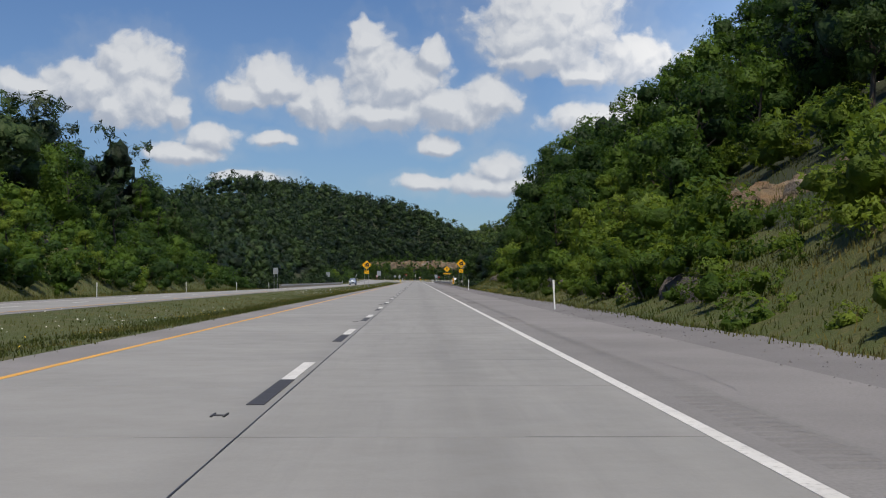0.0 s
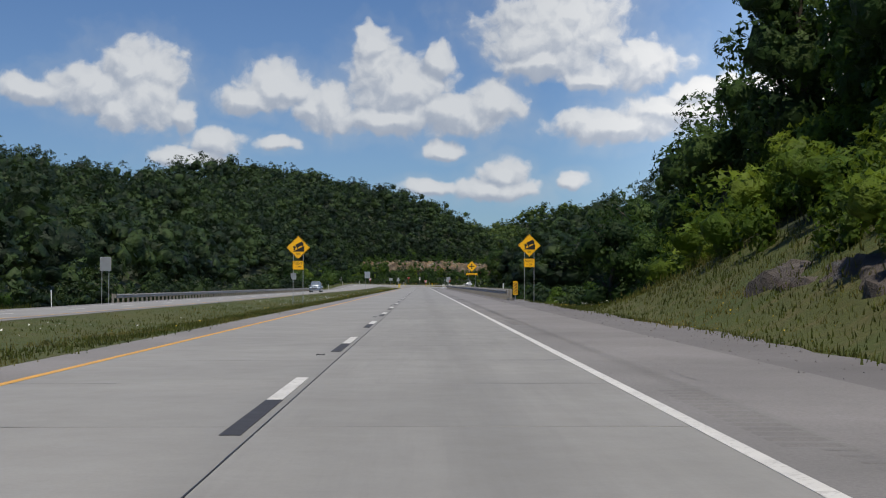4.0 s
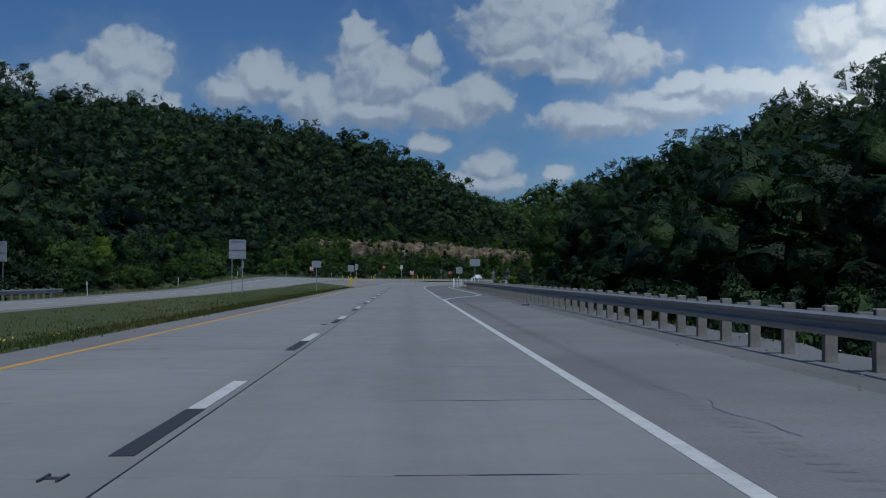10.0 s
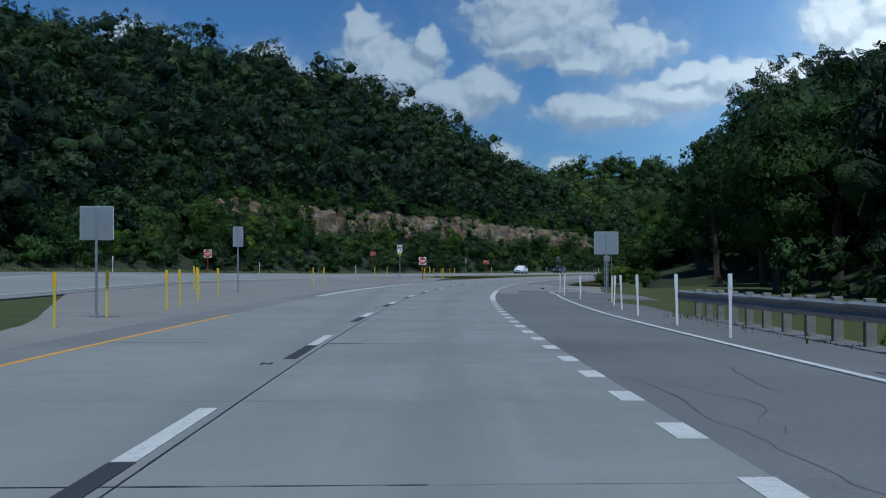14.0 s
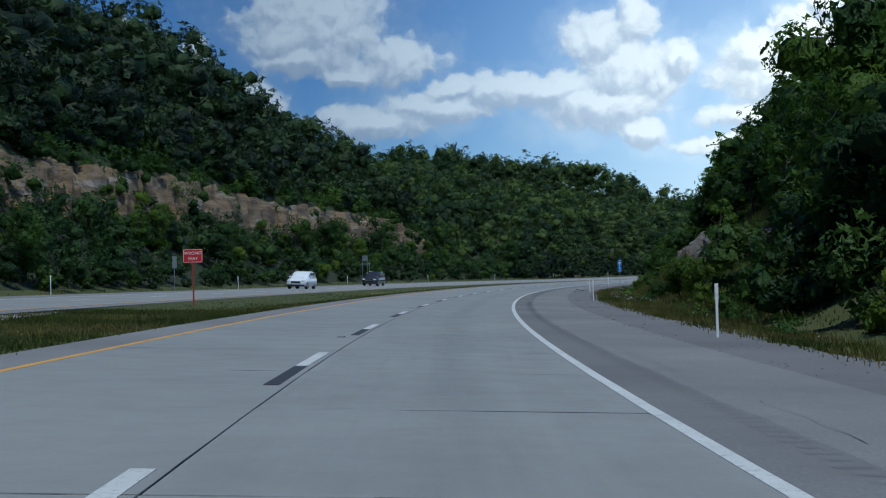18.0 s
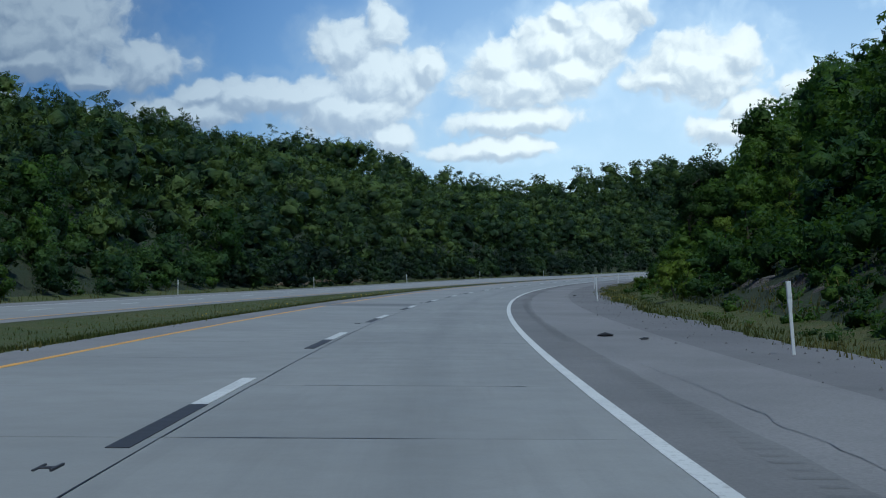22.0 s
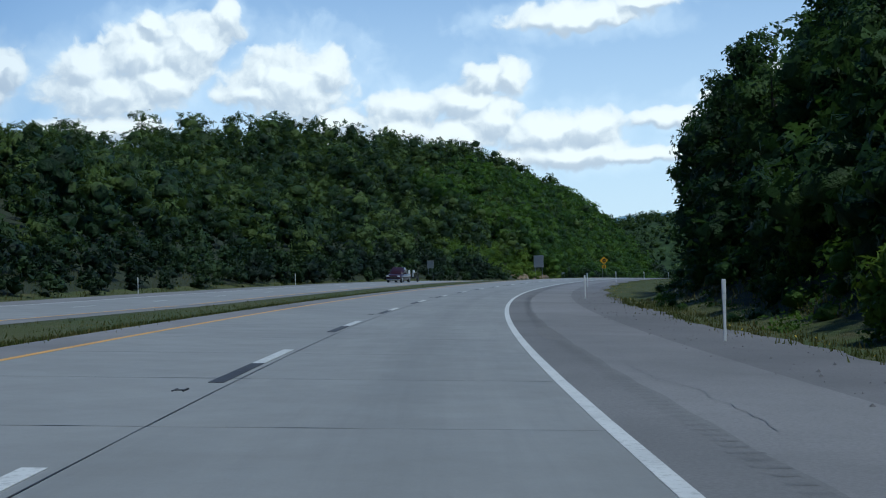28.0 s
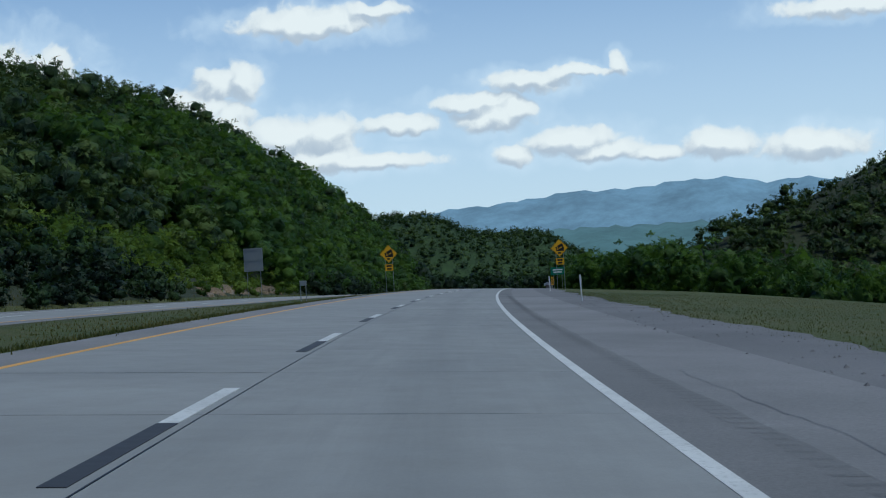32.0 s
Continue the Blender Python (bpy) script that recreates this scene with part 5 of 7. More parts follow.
knoll_brush = knoll_brush[rng.uniform(size=len(knoll_brush)) < 0.6]
woods("weeds_below_knoll", "low dark-green weeds on the open slope", knoll_brush, rng.uniform(0.35, 1.1, len(knoll_brush)), 150, 0.075, LEAF_MID, 0.9, 3)
field_edge = many((1085, 1400, 46, 75, 7.0),)
woods("woods_field_edge", "broadleaf woods below the open field", field_edge, rng.uniform(7, 11, len(field_edge)), 170, 0.065, LEAF_SUNLIT)
near_far = many((1420, 1850, 48, 300, 9.0),)
woods("woods_valley_right", "sunlit broadleaf woods on the valley's side", near_far, rng.uniform(4, 6.5, len(near_far)), 70, 0.10, LEAF_SUNLIT, 0.5, 3)
hill_spots = many((1180, 1600, 60, 440, 8.5),)
hill_xy = surface(hill_spots[:, 0], hill_spots[:, 1])
hill_spots = hill_spots[(np.hypot(hill_xy[:, 0] - 818, hill_xy[:, 1] - 1135) < 260) & (hill_spots[:, 1] > 75)]
woods("woods_valley_hill", "broadleaf woods on the hill beyond the field", hill_spots, rng.uniform(6.5, 10.5, len(hill_spots)), 90, 0.085, LEAF_SUNLIT, 0.55, 2)
far_spots = many((1850, 2750, -330, 330, 12.2), (1850, 2700, -700, -330, 24.0))
woods("woods_far_hills", "distant broadleaf woods on rolling hills", far_spots, rng.uniform(7.5, 12, len(far_spots)), 36, 0.12, LEAF_SUNLIT, 0.75, 1)
end_spots = many((1295, 1570, -64, -25.8, 5.0),)
woods("woods_crest_end", "bright-green broadleaf woods beside the falling road", end_spots, rng.uniform(0.8, 1.2, len(end_spots)) * np.interp(-end_spots[:, 1], [26, 34, 60], [5.0, 8.5, 11.0]), 150, 0.062, LEAF_MID, 0.46, 4)
deep_spots = many((1530, 1850, -60, 50, 8.0),)
woods("woods_valley_floor", "dark-green woods in the valley below the road", deep_spots, rng.uniform(7, 11, len(deep_spots)), 90, 0.08, LEAF_SHADED, 0.5, 3)
line_spots = many((1200, 1530, 12.5, 76, 5.6),)
line_spots = line_spots[line_spots[:, 1] > np.interp(line_spots[:, 0], [1200, 1260, 1330], [44, 27, 13])]
woods("woods_behind_field", "young green broadleaf trees behind the open field", line_spots, rng.uniform(5.0, 8.4, len(line_spots)), 150, 0.07, LEAF_MID, 0.5, 3)


def ridge_line(name, label, dist, angles, tops, tone, wave):
    """A far ridge as a solid hill range, its crest at the given azimuths and elevations in degrees."""
    a = np.linspace(angles[0], angles[-1], 160)
    e = np.interp(a, angles, tops) + wave * (np.sin(a * 5.1) + 0.6 * np.sin(a * 11.7 + 1) + 0.4 * np.sin(a * 27.0))
    ra, cx, cy = np.radians(a), 262.0, 1031.0
    rows = []
    for k, (dd, ff) in enumerate(((0.86, -0.012), (0.92, 0.45), (0.97, 0.82), (1.0, 1.0), (1.06, 0.7))):
        r = dist * dd * (1 + 0.006 * np.sin(a * 1.3 + k))
        z = np.tan(np.radians(np.maximum(e, 0.1))) * dist * ff - (60 if k == 0 else 0)
        rows.append(np.stack([cx + r * np.sin(ra), cy + r * np.cos(ra), z], -1))
    v = np.array(rows)
    n, m_ = v.shape[:2]
    idx = np.arange(n * m_).reshape(n, m_)
    f = np.stack([idx[:-1, :-1], idx[:-1, 1:], idx[1:, 1:], idx[1:, :-1]], -1).reshape(-1, 4)
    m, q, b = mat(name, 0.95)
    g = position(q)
    # Air haze is painted in: bluish tone, and emission for its brightness.
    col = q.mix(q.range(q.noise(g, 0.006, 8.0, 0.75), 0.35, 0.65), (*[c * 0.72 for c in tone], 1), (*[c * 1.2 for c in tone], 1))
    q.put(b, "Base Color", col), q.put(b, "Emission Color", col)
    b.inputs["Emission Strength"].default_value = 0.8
    ob = quads_object(name, v.reshape(-1, 3), f, m)
    ob.data.polygons.foreach_set("use_smooth", np.ones(len(f), bool))
    return tagged(ob, label, "backdrop", kind="structure")


ridge_line("backdrop", "far mountain ridge with blue haze painted into its colour", 4300.0, [30, 44, 51.2, 56.4, 58.9, 61.4, 62.9, 65.9, 67.6, 69.2, 72.6, 80, 100], [1.6, 2.0, 2.5, 2.9, 3.2, 3.15, 3.35, 3.4, 3.1, 3.15, 2.75, 2.6, 2.2], (0.115, 0.185, 0.24), 0.05)
ridge_line("backdrop", "middle valley hills with haze painted into their blue-green", 3000.0, [40, 52, 56, 60, 64, 68, 74, 90], [1.0, 1.3, 1.55, 1.55, 1.55, 1.5, 1.4, 1.2], (0.065, 0.12, 0.125), 0.05)
ledge_bush = many((1228, 1305, -39, -26, 2.6),)
ledge_bush = ledge_bush[(ledge_bush[:, 1] < -31) | (rng.uniform(size=len(ledge_bush)) < 0.5)]
woods("bushes_round_ledge", "yellow-green bushes round the tan rock ledge", ledge_bush, rng.uniform(0.8, 2.4, len(ledge_bush)) * np.interp(-ledge_bush[:, 1], [31, 36], [1.0, 1.9]), 200, 0.07, LEAF_LIGHT, 0.7)
low_brush = many((26, 98, 9.8, 23, 1.9),)
low_brush = low_brush[[open_slope(a_, b_) and not (46 < a_ < 90 and b_ > 17) for a_, b_ in low_brush]]
woods("low_brush_under_outcrop", "low bright-green brush on the grassy slope", low_brush, rng.uniform(0.5, 1.3, len(low_brush)), 170, 0.085, LEAF_LIGHT, 0.9, 3)


# ---- rock ----


def outcrop(name, label, s0, s1, l0, l1, amp, material, seed, pitch=0.7, bias=0.15, ends=(True, True), parent=None):
    """A knobbly patch of bedrock that breaks through a bank."""
    ss, ls = np.arange(s0, s1 + 0.01, pitch), np.linspace(l0, l1, max(6, int(abs(l1 - l0) / (pitch * 0.6))))
    gs, gl = np.meshgrid(ss, ls, indexing="ij")
    p = surface(gs, gl)
    q = p.copy()
    side = -1.0 if (l0 + l1) > 0 else 1.0
    for i in range(p.shape[0]):
        for j in range(p.shape[1]):
            u = Vector((p[i, j, 0] * 0.35, p[i, j, 1] * 0.35, p[i, j, 2] * 1.1 + seed))
            k = noise.fractal(u, 0.9, 2.1, 5) + 0.35 * abs(noise.noise(u * 3.1))
            u0, u1 = (i / (len(ss) - 1) if ends[0] else 1.0), (1 - i / (len(ss) - 1) if ends[1] else 1.0)
            if parent is not None:
                # broken blocks along slanting beds instead of even folds
                bed = p[i, j, 2] * 1.5 + 0.22 * gs[i, j] + 1.2 * noise.noise(u * 0.3)
                k = 0.45 * k + 0.42 * (bed - math.floor(bed)) + 0.5 * noise.cell(Vector((gs[i, j] * 0.28 + 0.3 * bed, math.floor(bed) * 1.7, seed)))
            edge = min(1.0, 4 * min(u0, u1)) * min(1.0, 3.0 * min(j / (len(ls) - 1), 1 - j / (len(ls) - 1)))
            lift = amp * (k * 0.8 + bias) - amp * 1.2 * (1 - edge)
            a = float(heading(gs[i, j]))
            q[i, j, 2] += lift * 0.65
            q[i, j, 0] += math.cos(a) * side * lift * 0.6
            q[i, j, 1] += math.sin(a) * side * lift * 0.6
    n, m = gs.shape
    idx = np.arange(n * m).reshape(n, m)
    f = np.stack([idx[:-1, :-1], idx[1:, :-1], idx[1:, 1:], idx[:-1, 1:]], -1).reshape(-1, 4)
    ob = quads_object(name, q.reshape(-1, 3), f, material, parent)
    return ob if parent is not None else tagged(ob, label, "rock", "rock outcrops")


cut_rock = thing("rock_cutting", "long tan and brown layered rock cut above the bank", "rock", "rock outcrops")
for k in range(12):
    outcrop("rock_face", "", 616 + 19.6 * k, 616 + 19.6 * (k + 1), -33.2, -36.9, 1.5, ROCK_TAN, 3.0, 0.7, 0.25, (k == 0, k == 11), cut_rock)
outcrop("rock_outcrop", "tan sandstone outcrop on the grassy slope", 48, 88, 17.0, 22.5, 1.1, ROCK_TAN, 9.0, 0.7, 0.3)
outcrop("rock_outcrop", "dark grey shale ledge at the slope's foot", 26, 120, 10.4, 12.6, 0.7, ROCK_GREY, 5.0, 0.5, 0.15)
outcrop("rock_outcrop", "dark grey shale ledge at the slope's foot", 120, 190, 11.0, 13.4, 0.75, ROCK_GREY, 15.0, 0.5, 0.15)
outcrop("rock_outcrop", "pale rock patch on the wooded bank", 105, 135, -31.5, -35.5, 0.9, ROCK_TAN, 21.0, 0.8, 0.1)
outcrop("rock_outcrop", "pale weathered rock knoll on the inner slope", 686, 744, 14.0, 20.0, 1.1, ROCK_PALE, 31.0, 0.6, 0.3)
outcrop("rock_outcrop", "grey rock rubble on the inner slope", 760, 860, 12.6, 15.5, 0.6, ROCK_GREY, 41.0, 0.7, 0.0)
outcrop("rock_outcrop", "grey rock rubble on the inner slope", 885, 1005, 12.6, 16.0, 0.65, ROCK_GREY, 45.0, 0.7, 0.0)
outcrop("rock_outcrop", "tan rock bank beside the opposite road", 1236, 1298, -26.6, -31.5, 1.3, ROCK_TAN, 51.0, 0.9, 0.2)
outcrop("rock_outcrop", "tan earth bank at the wood's edge", 880, 940, -26.8, -29.2, 0.5, ROCK_TAN, 61.0, 0.8, 0.1)

# ---- guardrails ----


def upright(s, l, h, turn=0.0):
    p = on_plane(s, l, h)
    return pose(p[0], p[1], p[2], 0, 0, math.degrees(float(heading(s))) + turn)


def beam_mesh(length):
    """W-beam: corrugated steel strip along y, its face towards -x."""
    prof = [(0.0, 0.155), (-0.02, 0.14), (-0.082, 0.115), (-0.082, 0.065), (-0.02, 0.03), (-0.005, 0.0), (-0.02, -0.03), (-0.082, -0.065), (-0.082, -0.115), (-0.02, -0.14), (0.0, -0.155)]
    bm = bmesh.new()
    rows = []
    for y in (-0.04, length + 0.04):
        rows.append([[bm.verts.new((x + t, y, z)) for x, z in prof] for t in (0.0, 0.006)])
    k = len(prof)
    for t in (0, 1):
        for i in range(k - 1):
            f = [rows[0][t][i], rows[1][t][i], rows[1][t][i + 1], rows[0][t][i + 1]]
            bm.faces.new(f if t else f[::-1])
    for e in (0, k - 1):
        bm.faces.new([rows[0][0][e], rows[1][0][e], rows[1][1][e], rows[0][1][e]])
    bmesh.ops.recalc_face_normals(bm, faces=bm.faces)
    me = bpy.data.meshes.new("beam")
    bm.to_mesh(me)
    bm.free()
    me.materials.append(RAIL_STEEL)
    return me


def mesh_of(bm, material, name="piece"):
    me = bpy.data.meshes.new(name)
    bm.normal_update()
    bm.to_mesh(me)
    bm.free()
    me.materials.append(material)
    return me


def piece(name, me, parent, m):
    ob = new(name, me)
    ob.parent = parent
    ob.matrix_world = m
    return ob


beam_me = beam_mesh(3.81)
post_me = mesh_of(box_bm(-0.09, 0.09, -0.085, 0.085, -1.0, 0.78, 0.02), WOOD)
block_me = mesh_of(box_bm(-0.11, 0.07, -0.07, 0.07, -0.17, 0.17, 0.012), WOOD)


def guardrail(label, s0, s1, line, side):
    """guardrail > beam, post, blockout; side -1 faces the left, 1 the right."""
    g = thing("guardrail", label, "guardrail", "guardrails")
    s, k = s0, 0
    while s < s1:
        l0, l1 = line(s), line(s + 3.81)
        base = float(relief(s, l0)) if abs(l0) > 12 else 0.0
        lean = math.degrees(math.atan2(l1 - l0, 3.81))
        piece("beam", beam_me, g, upright(s, l0 + side * 0.2, 0.56 + base, -lean + (0 if side < 0 else 0)) @ Matrix.Diagonal((-side, 1, 1, 1)))
        for j in (0, 1.905):
            lj = line(s + j)
            piece("post", post_me, g, upright(s + j, lj - side * 0.1, base))
            piece("blockout", block_me, g, upright(s + j, lj + side * 0.09, 0.57 + base) @ Matrix.Diagonal((-side, 1, 1, 1)))
        s += 3.81
        k += 1
    return g


def rail_line(s):
    return float(np.interp(s, [225, 400, 465, 490, 520], [7.45, 7.45, 7.75, 8.3, 9.25]))


rail = guardrail("weathered steel guardrail on grey wooden posts", 225, 519, rail_line, -1)
bm = box_bm(-0.02, 0.06, -0.5, 0.05, 0.36, 0.76, 0.03)
piece("end_shoe", mesh_of(bm, RAIL_STEEL), rail, upright(225, 7.28, 0))
piece("ground_strut", mesh_of(box_bm(-0.05, 0.05, -0.4, 2.0, 0.02, 0.12, 0.01), RAIL_STEEL), rail, upright(224.2, 7.4, 0))
piece("anchor_block", mesh_of(box_bm(-0.16, 0.16, -0.2, 0.2, -0.1, 0.2, 0.03), WOOD), rail, upright(223.9, 7.55, 0))
guardrail("steel guardrail along the opposite road's outer edge", 245, 440, lambda s: -24.9, 1)
guardrail("steel guardrail past the crest", 1262, 1330, lambda s: 8.6, -1)

# ---- delineator posts ----
def delineator(label, colour, height, group):
    t = thing("delineator_post", label, "delineator", group)
    bm = bmesh.new()
    prof = [(-0.045, 0.0), (-0.03, -0.018), (0.03, -0.018), (0.045, 0.0), (0.03, 0.006), (-0.03, 0.006)]
    rings = [[bm.verts.new((x * k, y * k, z)) for x, y in prof] for z, k in ((-0.3, 0.62), (height * 0.6, 0.68), (height * 0.72, 0.95), (height, 0.95))]
    for a, b in zip(rings, rings[1:]):
        for i in range(6):
            bm.faces.new([a[i], a[(i + 1) % 6], b[(i + 1) % 6], b[i]])
    bm.faces.new(rings[-1])
    bmesh.ops.recalc_face_normals(bm, faces=bm.faces)
    part("stake", bm, colour, t)
    part("reflector", box_bm(-0.03, 0.03, -0.024, -0.0185, height * 0.78, height * 0.95, 0.002), SIGN_WHITE if colour is POST_WHITE else SIGN_YELLOW, t)
    return t


white_post = delineator("white plastic delineator post beside the road", POST_WHITE, 1.2, "white delineator posts")
yellow_post = delineator("yellow plastic delineator post at the junction", POST_YELLOW, 1.15, "yellow delineator posts")
first = {}


def put_thing(ob, m):
    if ob.name in first:
        return copy_thing(ob, m)
    first[ob.name] = True
    ob.matrix_world = m
    return ob


def lean(k):
    return pose(0, 0, 0, ((k * 37) % 7 - 3) * 0.7, ((k * 53) % 9 - 4) * 0.6, 0)


near_posts = [(51.5, 6.95), (142, 7.1), (240, 7.95), (339, 8.05), (604.5, 7.75), (648, 7.65), (693, 7.9), (737, 7.8), (779.5, 7.65), (824, 7.85), (870, 7.9), (916, 7.9), (956, 7.7), (998, 7.55), (1040, 7.2), (1081, 7.0), (1126, 7.3), (1172, 7.4), (1216, 7.6)]
gore_posts = [(474, 8.5), (483, 8.7), (490, 8.9), (500, 9.3), (497, 7.0), (506, 7.2), (512, 7.3), (519, 7.4), (526, 7.8), (533, 8.3), (540, 8.9), (555, 7.5), (561.3, 7.45), (565.6, 8.9), (546, 7.9)]
for k, (s, l) in enumerate(near_posts + gore_posts):
    put_thing(white_post, upright(s, l, -0.02) @ lean(k))
for k in range(18):
    s = 24 + 40.6 * k if k < 6 else 452 + 40.6 * (k - 6)
    p = surface(s, -25.0)
    put_thing(white_post, pose(p[0], p[1], p[2], 0, 0, math.degrees(float(heading(s)))) @ lean(k + 3))
for k in range(6):
    s = 940 + 41 * k
    p = surface(s, -25.0)
    put_thing(white_post, pose(p[0], p[1], p[2], 0, 0, math.degrees(float(heading(s)))) @ lean(k))
yellow = [(492.4, -5.1), (500.6, -5.5), (508, -5.9), (513, -6.2), (518, -5.9), (521.5, -6.3), (527, -6.9), (532, -7.2), (560, -7.6), (566, -8.0), (606, -10.9), (607.4, -9.9), (613, -7.0), (620.2, -7.6), (621.4, -8.4), (627, -8.3), (633, -10.8), (635, -8.6), (637, -9.3), (642, -9.1), (645, -10.6), (652.5, -10.5), (534, -8.5), (540, -10)]
for k, (s, l) in enumerate(yellow):
    put_thing(yellow_post, upright(s, l, -0.02) @ lean(k + 1))

# ---- signs ----


def bars(rows, wd, ht, x, z, y, material, parent):
    """Words that cannot be read: plain bars."""
    for r in range(rows):
        zz = z + ((rows - 1) / 2 - r) * ht * 1.7
        part("text_bar", box_bm(x - wd / 2 * (1 - 0.12 * (r % 2)), x + wd / 2 * (1 - 0.12 * (r % 2)), y - 0.002, y, zz - ht / 2, zz + ht / 2), material, parent)


def posts(t, xs, top, colour=None, w_=0.045, foot=-1.6):
    for x in xs:
        bm = box_bm(x - w_ / 2, x + w_ / 2, 0.02, 0.055, foot, top, 0.006)
        part("post", bm, colour or STEEL, t)


def panel(t, pts, z, face, name="panel", x=0.0, label="", y=0.0):
    return part(name, poly_bm([(a + x, b + z) for a, b in pts], 0.014, pose(0, y, 0)), face, t, label)


def ring(t, outer, inner, z, material, y=-0.003, name="border"):
    """A thin frame between two outlines of equal count."""
    bm = bmesh.new()
    a = [bm.verts.new((x, y, q + z)) for x, q in outer]
    b = [bm.verts.new((x, y, q + z)) for x, q in inner]
    n = len(a)
    for i in range(n):
        bm.faces.new([a[i], a[(i + 1) % n], b[(i + 1) % n], b[i]])
    return part(name, bm, material, t)


def diamond_sign(name, label, centre, foot=-1.6):
    t = thing(name, label, "road sign", "yellow warning signs")
    posts(t, (-0.36, 0.36), centre - 0.05, foot=foot)
    panel(t, diamond(1.22), centre, SIGN_YELLOW)
    ring(t, diamond(1.18, 0.045), diamond(1.14, 0.04), centre, SIGN_BLACK)
    return t


def turned(pts, deg, x, z):
    c, s_ = math.cos(radians(deg)), math.sin(radians(deg))
    return [(a * c - b * s_ + x, a * s_ + b * c + z) for a, b in pts]


def rect(wd, ht):
    return [(-wd / 2, -ht / 2), (-wd / 2, ht / 2), (wd / 2, ht / 2), (wd / 2, -ht / 2)]


def disc(r, n=12):
    return [(r * math.cos(-2 * math.pi * i / n), r * math.sin(-2 * math.pi * i / n)) for i in range(n)]


def mark(t, pts, z, material, name="symbol", y=-0.004):
    return part(name, poly_bm([(a, b + z) for a, b in pts], 0.003, pose(0, y, 0)), material, t)


def steep_sign(readable=True):
    c = 4.0
    t = diamond_sign("steep_grade_sign", "yellow diamond warning sign with truck on a slope" if readable else "yellow diamond hill warning sign past the crest", c)
    mark(t, [(-0.42, -0.30), (0.44, 0.13), (0.44, -0.30)], c, SIGN_BLACK, "slope_symbol")
    mark(t, turned(rect(0.56, 0.27), 26.5, 0.09, 0.21), c, SIGN_BLACK, "truck_box")
    mark(t, turned(rect(0.17, 0.2), 26.5, -0.27, 0.02), c, SIGN_BLACK, "truck_cab")
    for x, z in ((-0.29, -0.12), (-0.05, 0.0), (0.30, 0.17)):
        mark(t, turned(disc(0.065), 0, x, z - 0.03), c, SIGN_BLACK, "truck_wheel", -0.0035)
    if readable:
        lettering("5%", 0.26, 0, c - 0.48, -0.004, SIGN_BLACK, t)
    else:
        bars(1, 0.3, 0.16, 0, c - 0.48, -0.003, SIGN_BLACK, t)
    panel(t, rounded(0.80, 0.64, 0.04), c - 1.30, SIGN_YELLOW, "plate")
    ring(t, rounded(0.76, 0.60, 0.035), rounded(0.73, 0.57, 0.03), c - 1.30, SIGN_BLACK)
    if readable:
        lettering("NEXT", 0.25, 0, c - 1.17, -0.004, SIGN_BLACK, t)
        lettering("1 MI", 0.25, 0, c - 1.43, -0.004, SIGN_BLACK, t)
    else:
        bars(2, 0.5, 0.16, 0, c - 1.30, -0.003, SIGN_BLACK, t)
    return t


def sign_at(t, s, l, turn=0.0):
    """Signs stand on the bank, measured from the road's plane."""
    t.matrix_world = upright(s, l, 0.0, turn)
    return t


st = steep_sign()
sign_at(st, 231.0, 9.35)
copy_thing(st, upright(229.0, -7.7, -0.1, 1.0))
far_st = steep_sign(False)
sign_at(far_st, 1238.0, 9.2)
copy_thing(far_st, upright(1236.0, -7.2, -0.5, 0))

cross = diamond_sign("crossroad_sign", "yellow diamond crossroad sign over a road name plate", 3.95, 2.6)
mark(cross, rect(0.15, 0.86), 3.95, SIGN_BLACK)
mark(cross, rect(0.84, 0.15), 3.95, SIGN_BLACK, "symbol", -0.0045)
panel(cross, rounded(1.88, 0.34, 0.04), 2.70, SIGN_YELLOW, "plate")
ring(cross, rounded(1.84, 0.30, 0.035), rounded(1.81, 0.27, 0.03), 2.70, SIGN_BLACK)
lettering("Camp Seefus Rd", 0.2, -0.16, 2.70, -0.004, SIGN_BLACK, cross, "lettering", 0.95)
mark(cross, [(0.62, -0.02), (0.62, 0.02), (0.72, 0.02), (0.72, 0.07), (0.82, 0.0), (0.72, -0.07), (0.72, -0.02)], 2.70, SIGN_BLACK, "arrow")
posts(cross, (-0.56, 0.56), 2.84, None, 0.055)
sign_at(cross, 341.3, 9.4)

om = thing("object_marker", "yellow and black striped marker at the rail end", "road sign")
posts(om, (0.0,), 0.9)
panel(om, rounded(0.32, 0.92, 0.02), 0.86, SIGN_YELLOW)
for k in range(-4, 5):
    z0 = 0.86 + k * 0.205
    pts = [(-0.14, z0 - 0.17), (-0.14, z0 - 0.06), (0.14, z0 + 0.17), (0.14, z0 + 0.06)]
    pts = [(x, min(1.29, max(0.43, z))) for x, z in pts]
    if max(z for _, z in pts) - min(z for _, z in pts) > 0.06:
        mark(om, pts, 0.0, SIGN_BLACK, "stripe")
sign_at(om, 223.4, 7.75)


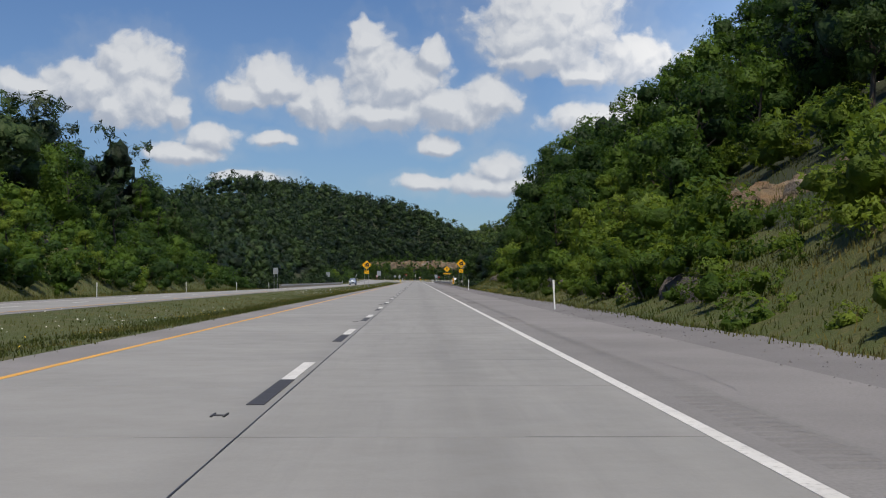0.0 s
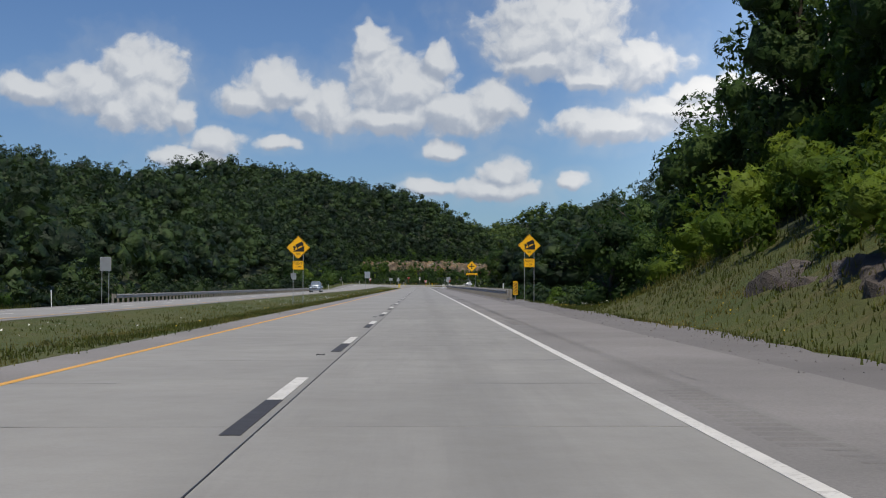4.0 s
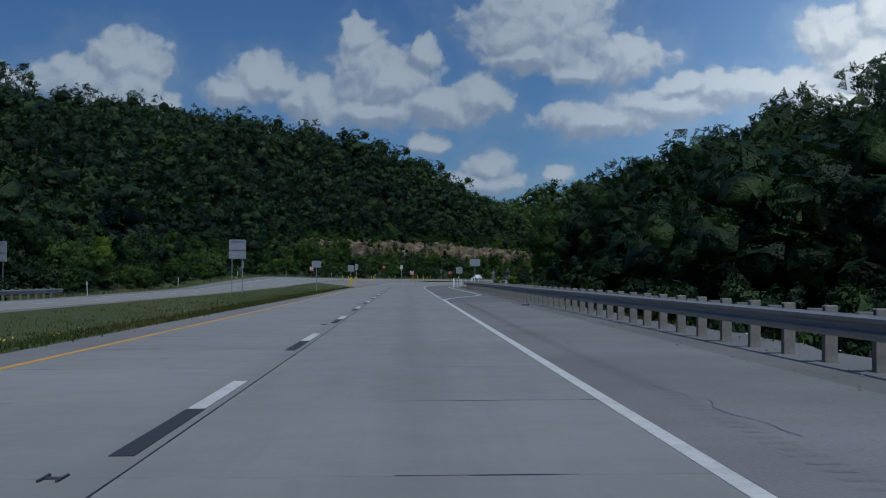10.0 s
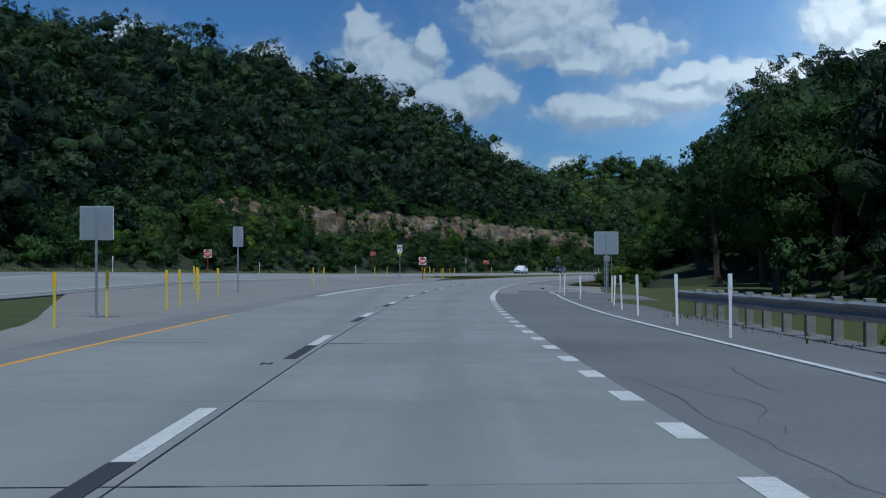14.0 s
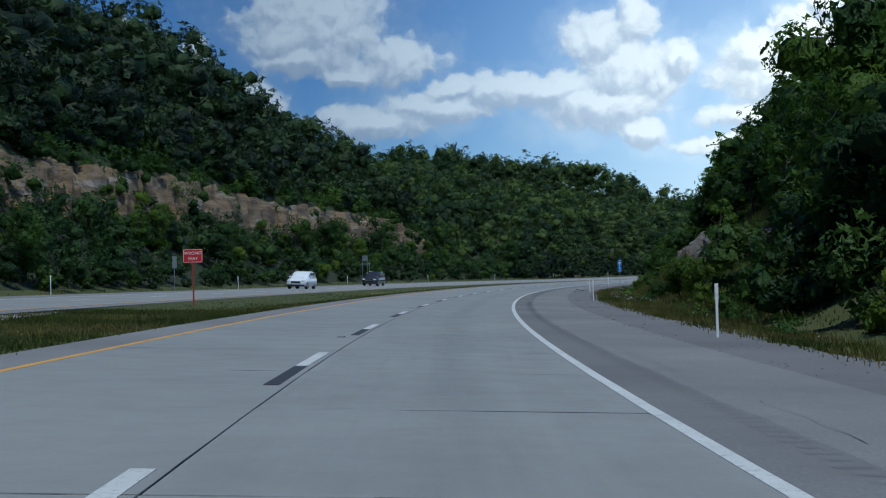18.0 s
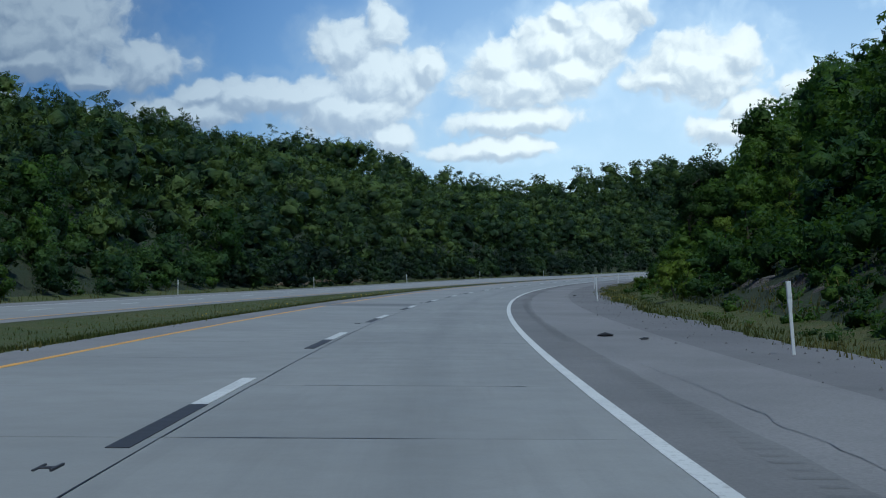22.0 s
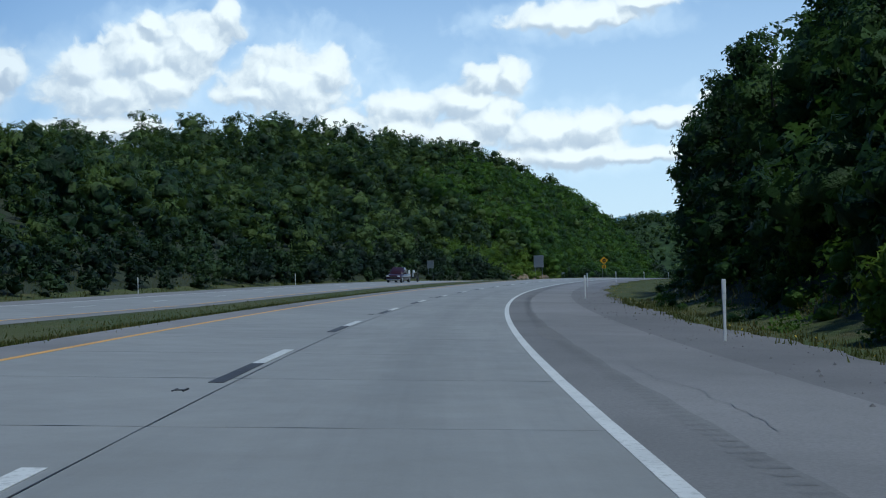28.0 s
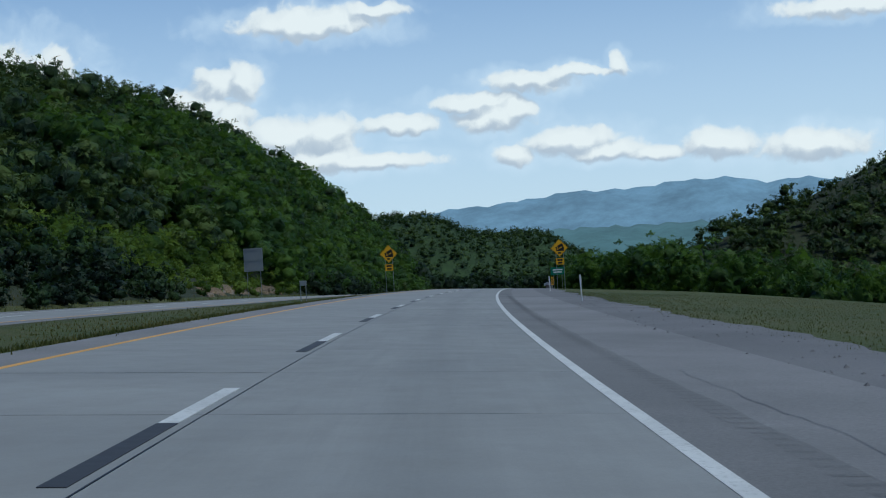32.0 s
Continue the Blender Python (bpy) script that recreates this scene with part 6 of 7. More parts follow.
def back_sign(name, label, wd, ht, centre, s, l, legs=(0.0,), turn=180.0, braces=0):
    """A sign seen from behind: bare sheet, its post towards the viewer."""
    t = thing(name, label, "road sign", "signs seen from behind")
    posts(t, legs, centre + ht * 0.5 - 0.03, None, 0.06)
    panel(t, rounded(wd, ht, 0.03), centre, SIGN_WHITE, "face")
    part("sheet", box_bm(-wd / 2 + 0.01, wd / 2 - 0.01, 0.014, 0.019, centre - ht / 2 + 0.01, centre + ht / 2 - 0.01), SIGN_BACK, t)
    for k in range(braces):
        z = centre + ht * (k / max(1, braces - 1) - 0.5) * 0.9
        part("brace", box_bm(-wd / 2, wd / 2, 0.056, 0.08, z - 0.03, z + 0.03), STEEL, t)
    return sign_at(t, s, l, turn)


back_sign("sign_back", "large grey-backed route sign on two steel posts", 1.35, 1.55, 3.5, 448, -12.0, (-0.42, 0.42), 180, 3)
back_sign("sign_back", "large grey-backed route sign across the opposite road", 1.35, 1.55, 3.3, 443, -29.6, (-0.42, 0.42), 180, 3)
back_sign("sign_back", "white-backed sign on two posts beyond the opposite road", 0.95, 1.2, 3.1, 246, -25.9, (-0.3, 0.3))
back_sign("sign_back", "small grey sign back on two posts", 0.75, 0.6, 1.6, 548, -27.6, (-0.25, 0.25))
back_sign("sign_back", "narrow grey sign back on a tall post", 0.4, 1.0, 2.2, 549.5, -27.4)
back_sign("sign_back", "pale-backed sign on one post in the median", 0.86, 0.6, 2.4, 462, -6.6)
back_sign("sign_back", "grey-backed sign on one post at the crossover", 0.8, 0.8, 2.25, 512.5, -6.3)
back_sign("sign_back", "grey-backed sign on a post behind the guardrail", 0.98, 0.64, 2.6, 468, 8.3)
back_sign("sign_back", "pale-backed sign at the turn lane's gore", 0.95, 0.9, 2.45, 533, 8.0)
back_sign("sign_back", "narrow grey sign back beside the opposite road", 0.34, 1.0, 1.9, 722, -26.0)
back_sign("sign_back", "grey route marker assembly beside the opposite road", 0.62, 0.75, 3.0, 790, -26.5, (-0.35, 0.35), 180, 2)
back_sign("sign_back", "wide grey direction plate on two posts", 1.25, 0.22, 2.25, 790.3, -26.5, (-0.5, 0.5))
back_sign("sign_back", "grey-backed braced sign beyond the opposite road", 1.05, 1.2, 1.9, 1171, -26.0, (-0.35, 0.35), 180, 3)
back_sign("sign_back", "large braced grey sign back at the wood's edge", 2.25, 2.7, 3.6, 1262, -26.0, (-0.8, 0.8), 180, 3)
back_sign("sign_back", "small sign back on two thin posts", 0.5, 0.35, 0.75, 1206, -10.5, (-0.2, 0.2))
back_sign("sign_back", "narrow grey sign back at the crossover", 0.45, 0.9, 2.5, 539, -7.8)
back_sign("sign_back", "pair of junction plates on thin posts", 0.5, 0.45, 2.6, 594, 11.6, (-0.12, 0.2))
pole = thing("steel_pole", "thin bare steel pole beside the side road", "pole")
part("shaft", rod_bm((0, 0, -0.4), (0, 0, 3.35), 0.035), STEEL, pole)
part("cap", rod_bm((0, 0, 3.35), (0, 0, 3.40), 0.042), STEEL, pole)
sign_at(pole, 589.5, 11.9)


def do_not_enter(label):
    t = thing("do_not_enter_sign", label, "road sign", "wrong-way warning signs")
    posts(t, (0.0,), 2.2, POST_RED, 0.07)
    panel(t, rounded(0.76, 0.76, 0.04), 1.9, SIGN_WHITE)
    mark(t, disc(0.36, 28), 1.9, SIGN_RED, "disc", -0.003)
    mark(t, rect(0.56, 0.12), 1.9, SIGN_WHITE, "bar", -0.0055)
    lettering("DO NOT", 0.145, 0, 2.08, -0.0065, SIGN_WHITE, t)
    lettering("ENTER", 0.145, 0, 1.73, -0.0065, SIGN_WHITE, t)
    return t


dne = do_not_enter("white and red do-not-enter sign on a red post")
sign_at(dne, 611, -6.9)
copy_thing(dne, upright(600, -25.8, 0.0))


def wrong_way(label, centre):
    t = thing("wrong_way_sign", label, "road sign", "wrong-way warning signs")
    posts(t, (0.0,), centre + 0.2, POST_RED, 0.07)
    panel(t, rounded(0.9, 0.62, 0.04), centre, SIGN_RED)
    ring(t, rounded(0.86, 0.58, 0.035), rounded(0.83, 0.55, 0.03), centre, SIGN_WHITE)
    lettering("WRONG", 0.2, 0, centre + 0.12, -0.004, SIGN_WHITE, t)
    lettering("WAY", 0.2, 0, centre - 0.13, -0.004, SIGN_WHITE, t)
    return t


sign_at(wrong_way("red wrong-way sign on a red post in the median", 2.0), 677, -10.9)
sign_at(wrong_way("red wrong-way sign beyond the opposite road", 2.7), 672, -27.5)

kr = thing("island_sign", "white traffic sign with a black bent arrow", "road sign")
posts(kr, (0.0,), 3.2, None, 0.07)
panel(kr, rounded(0.46, 0.80, 0.03), 2.9, SIGN_WHITE)
ring(kr, rounded(0.43, 0.77, 0.025), rounded(0.41, 0.75, 0.02), 2.9, SIGN_BLACK)
mark(kr, [(-0.17, 0.05), (-0.17, 0.26), (-0.03, 0.26), (-0.03, 0.05), (-0.10, -0.03)], 2.9, SIGN_BLACK, "island_symbol")
mark(kr, [(-0.04, -0.32), (0.07, 0.02), (0.07, 0.14), (0.03, 0.14), (0.10, 0.30), (0.17, 0.14), (0.13, 0.14), (0.13, 0.0), (0.02, -0.32)], 2.9, SIGN_BLACK, "arrow")
panel(kr, rounded(0.26, 0.12, 0.01), 2.40, SIGN_YELLOW, "hazard_plate")
sign_at(kr, 599.4, -7.3)

mm = thing("mile_marker", "tall blue mile marker with white figures", "road sign")
posts(mm, (0.0,), 3.2, None, 0.06)
panel(mm, rounded(0.42, 1.36, 0.03), 2.6, SIGN_BLUE)
ring(mm, rounded(0.40, 1.34, 0.025), rounded(0.38, 1.32, 0.02), 2.6, SIGN_WHITE)
part("text_bar", box_bm(-0.11, 0.11, -0.005, -0.003, 3.13, 3.20), SIGN_WHITE, mm)
mark(mm, [(-0.15, 0.28), (-0.13, 0.40), (-0.04, 0.36), (0.04, 0.44), (0.10, 0.40), (0.15, 0.44), (0.08, 0.30), (0.0, 0.26), (-0.04, 0.22)], 2.6, SIGN_WHITE, "route_emblem")
lettering("2", 0.36, 0, 2.67, -0.004, SIGN_WHITE, mm)
lettering("6", 0.36, 0, 2.38, -0.004, SIGN_WHITE, mm)
lettering(".0", 0.26, 0, 2.07, -0.004, SIGN_WHITE, mm)
sign_at(mm, 768, 9.7)

gs = thing("guide_sign", "green guide sign past the crest of the road", "road sign")
posts(gs, (-0.6, 0.6), 2.9)
panel(gs, rounded(2.0, 1.1, 0.06), 2.5, SIGN_GREEN)
bars(2, 1.4, 0.2, 0, 2.5, -0.003, SIGN_WHITE, gs)
sign_at(gs, 1300, 10.2)
om2 = copy_thing(om, upright(1260.5, 8.8, 0.0))

# ---- vehicles on the opposite road ----


def loft(sections, material, name, parent, smooth=True, close=True):
    """A skin over cross-sections: each a list of (x, y, z), equal counts."""
    bm = bmesh.new()
    rings = [[bm.verts.new(p) for p in sec] for sec in sections]
    n = len(rings[0])
    for a, b in zip(rings, rings[1:]):
        for i in range(n):
            bm.faces.new([a[i], a[(i + 1) % n], b[(i + 1) % n], b[i]])
    if close:
        bm.faces.new(rings[0][::-1]), bm.faces.new(rings[-1])
    bmesh.ops.recalc_face_normals(bm, faces=bm.faces)
    bmesh.ops.bevel(bm, geom=[e for e in bm.edges if e.is_manifold and e.calc_face_angle(0) > 0.6], offset=0.035, segments=2, affect="EDGES")
    return part(name, bm, material, parent, "", smooth)


def section(y, w0, w1, z0, z1, crown=0.06):
    """Body cross-section at y: half width w0 at the sill, w1 at the top."""
    return [(-w0, y, z0), (-w0 * 1.03, y, (z0 + z1) / 2), (-w1, y, z1), (-w1 * 0.6, y, z1 + crown * 0.7), (0, y, z1 + crown), (w1 * 0.6, y, z1 + crown * 0.7), (w1, y, z1), (w0 * 1.03, y, (z0 + z1) / 2), (w0, y, z0), (0, y, z0 - 0.02)]


def vehicle(name, label, paint, pickup=False):
    """Front towards -y: body, cabin, glass, lamps, grille, mirrors, wheel > tyre, rim."""
    t = thing(name, label, "car", "cars on the opposite road")
    L = 5.6 if pickup else 4.65
    h = 0.96 if pickup else 0.98
    y0 = -L / 2
    body = [(y0, 0.74, 0.80, 0.38, 0.66, 0.02), (y0 + 0.12, 0.86, 0.84, 0.30, 0.84, 0.03), (y0 + 0.95, 0.90, 0.86, 0.26, h + 0.02, 0.05), (y0 + 1.35, 0.91, 0.88, 0.25, h + 0.06, 0.03), (L / 2 - 0.6, 0.91, 0.88, 0.26, h + 0.06, 0.02), (L / 2 - 0.08, 0.88, 0.85, 0.34, h + 0.04, 0.02), (L / 2, 0.80, 0.80, 0.42, h - 0.08, 0.0)]
    loft([section(*b) for b in body], paint, "body", t)
    top = 1.84 if pickup else 1.66
    ca, cb = (y0 + 1.45, y0 + 3.75) if pickup else (y0 + 1.22, L / 2 - 0.12)
    roof_f = ca + 0.75
    roof_b = cb - (0.25 if pickup else 0.55)
    cab = [(ca, 0.80, 0.78, h, h + 0.04, 0.0), (ca + 0.12, 0.82, 0.76, h, h + 0.16, 0.02), (roof_f, 0.83, 0.64, h, top - 0.05, 0.04), (roof_b, 0.83, 0.64, h, top - 0.04, 0.04), (cb - 0.05, 0.81, 0.74, h, h + 0.28, 0.02), (cb, 0.80, 0.76, h, h + 0.05, 0.0)]
    loft([section(*c) for c in cab], paint, "cabin", t)
    part("windscreen", poly_bm([(-0.70, 0.0), (-0.58, 0.82), (0.58, 0.82), (0.70, 0.0)], 0.01, pose(0, ca + 0.13, h + 0.10, -math.degrees(math.atan2(roof_f - ca - 0.13, top - h - 0.16)))), GLASS_DARK, t)
    for sx in (-1, 1):
        bm = poly_bm([(-(roof_b - ca - 0.1) + 0.15, 0.03), (-(roof_b - ca) + 0.75, 0.50), (0.0, 0.50), (0.12, 0.03)][::-1], 0.012, Matrix.Translation((sx * 0.80, roof_b, h + 0.07)) @ pose(0, 0, 0, 0, 0, 90) @ pose(0, 0, 0, sx * 14, 0, 0))
        part("side_window", bm, GLASS_DARK, t)
        part("headlamp", box_bm(sx * 0.66 - 0.16, sx * 0.66 + 0.16, y0 + 0.0, y0 + 0.14, 0.70, 0.84, 0.03), LAMP_GLASS, t)
        part("tail_lamp", box_bm(sx * 0.78 - 0.08, sx * 0.78 + 0.08, L / 2 - 0.10, L / 2 + 0.01, 0.74, 1.02, 0.02), TAIL_RED, t)
        part("mirror", box_bm(sx * 1.0 - 0.11, sx * 1.0 + 0.11, ca + 0.42, ca + 0.54, h + 0.08, h + 0.24, 0.03), paint, t)
    part("grille", box_bm(-0.46, 0.46, y0 - 0.015, y0 + 0.05, 0.54, 0.74, 0.02), RUBBER, t)
    part("grille_bar", box_bm(-0.48, 0.48, y0 - 0.03, y0 + 0.0, 0.63, 0.665, 0.008), CHROME, t)
    part("bumper", box_bm(-0.84, 0.84, y0 - 0.03, y0 + 0.10, 0.28, 0.44, 0.04), RUBBER if not pickup else CHROME, t)
    part("roof_rail", box_bm(-0.60, -0.56, roof_f + 0.1, roof_b - 0.05, top - 0.01, top + 0.035, 0.01), CHROME if not pickup else paint, t)
    part("roof_rail", box_bm(0.56, 0.60, roof_f + 0.1, roof_b - 0.05, top - 0.01, top + 0.035, 0.01), CHROME if not pickup else paint, t)
    for sx in (-1, 1):
        for yy in (y0 + 0.92, L / 2 - 0.95):
            wheel = part("wheel", rod_bm((sx * 0.70, yy, 0.36), (sx * 0.86, yy, 0.36), 0.16, 0.16, 14), RUBBER, t)
            bm = rod_bm((sx * 0.68, yy, 0.36), (sx * 0.925, yy, 0.36), 0.36, 0.36, 22)
            bmesh.ops.bevel(bm, geom=[e for e in bm.edges if e.calc_face_angle(0) > 1], offset=0.04, segments=2, affect="EDGES")
            part("tyre", bm, RUBBER, wheel)
            part("rim", rod_bm((sx * 0.90, yy, 0.36), (sx * 0.935, yy, 0.36), 0.24, 0.21, 14), STEEL, wheel)
    return t


def park(t, s, l, turn=0.0):
    h = float(opposite(s, l))
    p = on_plane(s, l, h + 0.01)
    tilt = -math.degrees(float(np.interp(s, GRID_S, BEND)))
    t.matrix_world = pose(p[0], p[1], p[2], 0, 0, math.degrees(float(heading(s))) + turn) @ pose(0, 0, 0, 0, -tilt * 0 + (math.degrees(float(np.interp(s, GRID_S, BEND))) if True else 0), 0)


park(vehicle("sport_utility_car", "white compact sport utility car with dark windows", CAR_WHITE), 737, -19.1)
park(vehicle("sport_utility_car", "charcoal sport utility car with lit headlamps", CAR_DARK), 768, -19.3)
park(vehicle("pickup_truck", "silver-blue pickup truck on the opposite road", CAR_SILVER, True), 345, -16.0)
park(vehicle("pickup_truck", "maroon pickup truck towing a small trailer", CAR_MAROON, True), 1124, -18.6)
tow = thing("utility_trailer", "small dark utility trailer loaded with white jugs", "trailer")
part("bed", box_bm(-0.8, 0.8, -1.4, 1.4, 0.55, 0.66, 0.02), CAR_BLACK, tow)
for x in (-0.8, 0.8):
    part("side_board", box_bm(x - 0.02, x + 0.02, -1.4, 1.4, 0.66, 1.15, 0.01), CAR_BLACK, tow)
    wheel = part("wheel", rod_bm((x * 1.08, 0.2, 0.34), (x * 1.2, 0.2, 0.34), 0.14), STEEL, tow)
    part("tyre", rod_bm((x * 1.06, 0.2, 0.34), (x * 1.26, 0.2, 0.34), 0.34, 0.34, 20), RUBBER, wheel)
part("drawbar", box_bm(-0.05, 0.05, -2.6, -1.4, 0.5, 0.58, 0.01), STEEL, tow)
for x, y in ((-0.5, -0.9), (0.1, -1.0), (0.5, -0.2)):
    part("jug", rod_bm((x, y, 0.66), (x, y, 1.5), 0.17, 0.13, 10), POST_WHITE, tow)
park(tow, 1130.2, -18.7)

# ---- litter and scraps on the paving ----
def scrap(name, label, s, l, k, material=RUBBER):
    bm = bmesh.new()
    bmesh.ops.create_icosphere(bm, subdivisions=1, radius=0.16)
    for v in bm.verts:
        n = noise.noise(v.co * 7 + Vector((s, l, 0)))
        v.co = Vector((v.co.x * (1.9 + n), v.co.y * (0.8 + n), max(-0.02, v.co.z * (0.4 + 0.5 * n)))) * k
    t = tagged(part(name, bm, material, None), label, "debris", "road debris")
    t.matrix_world = upright(s, l, 0.02, (s * 57) % 180)


for s, l, k in ((579.5, 6.4, 1.3), (575, 8.2, 0.5), (571, 9.3, 0.4), (785.5, 5.3, 0.8), (784, 5.9, 0.5), (742, 6.9, 0.6), (748, 6.2, 0.6), (733, 6.6, 0.5), (397, 6.6, 0.7), (838, 6.9, 0.6), (612, 7.9, 0.7)):
    scrap("tyre_scrap", "torn black scrap of tyre rubber on the shoulder", s, l, k)


def raised_marker(s, l):
    """Snow-plough-proof reflector casting: two runners and a cross bar."""
    t = thing("pavement_marker", "dark iron reflector casting set in the slab", "pavement marker", "pavement markers")
    for x in (-0.11, 0.11):
        part("runner", box_bm(x - 0.018, x + 0.018, -0.22, 0.22, -0.01, 0.012, 0.004), BLACK_LINE, t)
    part("saddle", box_bm(-0.10, 0.10, -0.05, 0.05, -0.01, 0.008, 0.003), BLACK_LINE, t)
    t.matrix_world = upright(s, l, 0.014) @ Matrix.Diagonal((0.5, 0.6, 1, 1))


for k in range(0, 46):
    raised_marker(TIP0 - 7.0 + CYCLE * 2 * k, -0.36)

# ---- grass and flowers ----


def tufts(name, label, n, area, lo, hi, material, blades=4, wide=0.02, spread=0.09):
    """Blades of grass in tufts: thin triangles, some bent; area(n) gives s and l."""
    s, l = area(n)
    p = surface(s, l)
    k = n * blades
    base = np.repeat(p, blades, 0) + np.concatenate([rng.normal(size=(k, 2)) * spread, np.full((k, 1), -0.03)], 1)
    a = rng.uniform(0, 2 * np.pi, k)
    h = rng.uniform(lo, hi, k)
    bend = rng.uniform(0.05, 0.5, k) * h
    b = rng.uniform(0, 2 * np.pi, k)
    w_ = np.stack([np.cos(a) * wide, np.sin(a) * wide, np.zeros(k)], -1) * (0.6 + 0.8 * rng.uniform(size=(k, 1)))
    tip = base + np.stack([np.cos(b) * bend, np.sin(b) * bend, h], -1)
    v = np.stack([base - w_, base + w_, tip], 1).reshape(-1, 3)
    f = np.arange(k * 3).reshape(-1, 3)
    return tagged(quads_object(name, v, f, material), label, "grass", kind="stuff")


def strip(s0, s1, l0, l1, power=1.0):
    def area(n):
        return rng.uniform(s0, s1, n), l0 + (l1 - l0) * rng.uniform(0, 1, n) ** power
    return area


def join_area(*areas):
    def area(n):
        k = n // len(areas)
        parts_ = [a(k if i else n - k * (len(areas) - 1)) for i, a in enumerate(areas)]
        return np.concatenate([q[0] for q in parts_]), np.concatenate([q[1] for q in parts_])
    return area


tufts("median_grass", "rough green and yellowing grass in the median", 60000, join_area(strip(-5, 497, -12.4, -4.85, 0.7), strip(-5, 497, -7.5, -4.8), strip(664, 1260, -12.4, -4.85, 0.7), strip(664, 1260, -7.0, -4.8), strip(636, 666, -12.2, -5.0)), 0.05, 0.16, GRASS, 4, 0.022, 0.20)
tufts("verge_grass", "rough grass along the banks", 42000, join_area(strip(0, 205, 8.2, 13.5), strip(205, 520, 8.3, 13), strip(604, 1048, 8.4, 13), strip(604, 700, 8.4, 12)), 0.06, 0.24, GRASS, 4, 0.022, 0.22)
tufts("bank_grass", "long grass on the far banks", 22000, join_area(strip(20, 225, -31, -25.2), strip(440, 1300, -31, -25.2), strip(20, 205, 12, 24), strip(690, 1048, 12, 24)), 0.12, 0.45, GRASS, 4, 0.025, 0.3)


tufts("field_grass", "short dark grass of the open field", 16000, strip(1054, 1210, 8.3, 26, 1.5), 0.02, 0.08, GRASS, 4, 0.016, 0.2)


tufts("slope_grass", "long weedy grass on the open slope", 26000, strip(660, 752, 8.9, 21.5), 0.10, 0.42, GRASS, 4, 0.02, 0.28)


def blooms(name, label, n, area, size, lift, material):
    s, l = area(n)
    # flowers come in drifts
    keep = np.sin(s * 0.19) + np.sin(s * 0.053 + 1.0) + rng.normal(size=n) * 0.6 > 0.4
    s, l = s[keep], l[keep]
    p = surface(s, l)
    k = len(p)
    p[:, 2] += rng.uniform(lift * 0.5, lift, k)
    a = rng.uniform(0, 2 * np.pi, k)
    t = np.stack([np.cos(a), np.sin(a), rng.normal(size=k) * 0.4], -1) * size * rng.uniform(0.6, 1.3, (k, 1))
    u = np.stack([-np.sin(a), np.cos(a), rng.normal(size=k) * 0.4 + 0.4], -1) * size * rng.uniform(0.6, 1.3, (k, 1))
    v = np.stack([p - t, p - u, p + t, p + u], 1).reshape(-1, 3)
    return tagged(quads_object(name, v, np.arange(k * 4).reshape(-1, 4), material), label, "wild flowers", kind="stuff")


blooms("white_wild_flowers", "small white wild flowers in the grass", 5200, join_area(strip(-5, 330, -11.5, -5.6), strip(200, 420, 9, 12), strip(604, 740, 9.5, 13)), 0.028, 0.34, BLOOM_WHITE)
blooms("yellow_wild_flowers", "small yellow wild flowers along the road edge", 5200, join_area(strip(-5, 497, -7.5, -4.9), strip(60, 205, 8.3, 11), strip(700, 1100, 8.3, 10.5), strip(664, 900, -6.5, -4.9)), 0.024, 0.22, BLOOM_YELLOW)

# ---- marks of wear on the paving ----


def flat_patch(name, label, s0, s1, l0, l1, h, material, rough=0.0, parent=None):
    """A thin irregular skin on the road's plane."""
    n = 15
    ss = np.linspace(s0, s1, n)
    jig = np.array([noise.noise(Vector((s * 0.9, l0, k * 3.0))) for k in (0, 1) for s in ss]).reshape(2, n) * rough
    a, b = on_plane(ss, l0 + jig[0], h), on_plane(ss, l1 + jig[1], h)
    v = np.concatenate([a, b])
    i = np.arange(n - 1)
    return tagged(quads_object(name, v, np.stack([i, i + n, i + n + 1, i + 1], -1), material, parent), label)


PATCH = asphalt("repair_patch_asphalt", 0.20, (1.0, 1.0, 1.0))
TAR = plain("crack_sealant", (0.03, 0.03, 0.032), 0.5, vary=0.3)
flat_patch("repair_patch", "dark asphalt repair strip", 809.0, 813.2, -3.65, -0.35, 0.0165, PATCH, 0.1, road)
flat_patch("asphalt_corner", "dark asphalt corner laid over the apron", 556.5, 569, 4.9, 7.4, 0.0, TURN, 0.12, road)


def crack(s0, s1, l, sway, seed):
    """A tarred crack that wanders along the shoulder."""
    n = int((s1 - s0) / 0.35)
    ss = np.linspace(s0, s1, n)
    ll = np.array([l + sway * noise.fractal(Vector((s * 0.35, seed, 0)), 0.8, 2.0, 5) + 0.05 * noise.noise(Vector((s * 2.3, seed, 4))) for s in ss])
    wd = np.array([0.002 + 0.006 * abs(noise.noise(Vector((s * 0.8, seed, 5)))) for s in ss])
    a, b = on_plane(ss, ll - wd, 0.001), on_plane(ss, ll + wd, 0.001)
    i = np.arange(n - 1)
    i = i[[noise.noise(Vector((ss[k] * 0.22, seed, 9))) > -0.05 for k in i]]
    quads_object("crack", np.concatenate([a, b]), np.stack([i, i + n, i + n + 1, i + 1], -1), TAR, road)


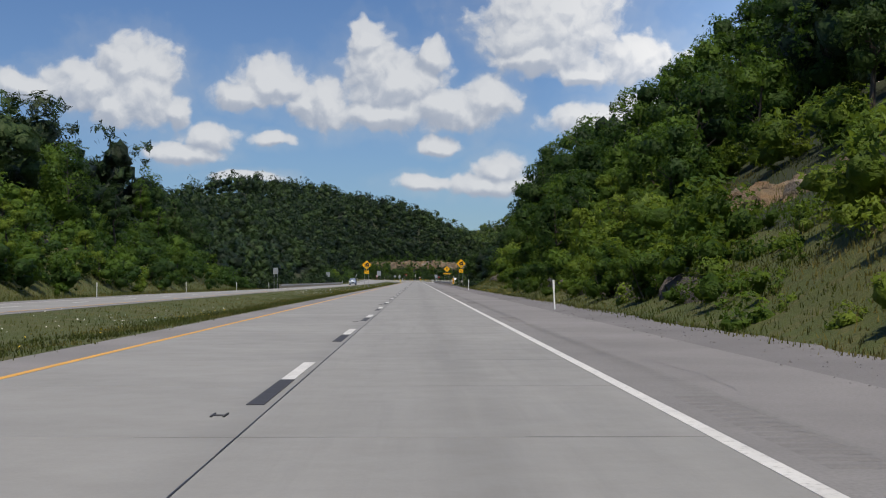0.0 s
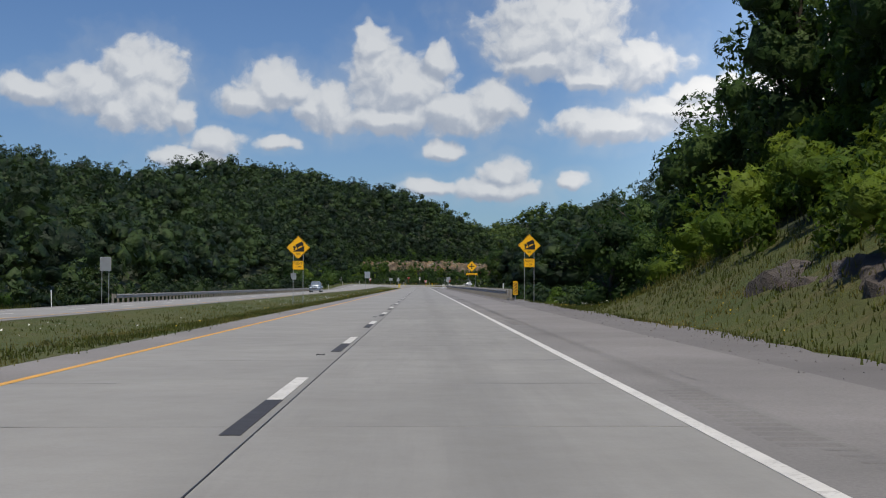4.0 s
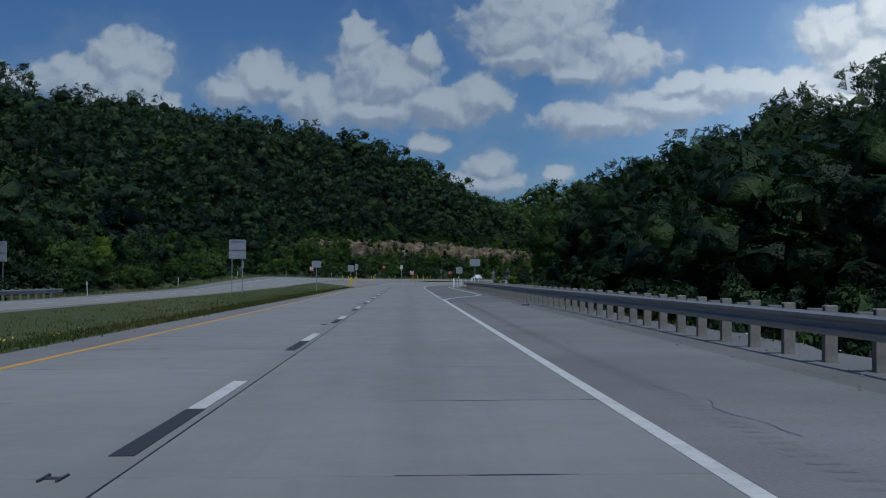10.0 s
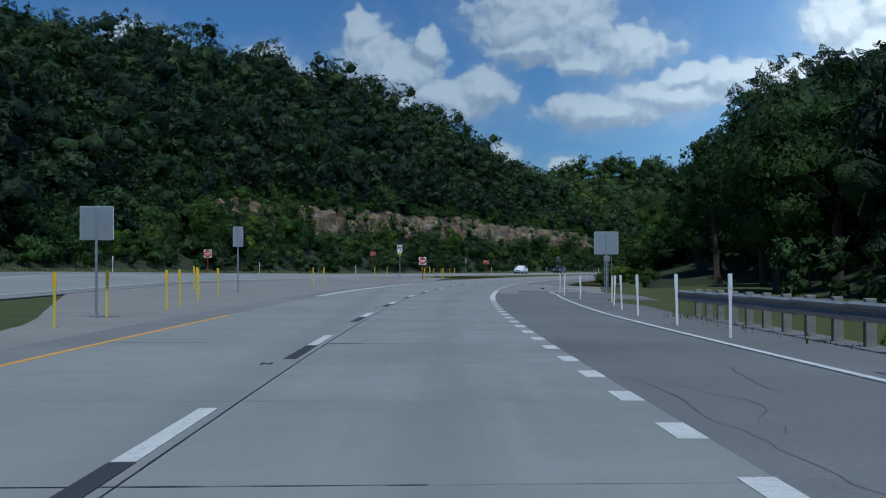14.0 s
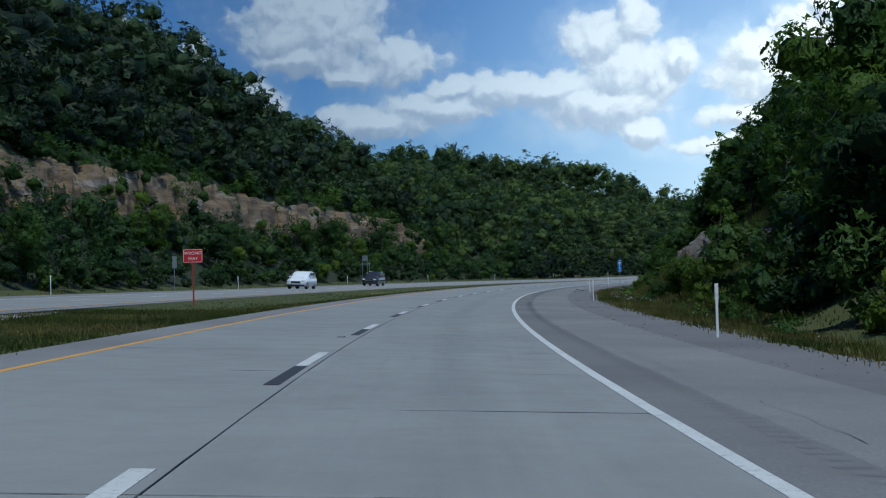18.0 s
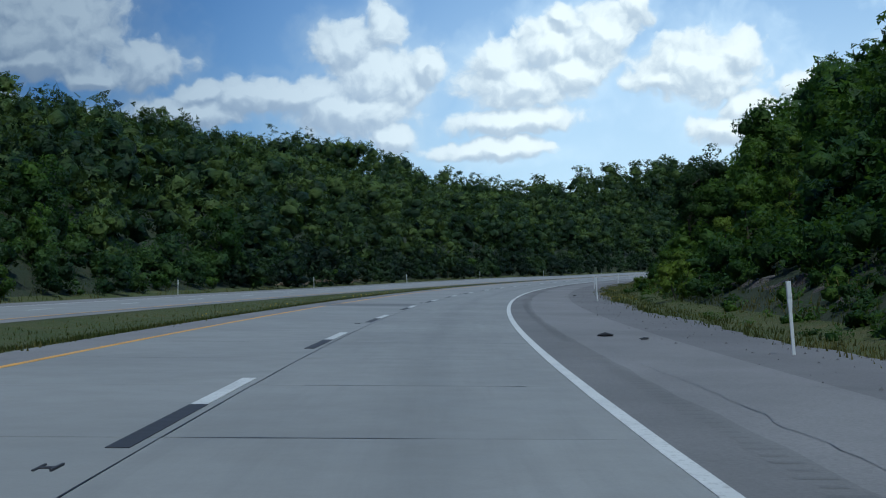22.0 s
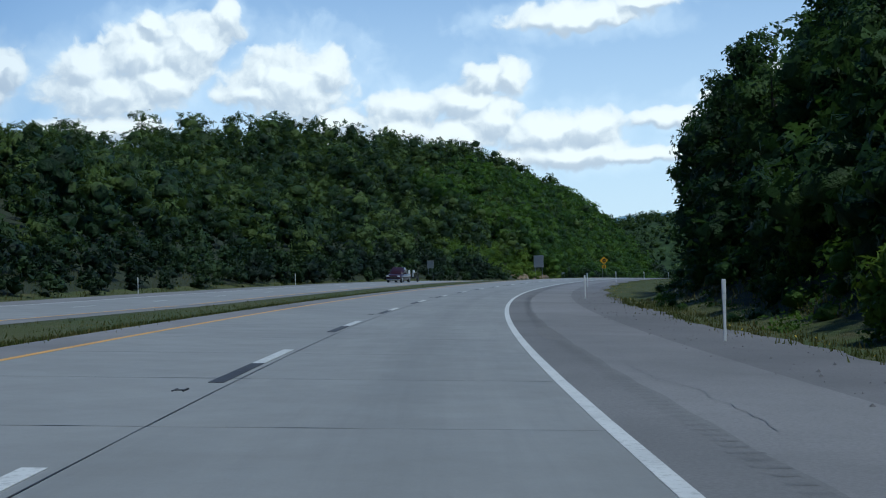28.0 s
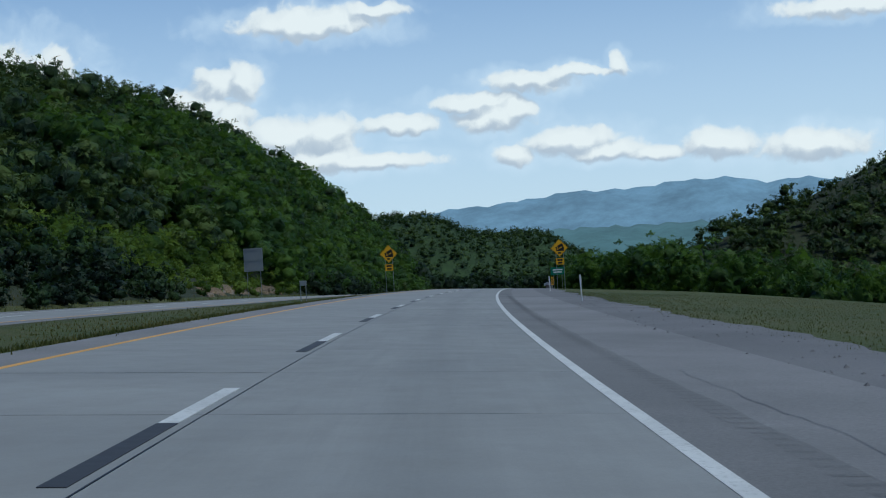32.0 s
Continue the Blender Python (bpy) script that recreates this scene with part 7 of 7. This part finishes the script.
for k, (s0, s1, l, sway) in enumerate(((5, 60, 4.85, 0.25), (70, 130, 4.7, 0.3), (150, 222, 4.8, 0.3), (235, 330, 4.9, 0.25), (340, 404, 4.6, 0.3), (408, 480, 3.95, 0.2), (440, 540, 4.4, 0.5), (480, 556, 4.0, 0.2), (610, 700, 4.9, 0.15), (700, 800, 4.9, 0.15), (800, 900, 4.85, 0.15), (905, 1000, 4.9, 0.2), (1000, 1130, 4.9, 0.2), (420, 520, 5.3, 0.5))):
    crack(s0, s1, l, sway, k * 3.7)
rib_bm = bmesh.new()
ro = [rib_bm.verts.new(v) for v in ((-0.24, -0.11, -0.004), (0.24, -0.11, -0.004), (0.24, 0.11, -0.004), (-0.24, 0.11, -0.004))]
ri = [rib_bm.verts.new(v) for v in ((-0.17, -0.03, 0.007), (0.17, -0.03, 0.007), (0.17, 0.03, 0.007), (-0.17, 0.03, 0.007))]
for i in range(4):
    rib_bm.faces.new([ro[i], ro[(i + 1) % 4], ri[(i + 1) % 4], ri[i]])
rib_bm.faces.new(ri)
rib_me = mesh_of(rib_bm, RUMBLE)
for k in range(150):
    s = 8 + 0.34 * (k % 15) + 27.5 * (k // 15)
    if s < 400:
        lay("rumble_rib", rib_me, RUMBLE, s, 4.2, 0.0, road)
for k in range(150):
    s = 690 + 0.34 * (k % 15) + 44.0 * (k // 15)
    lay("rumble_rib", rib_me, RUMBLE, s, 4.3, 0.0, road)
# the milled grooves of the rumble strip, too many to pick apart
GROOVE = asphalt("groove_asphalt", 0.162, (1.0, 0.97, 0.95))
GROOVE_OLD = asphalt("bleached_groove_asphalt", 0.195, (1.0, 0.97, 0.95))
for s0, s1, groove in ((2, 404, GROOVE_OLD), (606, 1190, GROOVE)):
    ss = np.arange(s0, s1, 0.33)
    ll = 4.34 + 0.03 * np.sin(ss * 0.13)
    wd = 0.13 * rng.uniform(0.6, 1.1, len(ss))
    c0, c1, c2, c3 = (on_plane(ss + a, ll + b * wd, -0.0025) for a, b in ((-0.05, -1), (-0.05, 1), (0.05, 1), (0.05, -1)))
    v = np.stack([c0, c1, c2, c3], 1).reshape(-1, 3)
    tagged(quads_object("rumble_grooves", v, np.arange(len(ss) * 4).reshape(-1, 4), groove), "dark milled grooves along the shoulder", "rumble strip", kind="stuff")
# pebbles strewn on the gravel edge
k = 6000
s = np.concatenate([rng.uniform(0, 410, k // 2), rng.uniform(604, 1180, k // 2)])
l = rng.uniform(6.3, 8.6, k)
p = on_plane(s, l, 0.0)
oct_ = np.array([(1, 0, 0), (0, 1, 0), (-1, 0, 0), (0, -1, 0), (0, 0, 0.8), (0, 0, -0.5)], float)
octf = np.array([(0, 1, 4), (1, 2, 4), (2, 3, 4), (3, 0, 4)])
v = (p[:, None] + oct_[None] * (0.012 + 0.03 * rng.uniform(size=(k, 1, 1)) ** 3) * rng.uniform(0.6, 1.4, (k, 6, 1))).reshape(-1, 3)
f = (np.arange(k)[:, None, None] * 6 + octf[None]).reshape(-1, 3)
tagged(quads_object("pebbles", v, f, GRAVEL), "loose grey stones on the gravel shoulder", "gravel", kind="stuff")

# ---- slabs ----
slab_bm = box_bm(-1.835, 1.835, 0.011, 4.561, -0.10, 0.0, 0.008)
slab_me = bpy.data.meshes.new("slab")
slab_bm.to_mesh(slab_me)
slab_bm.free()
slab_me.materials.append(SLAB)
for k in range(300):
    lay("slab", slab_me, SLAB, -18.0 + 4.572 * k, 1.842, 0.012, road)
pv, pf, n0 = [], [], 0
base_v = np.array([v.co[:] for v in slab_me.vertices])
base_f = [tuple(p.vertices) for p in slab_me.polygons]
for k in range(300):
    s0 = -18.0 + 4.572 * k
    q = on_plane(s0 + base_v[:, 1], base_v[:, 0] - 1.842, 0.012)
    q[:, 2] += base_v[:, 2]
    pv.append(q)
    pf += [tuple(i + n0 for i in f) for f in base_f]
    n0 += len(base_v)
tagged(mesh_object("passing_lane_slabs", np.concatenate(pv), pf, SLAB_FAR, road), kind="stuff")

# the sealed joint between the lanes and the one at the shoulder
for at, wd in ((0.0, 0.0075), (3.686, 0.008)):
    ss = np.arange(-20, 1240, 0.8)
    sway = np.array([0.006 * noise.noise(Vector((q * 0.7, at, 1.0))) for q in ss])
    half = np.array([wd * (0.75 + 0.6 * noise.noise(Vector((q * 0.9, at, 7.0)))) for q in ss])
    i = np.arange(len(ss) - 1)
    if at > 1:
        i = i[(ss[i] < 410) | ((ss[i] > 556) & (ss[i] < 606))]
    v = np.concatenate([on_plane(ss, at + sway - half, 0.0138), on_plane(ss, at + sway + half, 0.0138)])
    tagged(quads_object("lane_joint_sealant", v, np.stack([i, i + len(ss), i + len(ss) + 1, i + 1], -1), TAR, road), kind="stuff")
# sealed and spalled cross joints: broken dark strips of uneven width
jv, jf, n0 = [], [], 0
for k in range(1, 262):
    s = -18.0 + 4.572 * k
    l0 = -3.65
    while l0 < 3.6:
        run = rng.uniform(0.4, 2.6)
        if rng.uniform() < 0.72:
            n = max(3, int(run / 0.25))
            ll = np.linspace(l0, min(3.64, l0 + run), n)
            wd = rng.uniform(0.004, 0.017) * rng.uniform(0.5, 1.4, n)
            mid = s + rng.normal(size=n) * 0.004
            jv.append(np.concatenate([on_plane(mid - wd, ll, 0.0145), on_plane(mid + wd, ll, 0.0145)]))
            i = np.arange(n - 1)
            jf.append(np.stack([i, i + 1, i + n + 1, i + n], -1) + n0)
            n0 += 2 * n
        l0 += run + rng.uniform(0.0, 0.7)
tagged(quads_object("joint_sealant", np.concatenate(jv), np.concatenate(jf), TAR, road), kind="stuff")
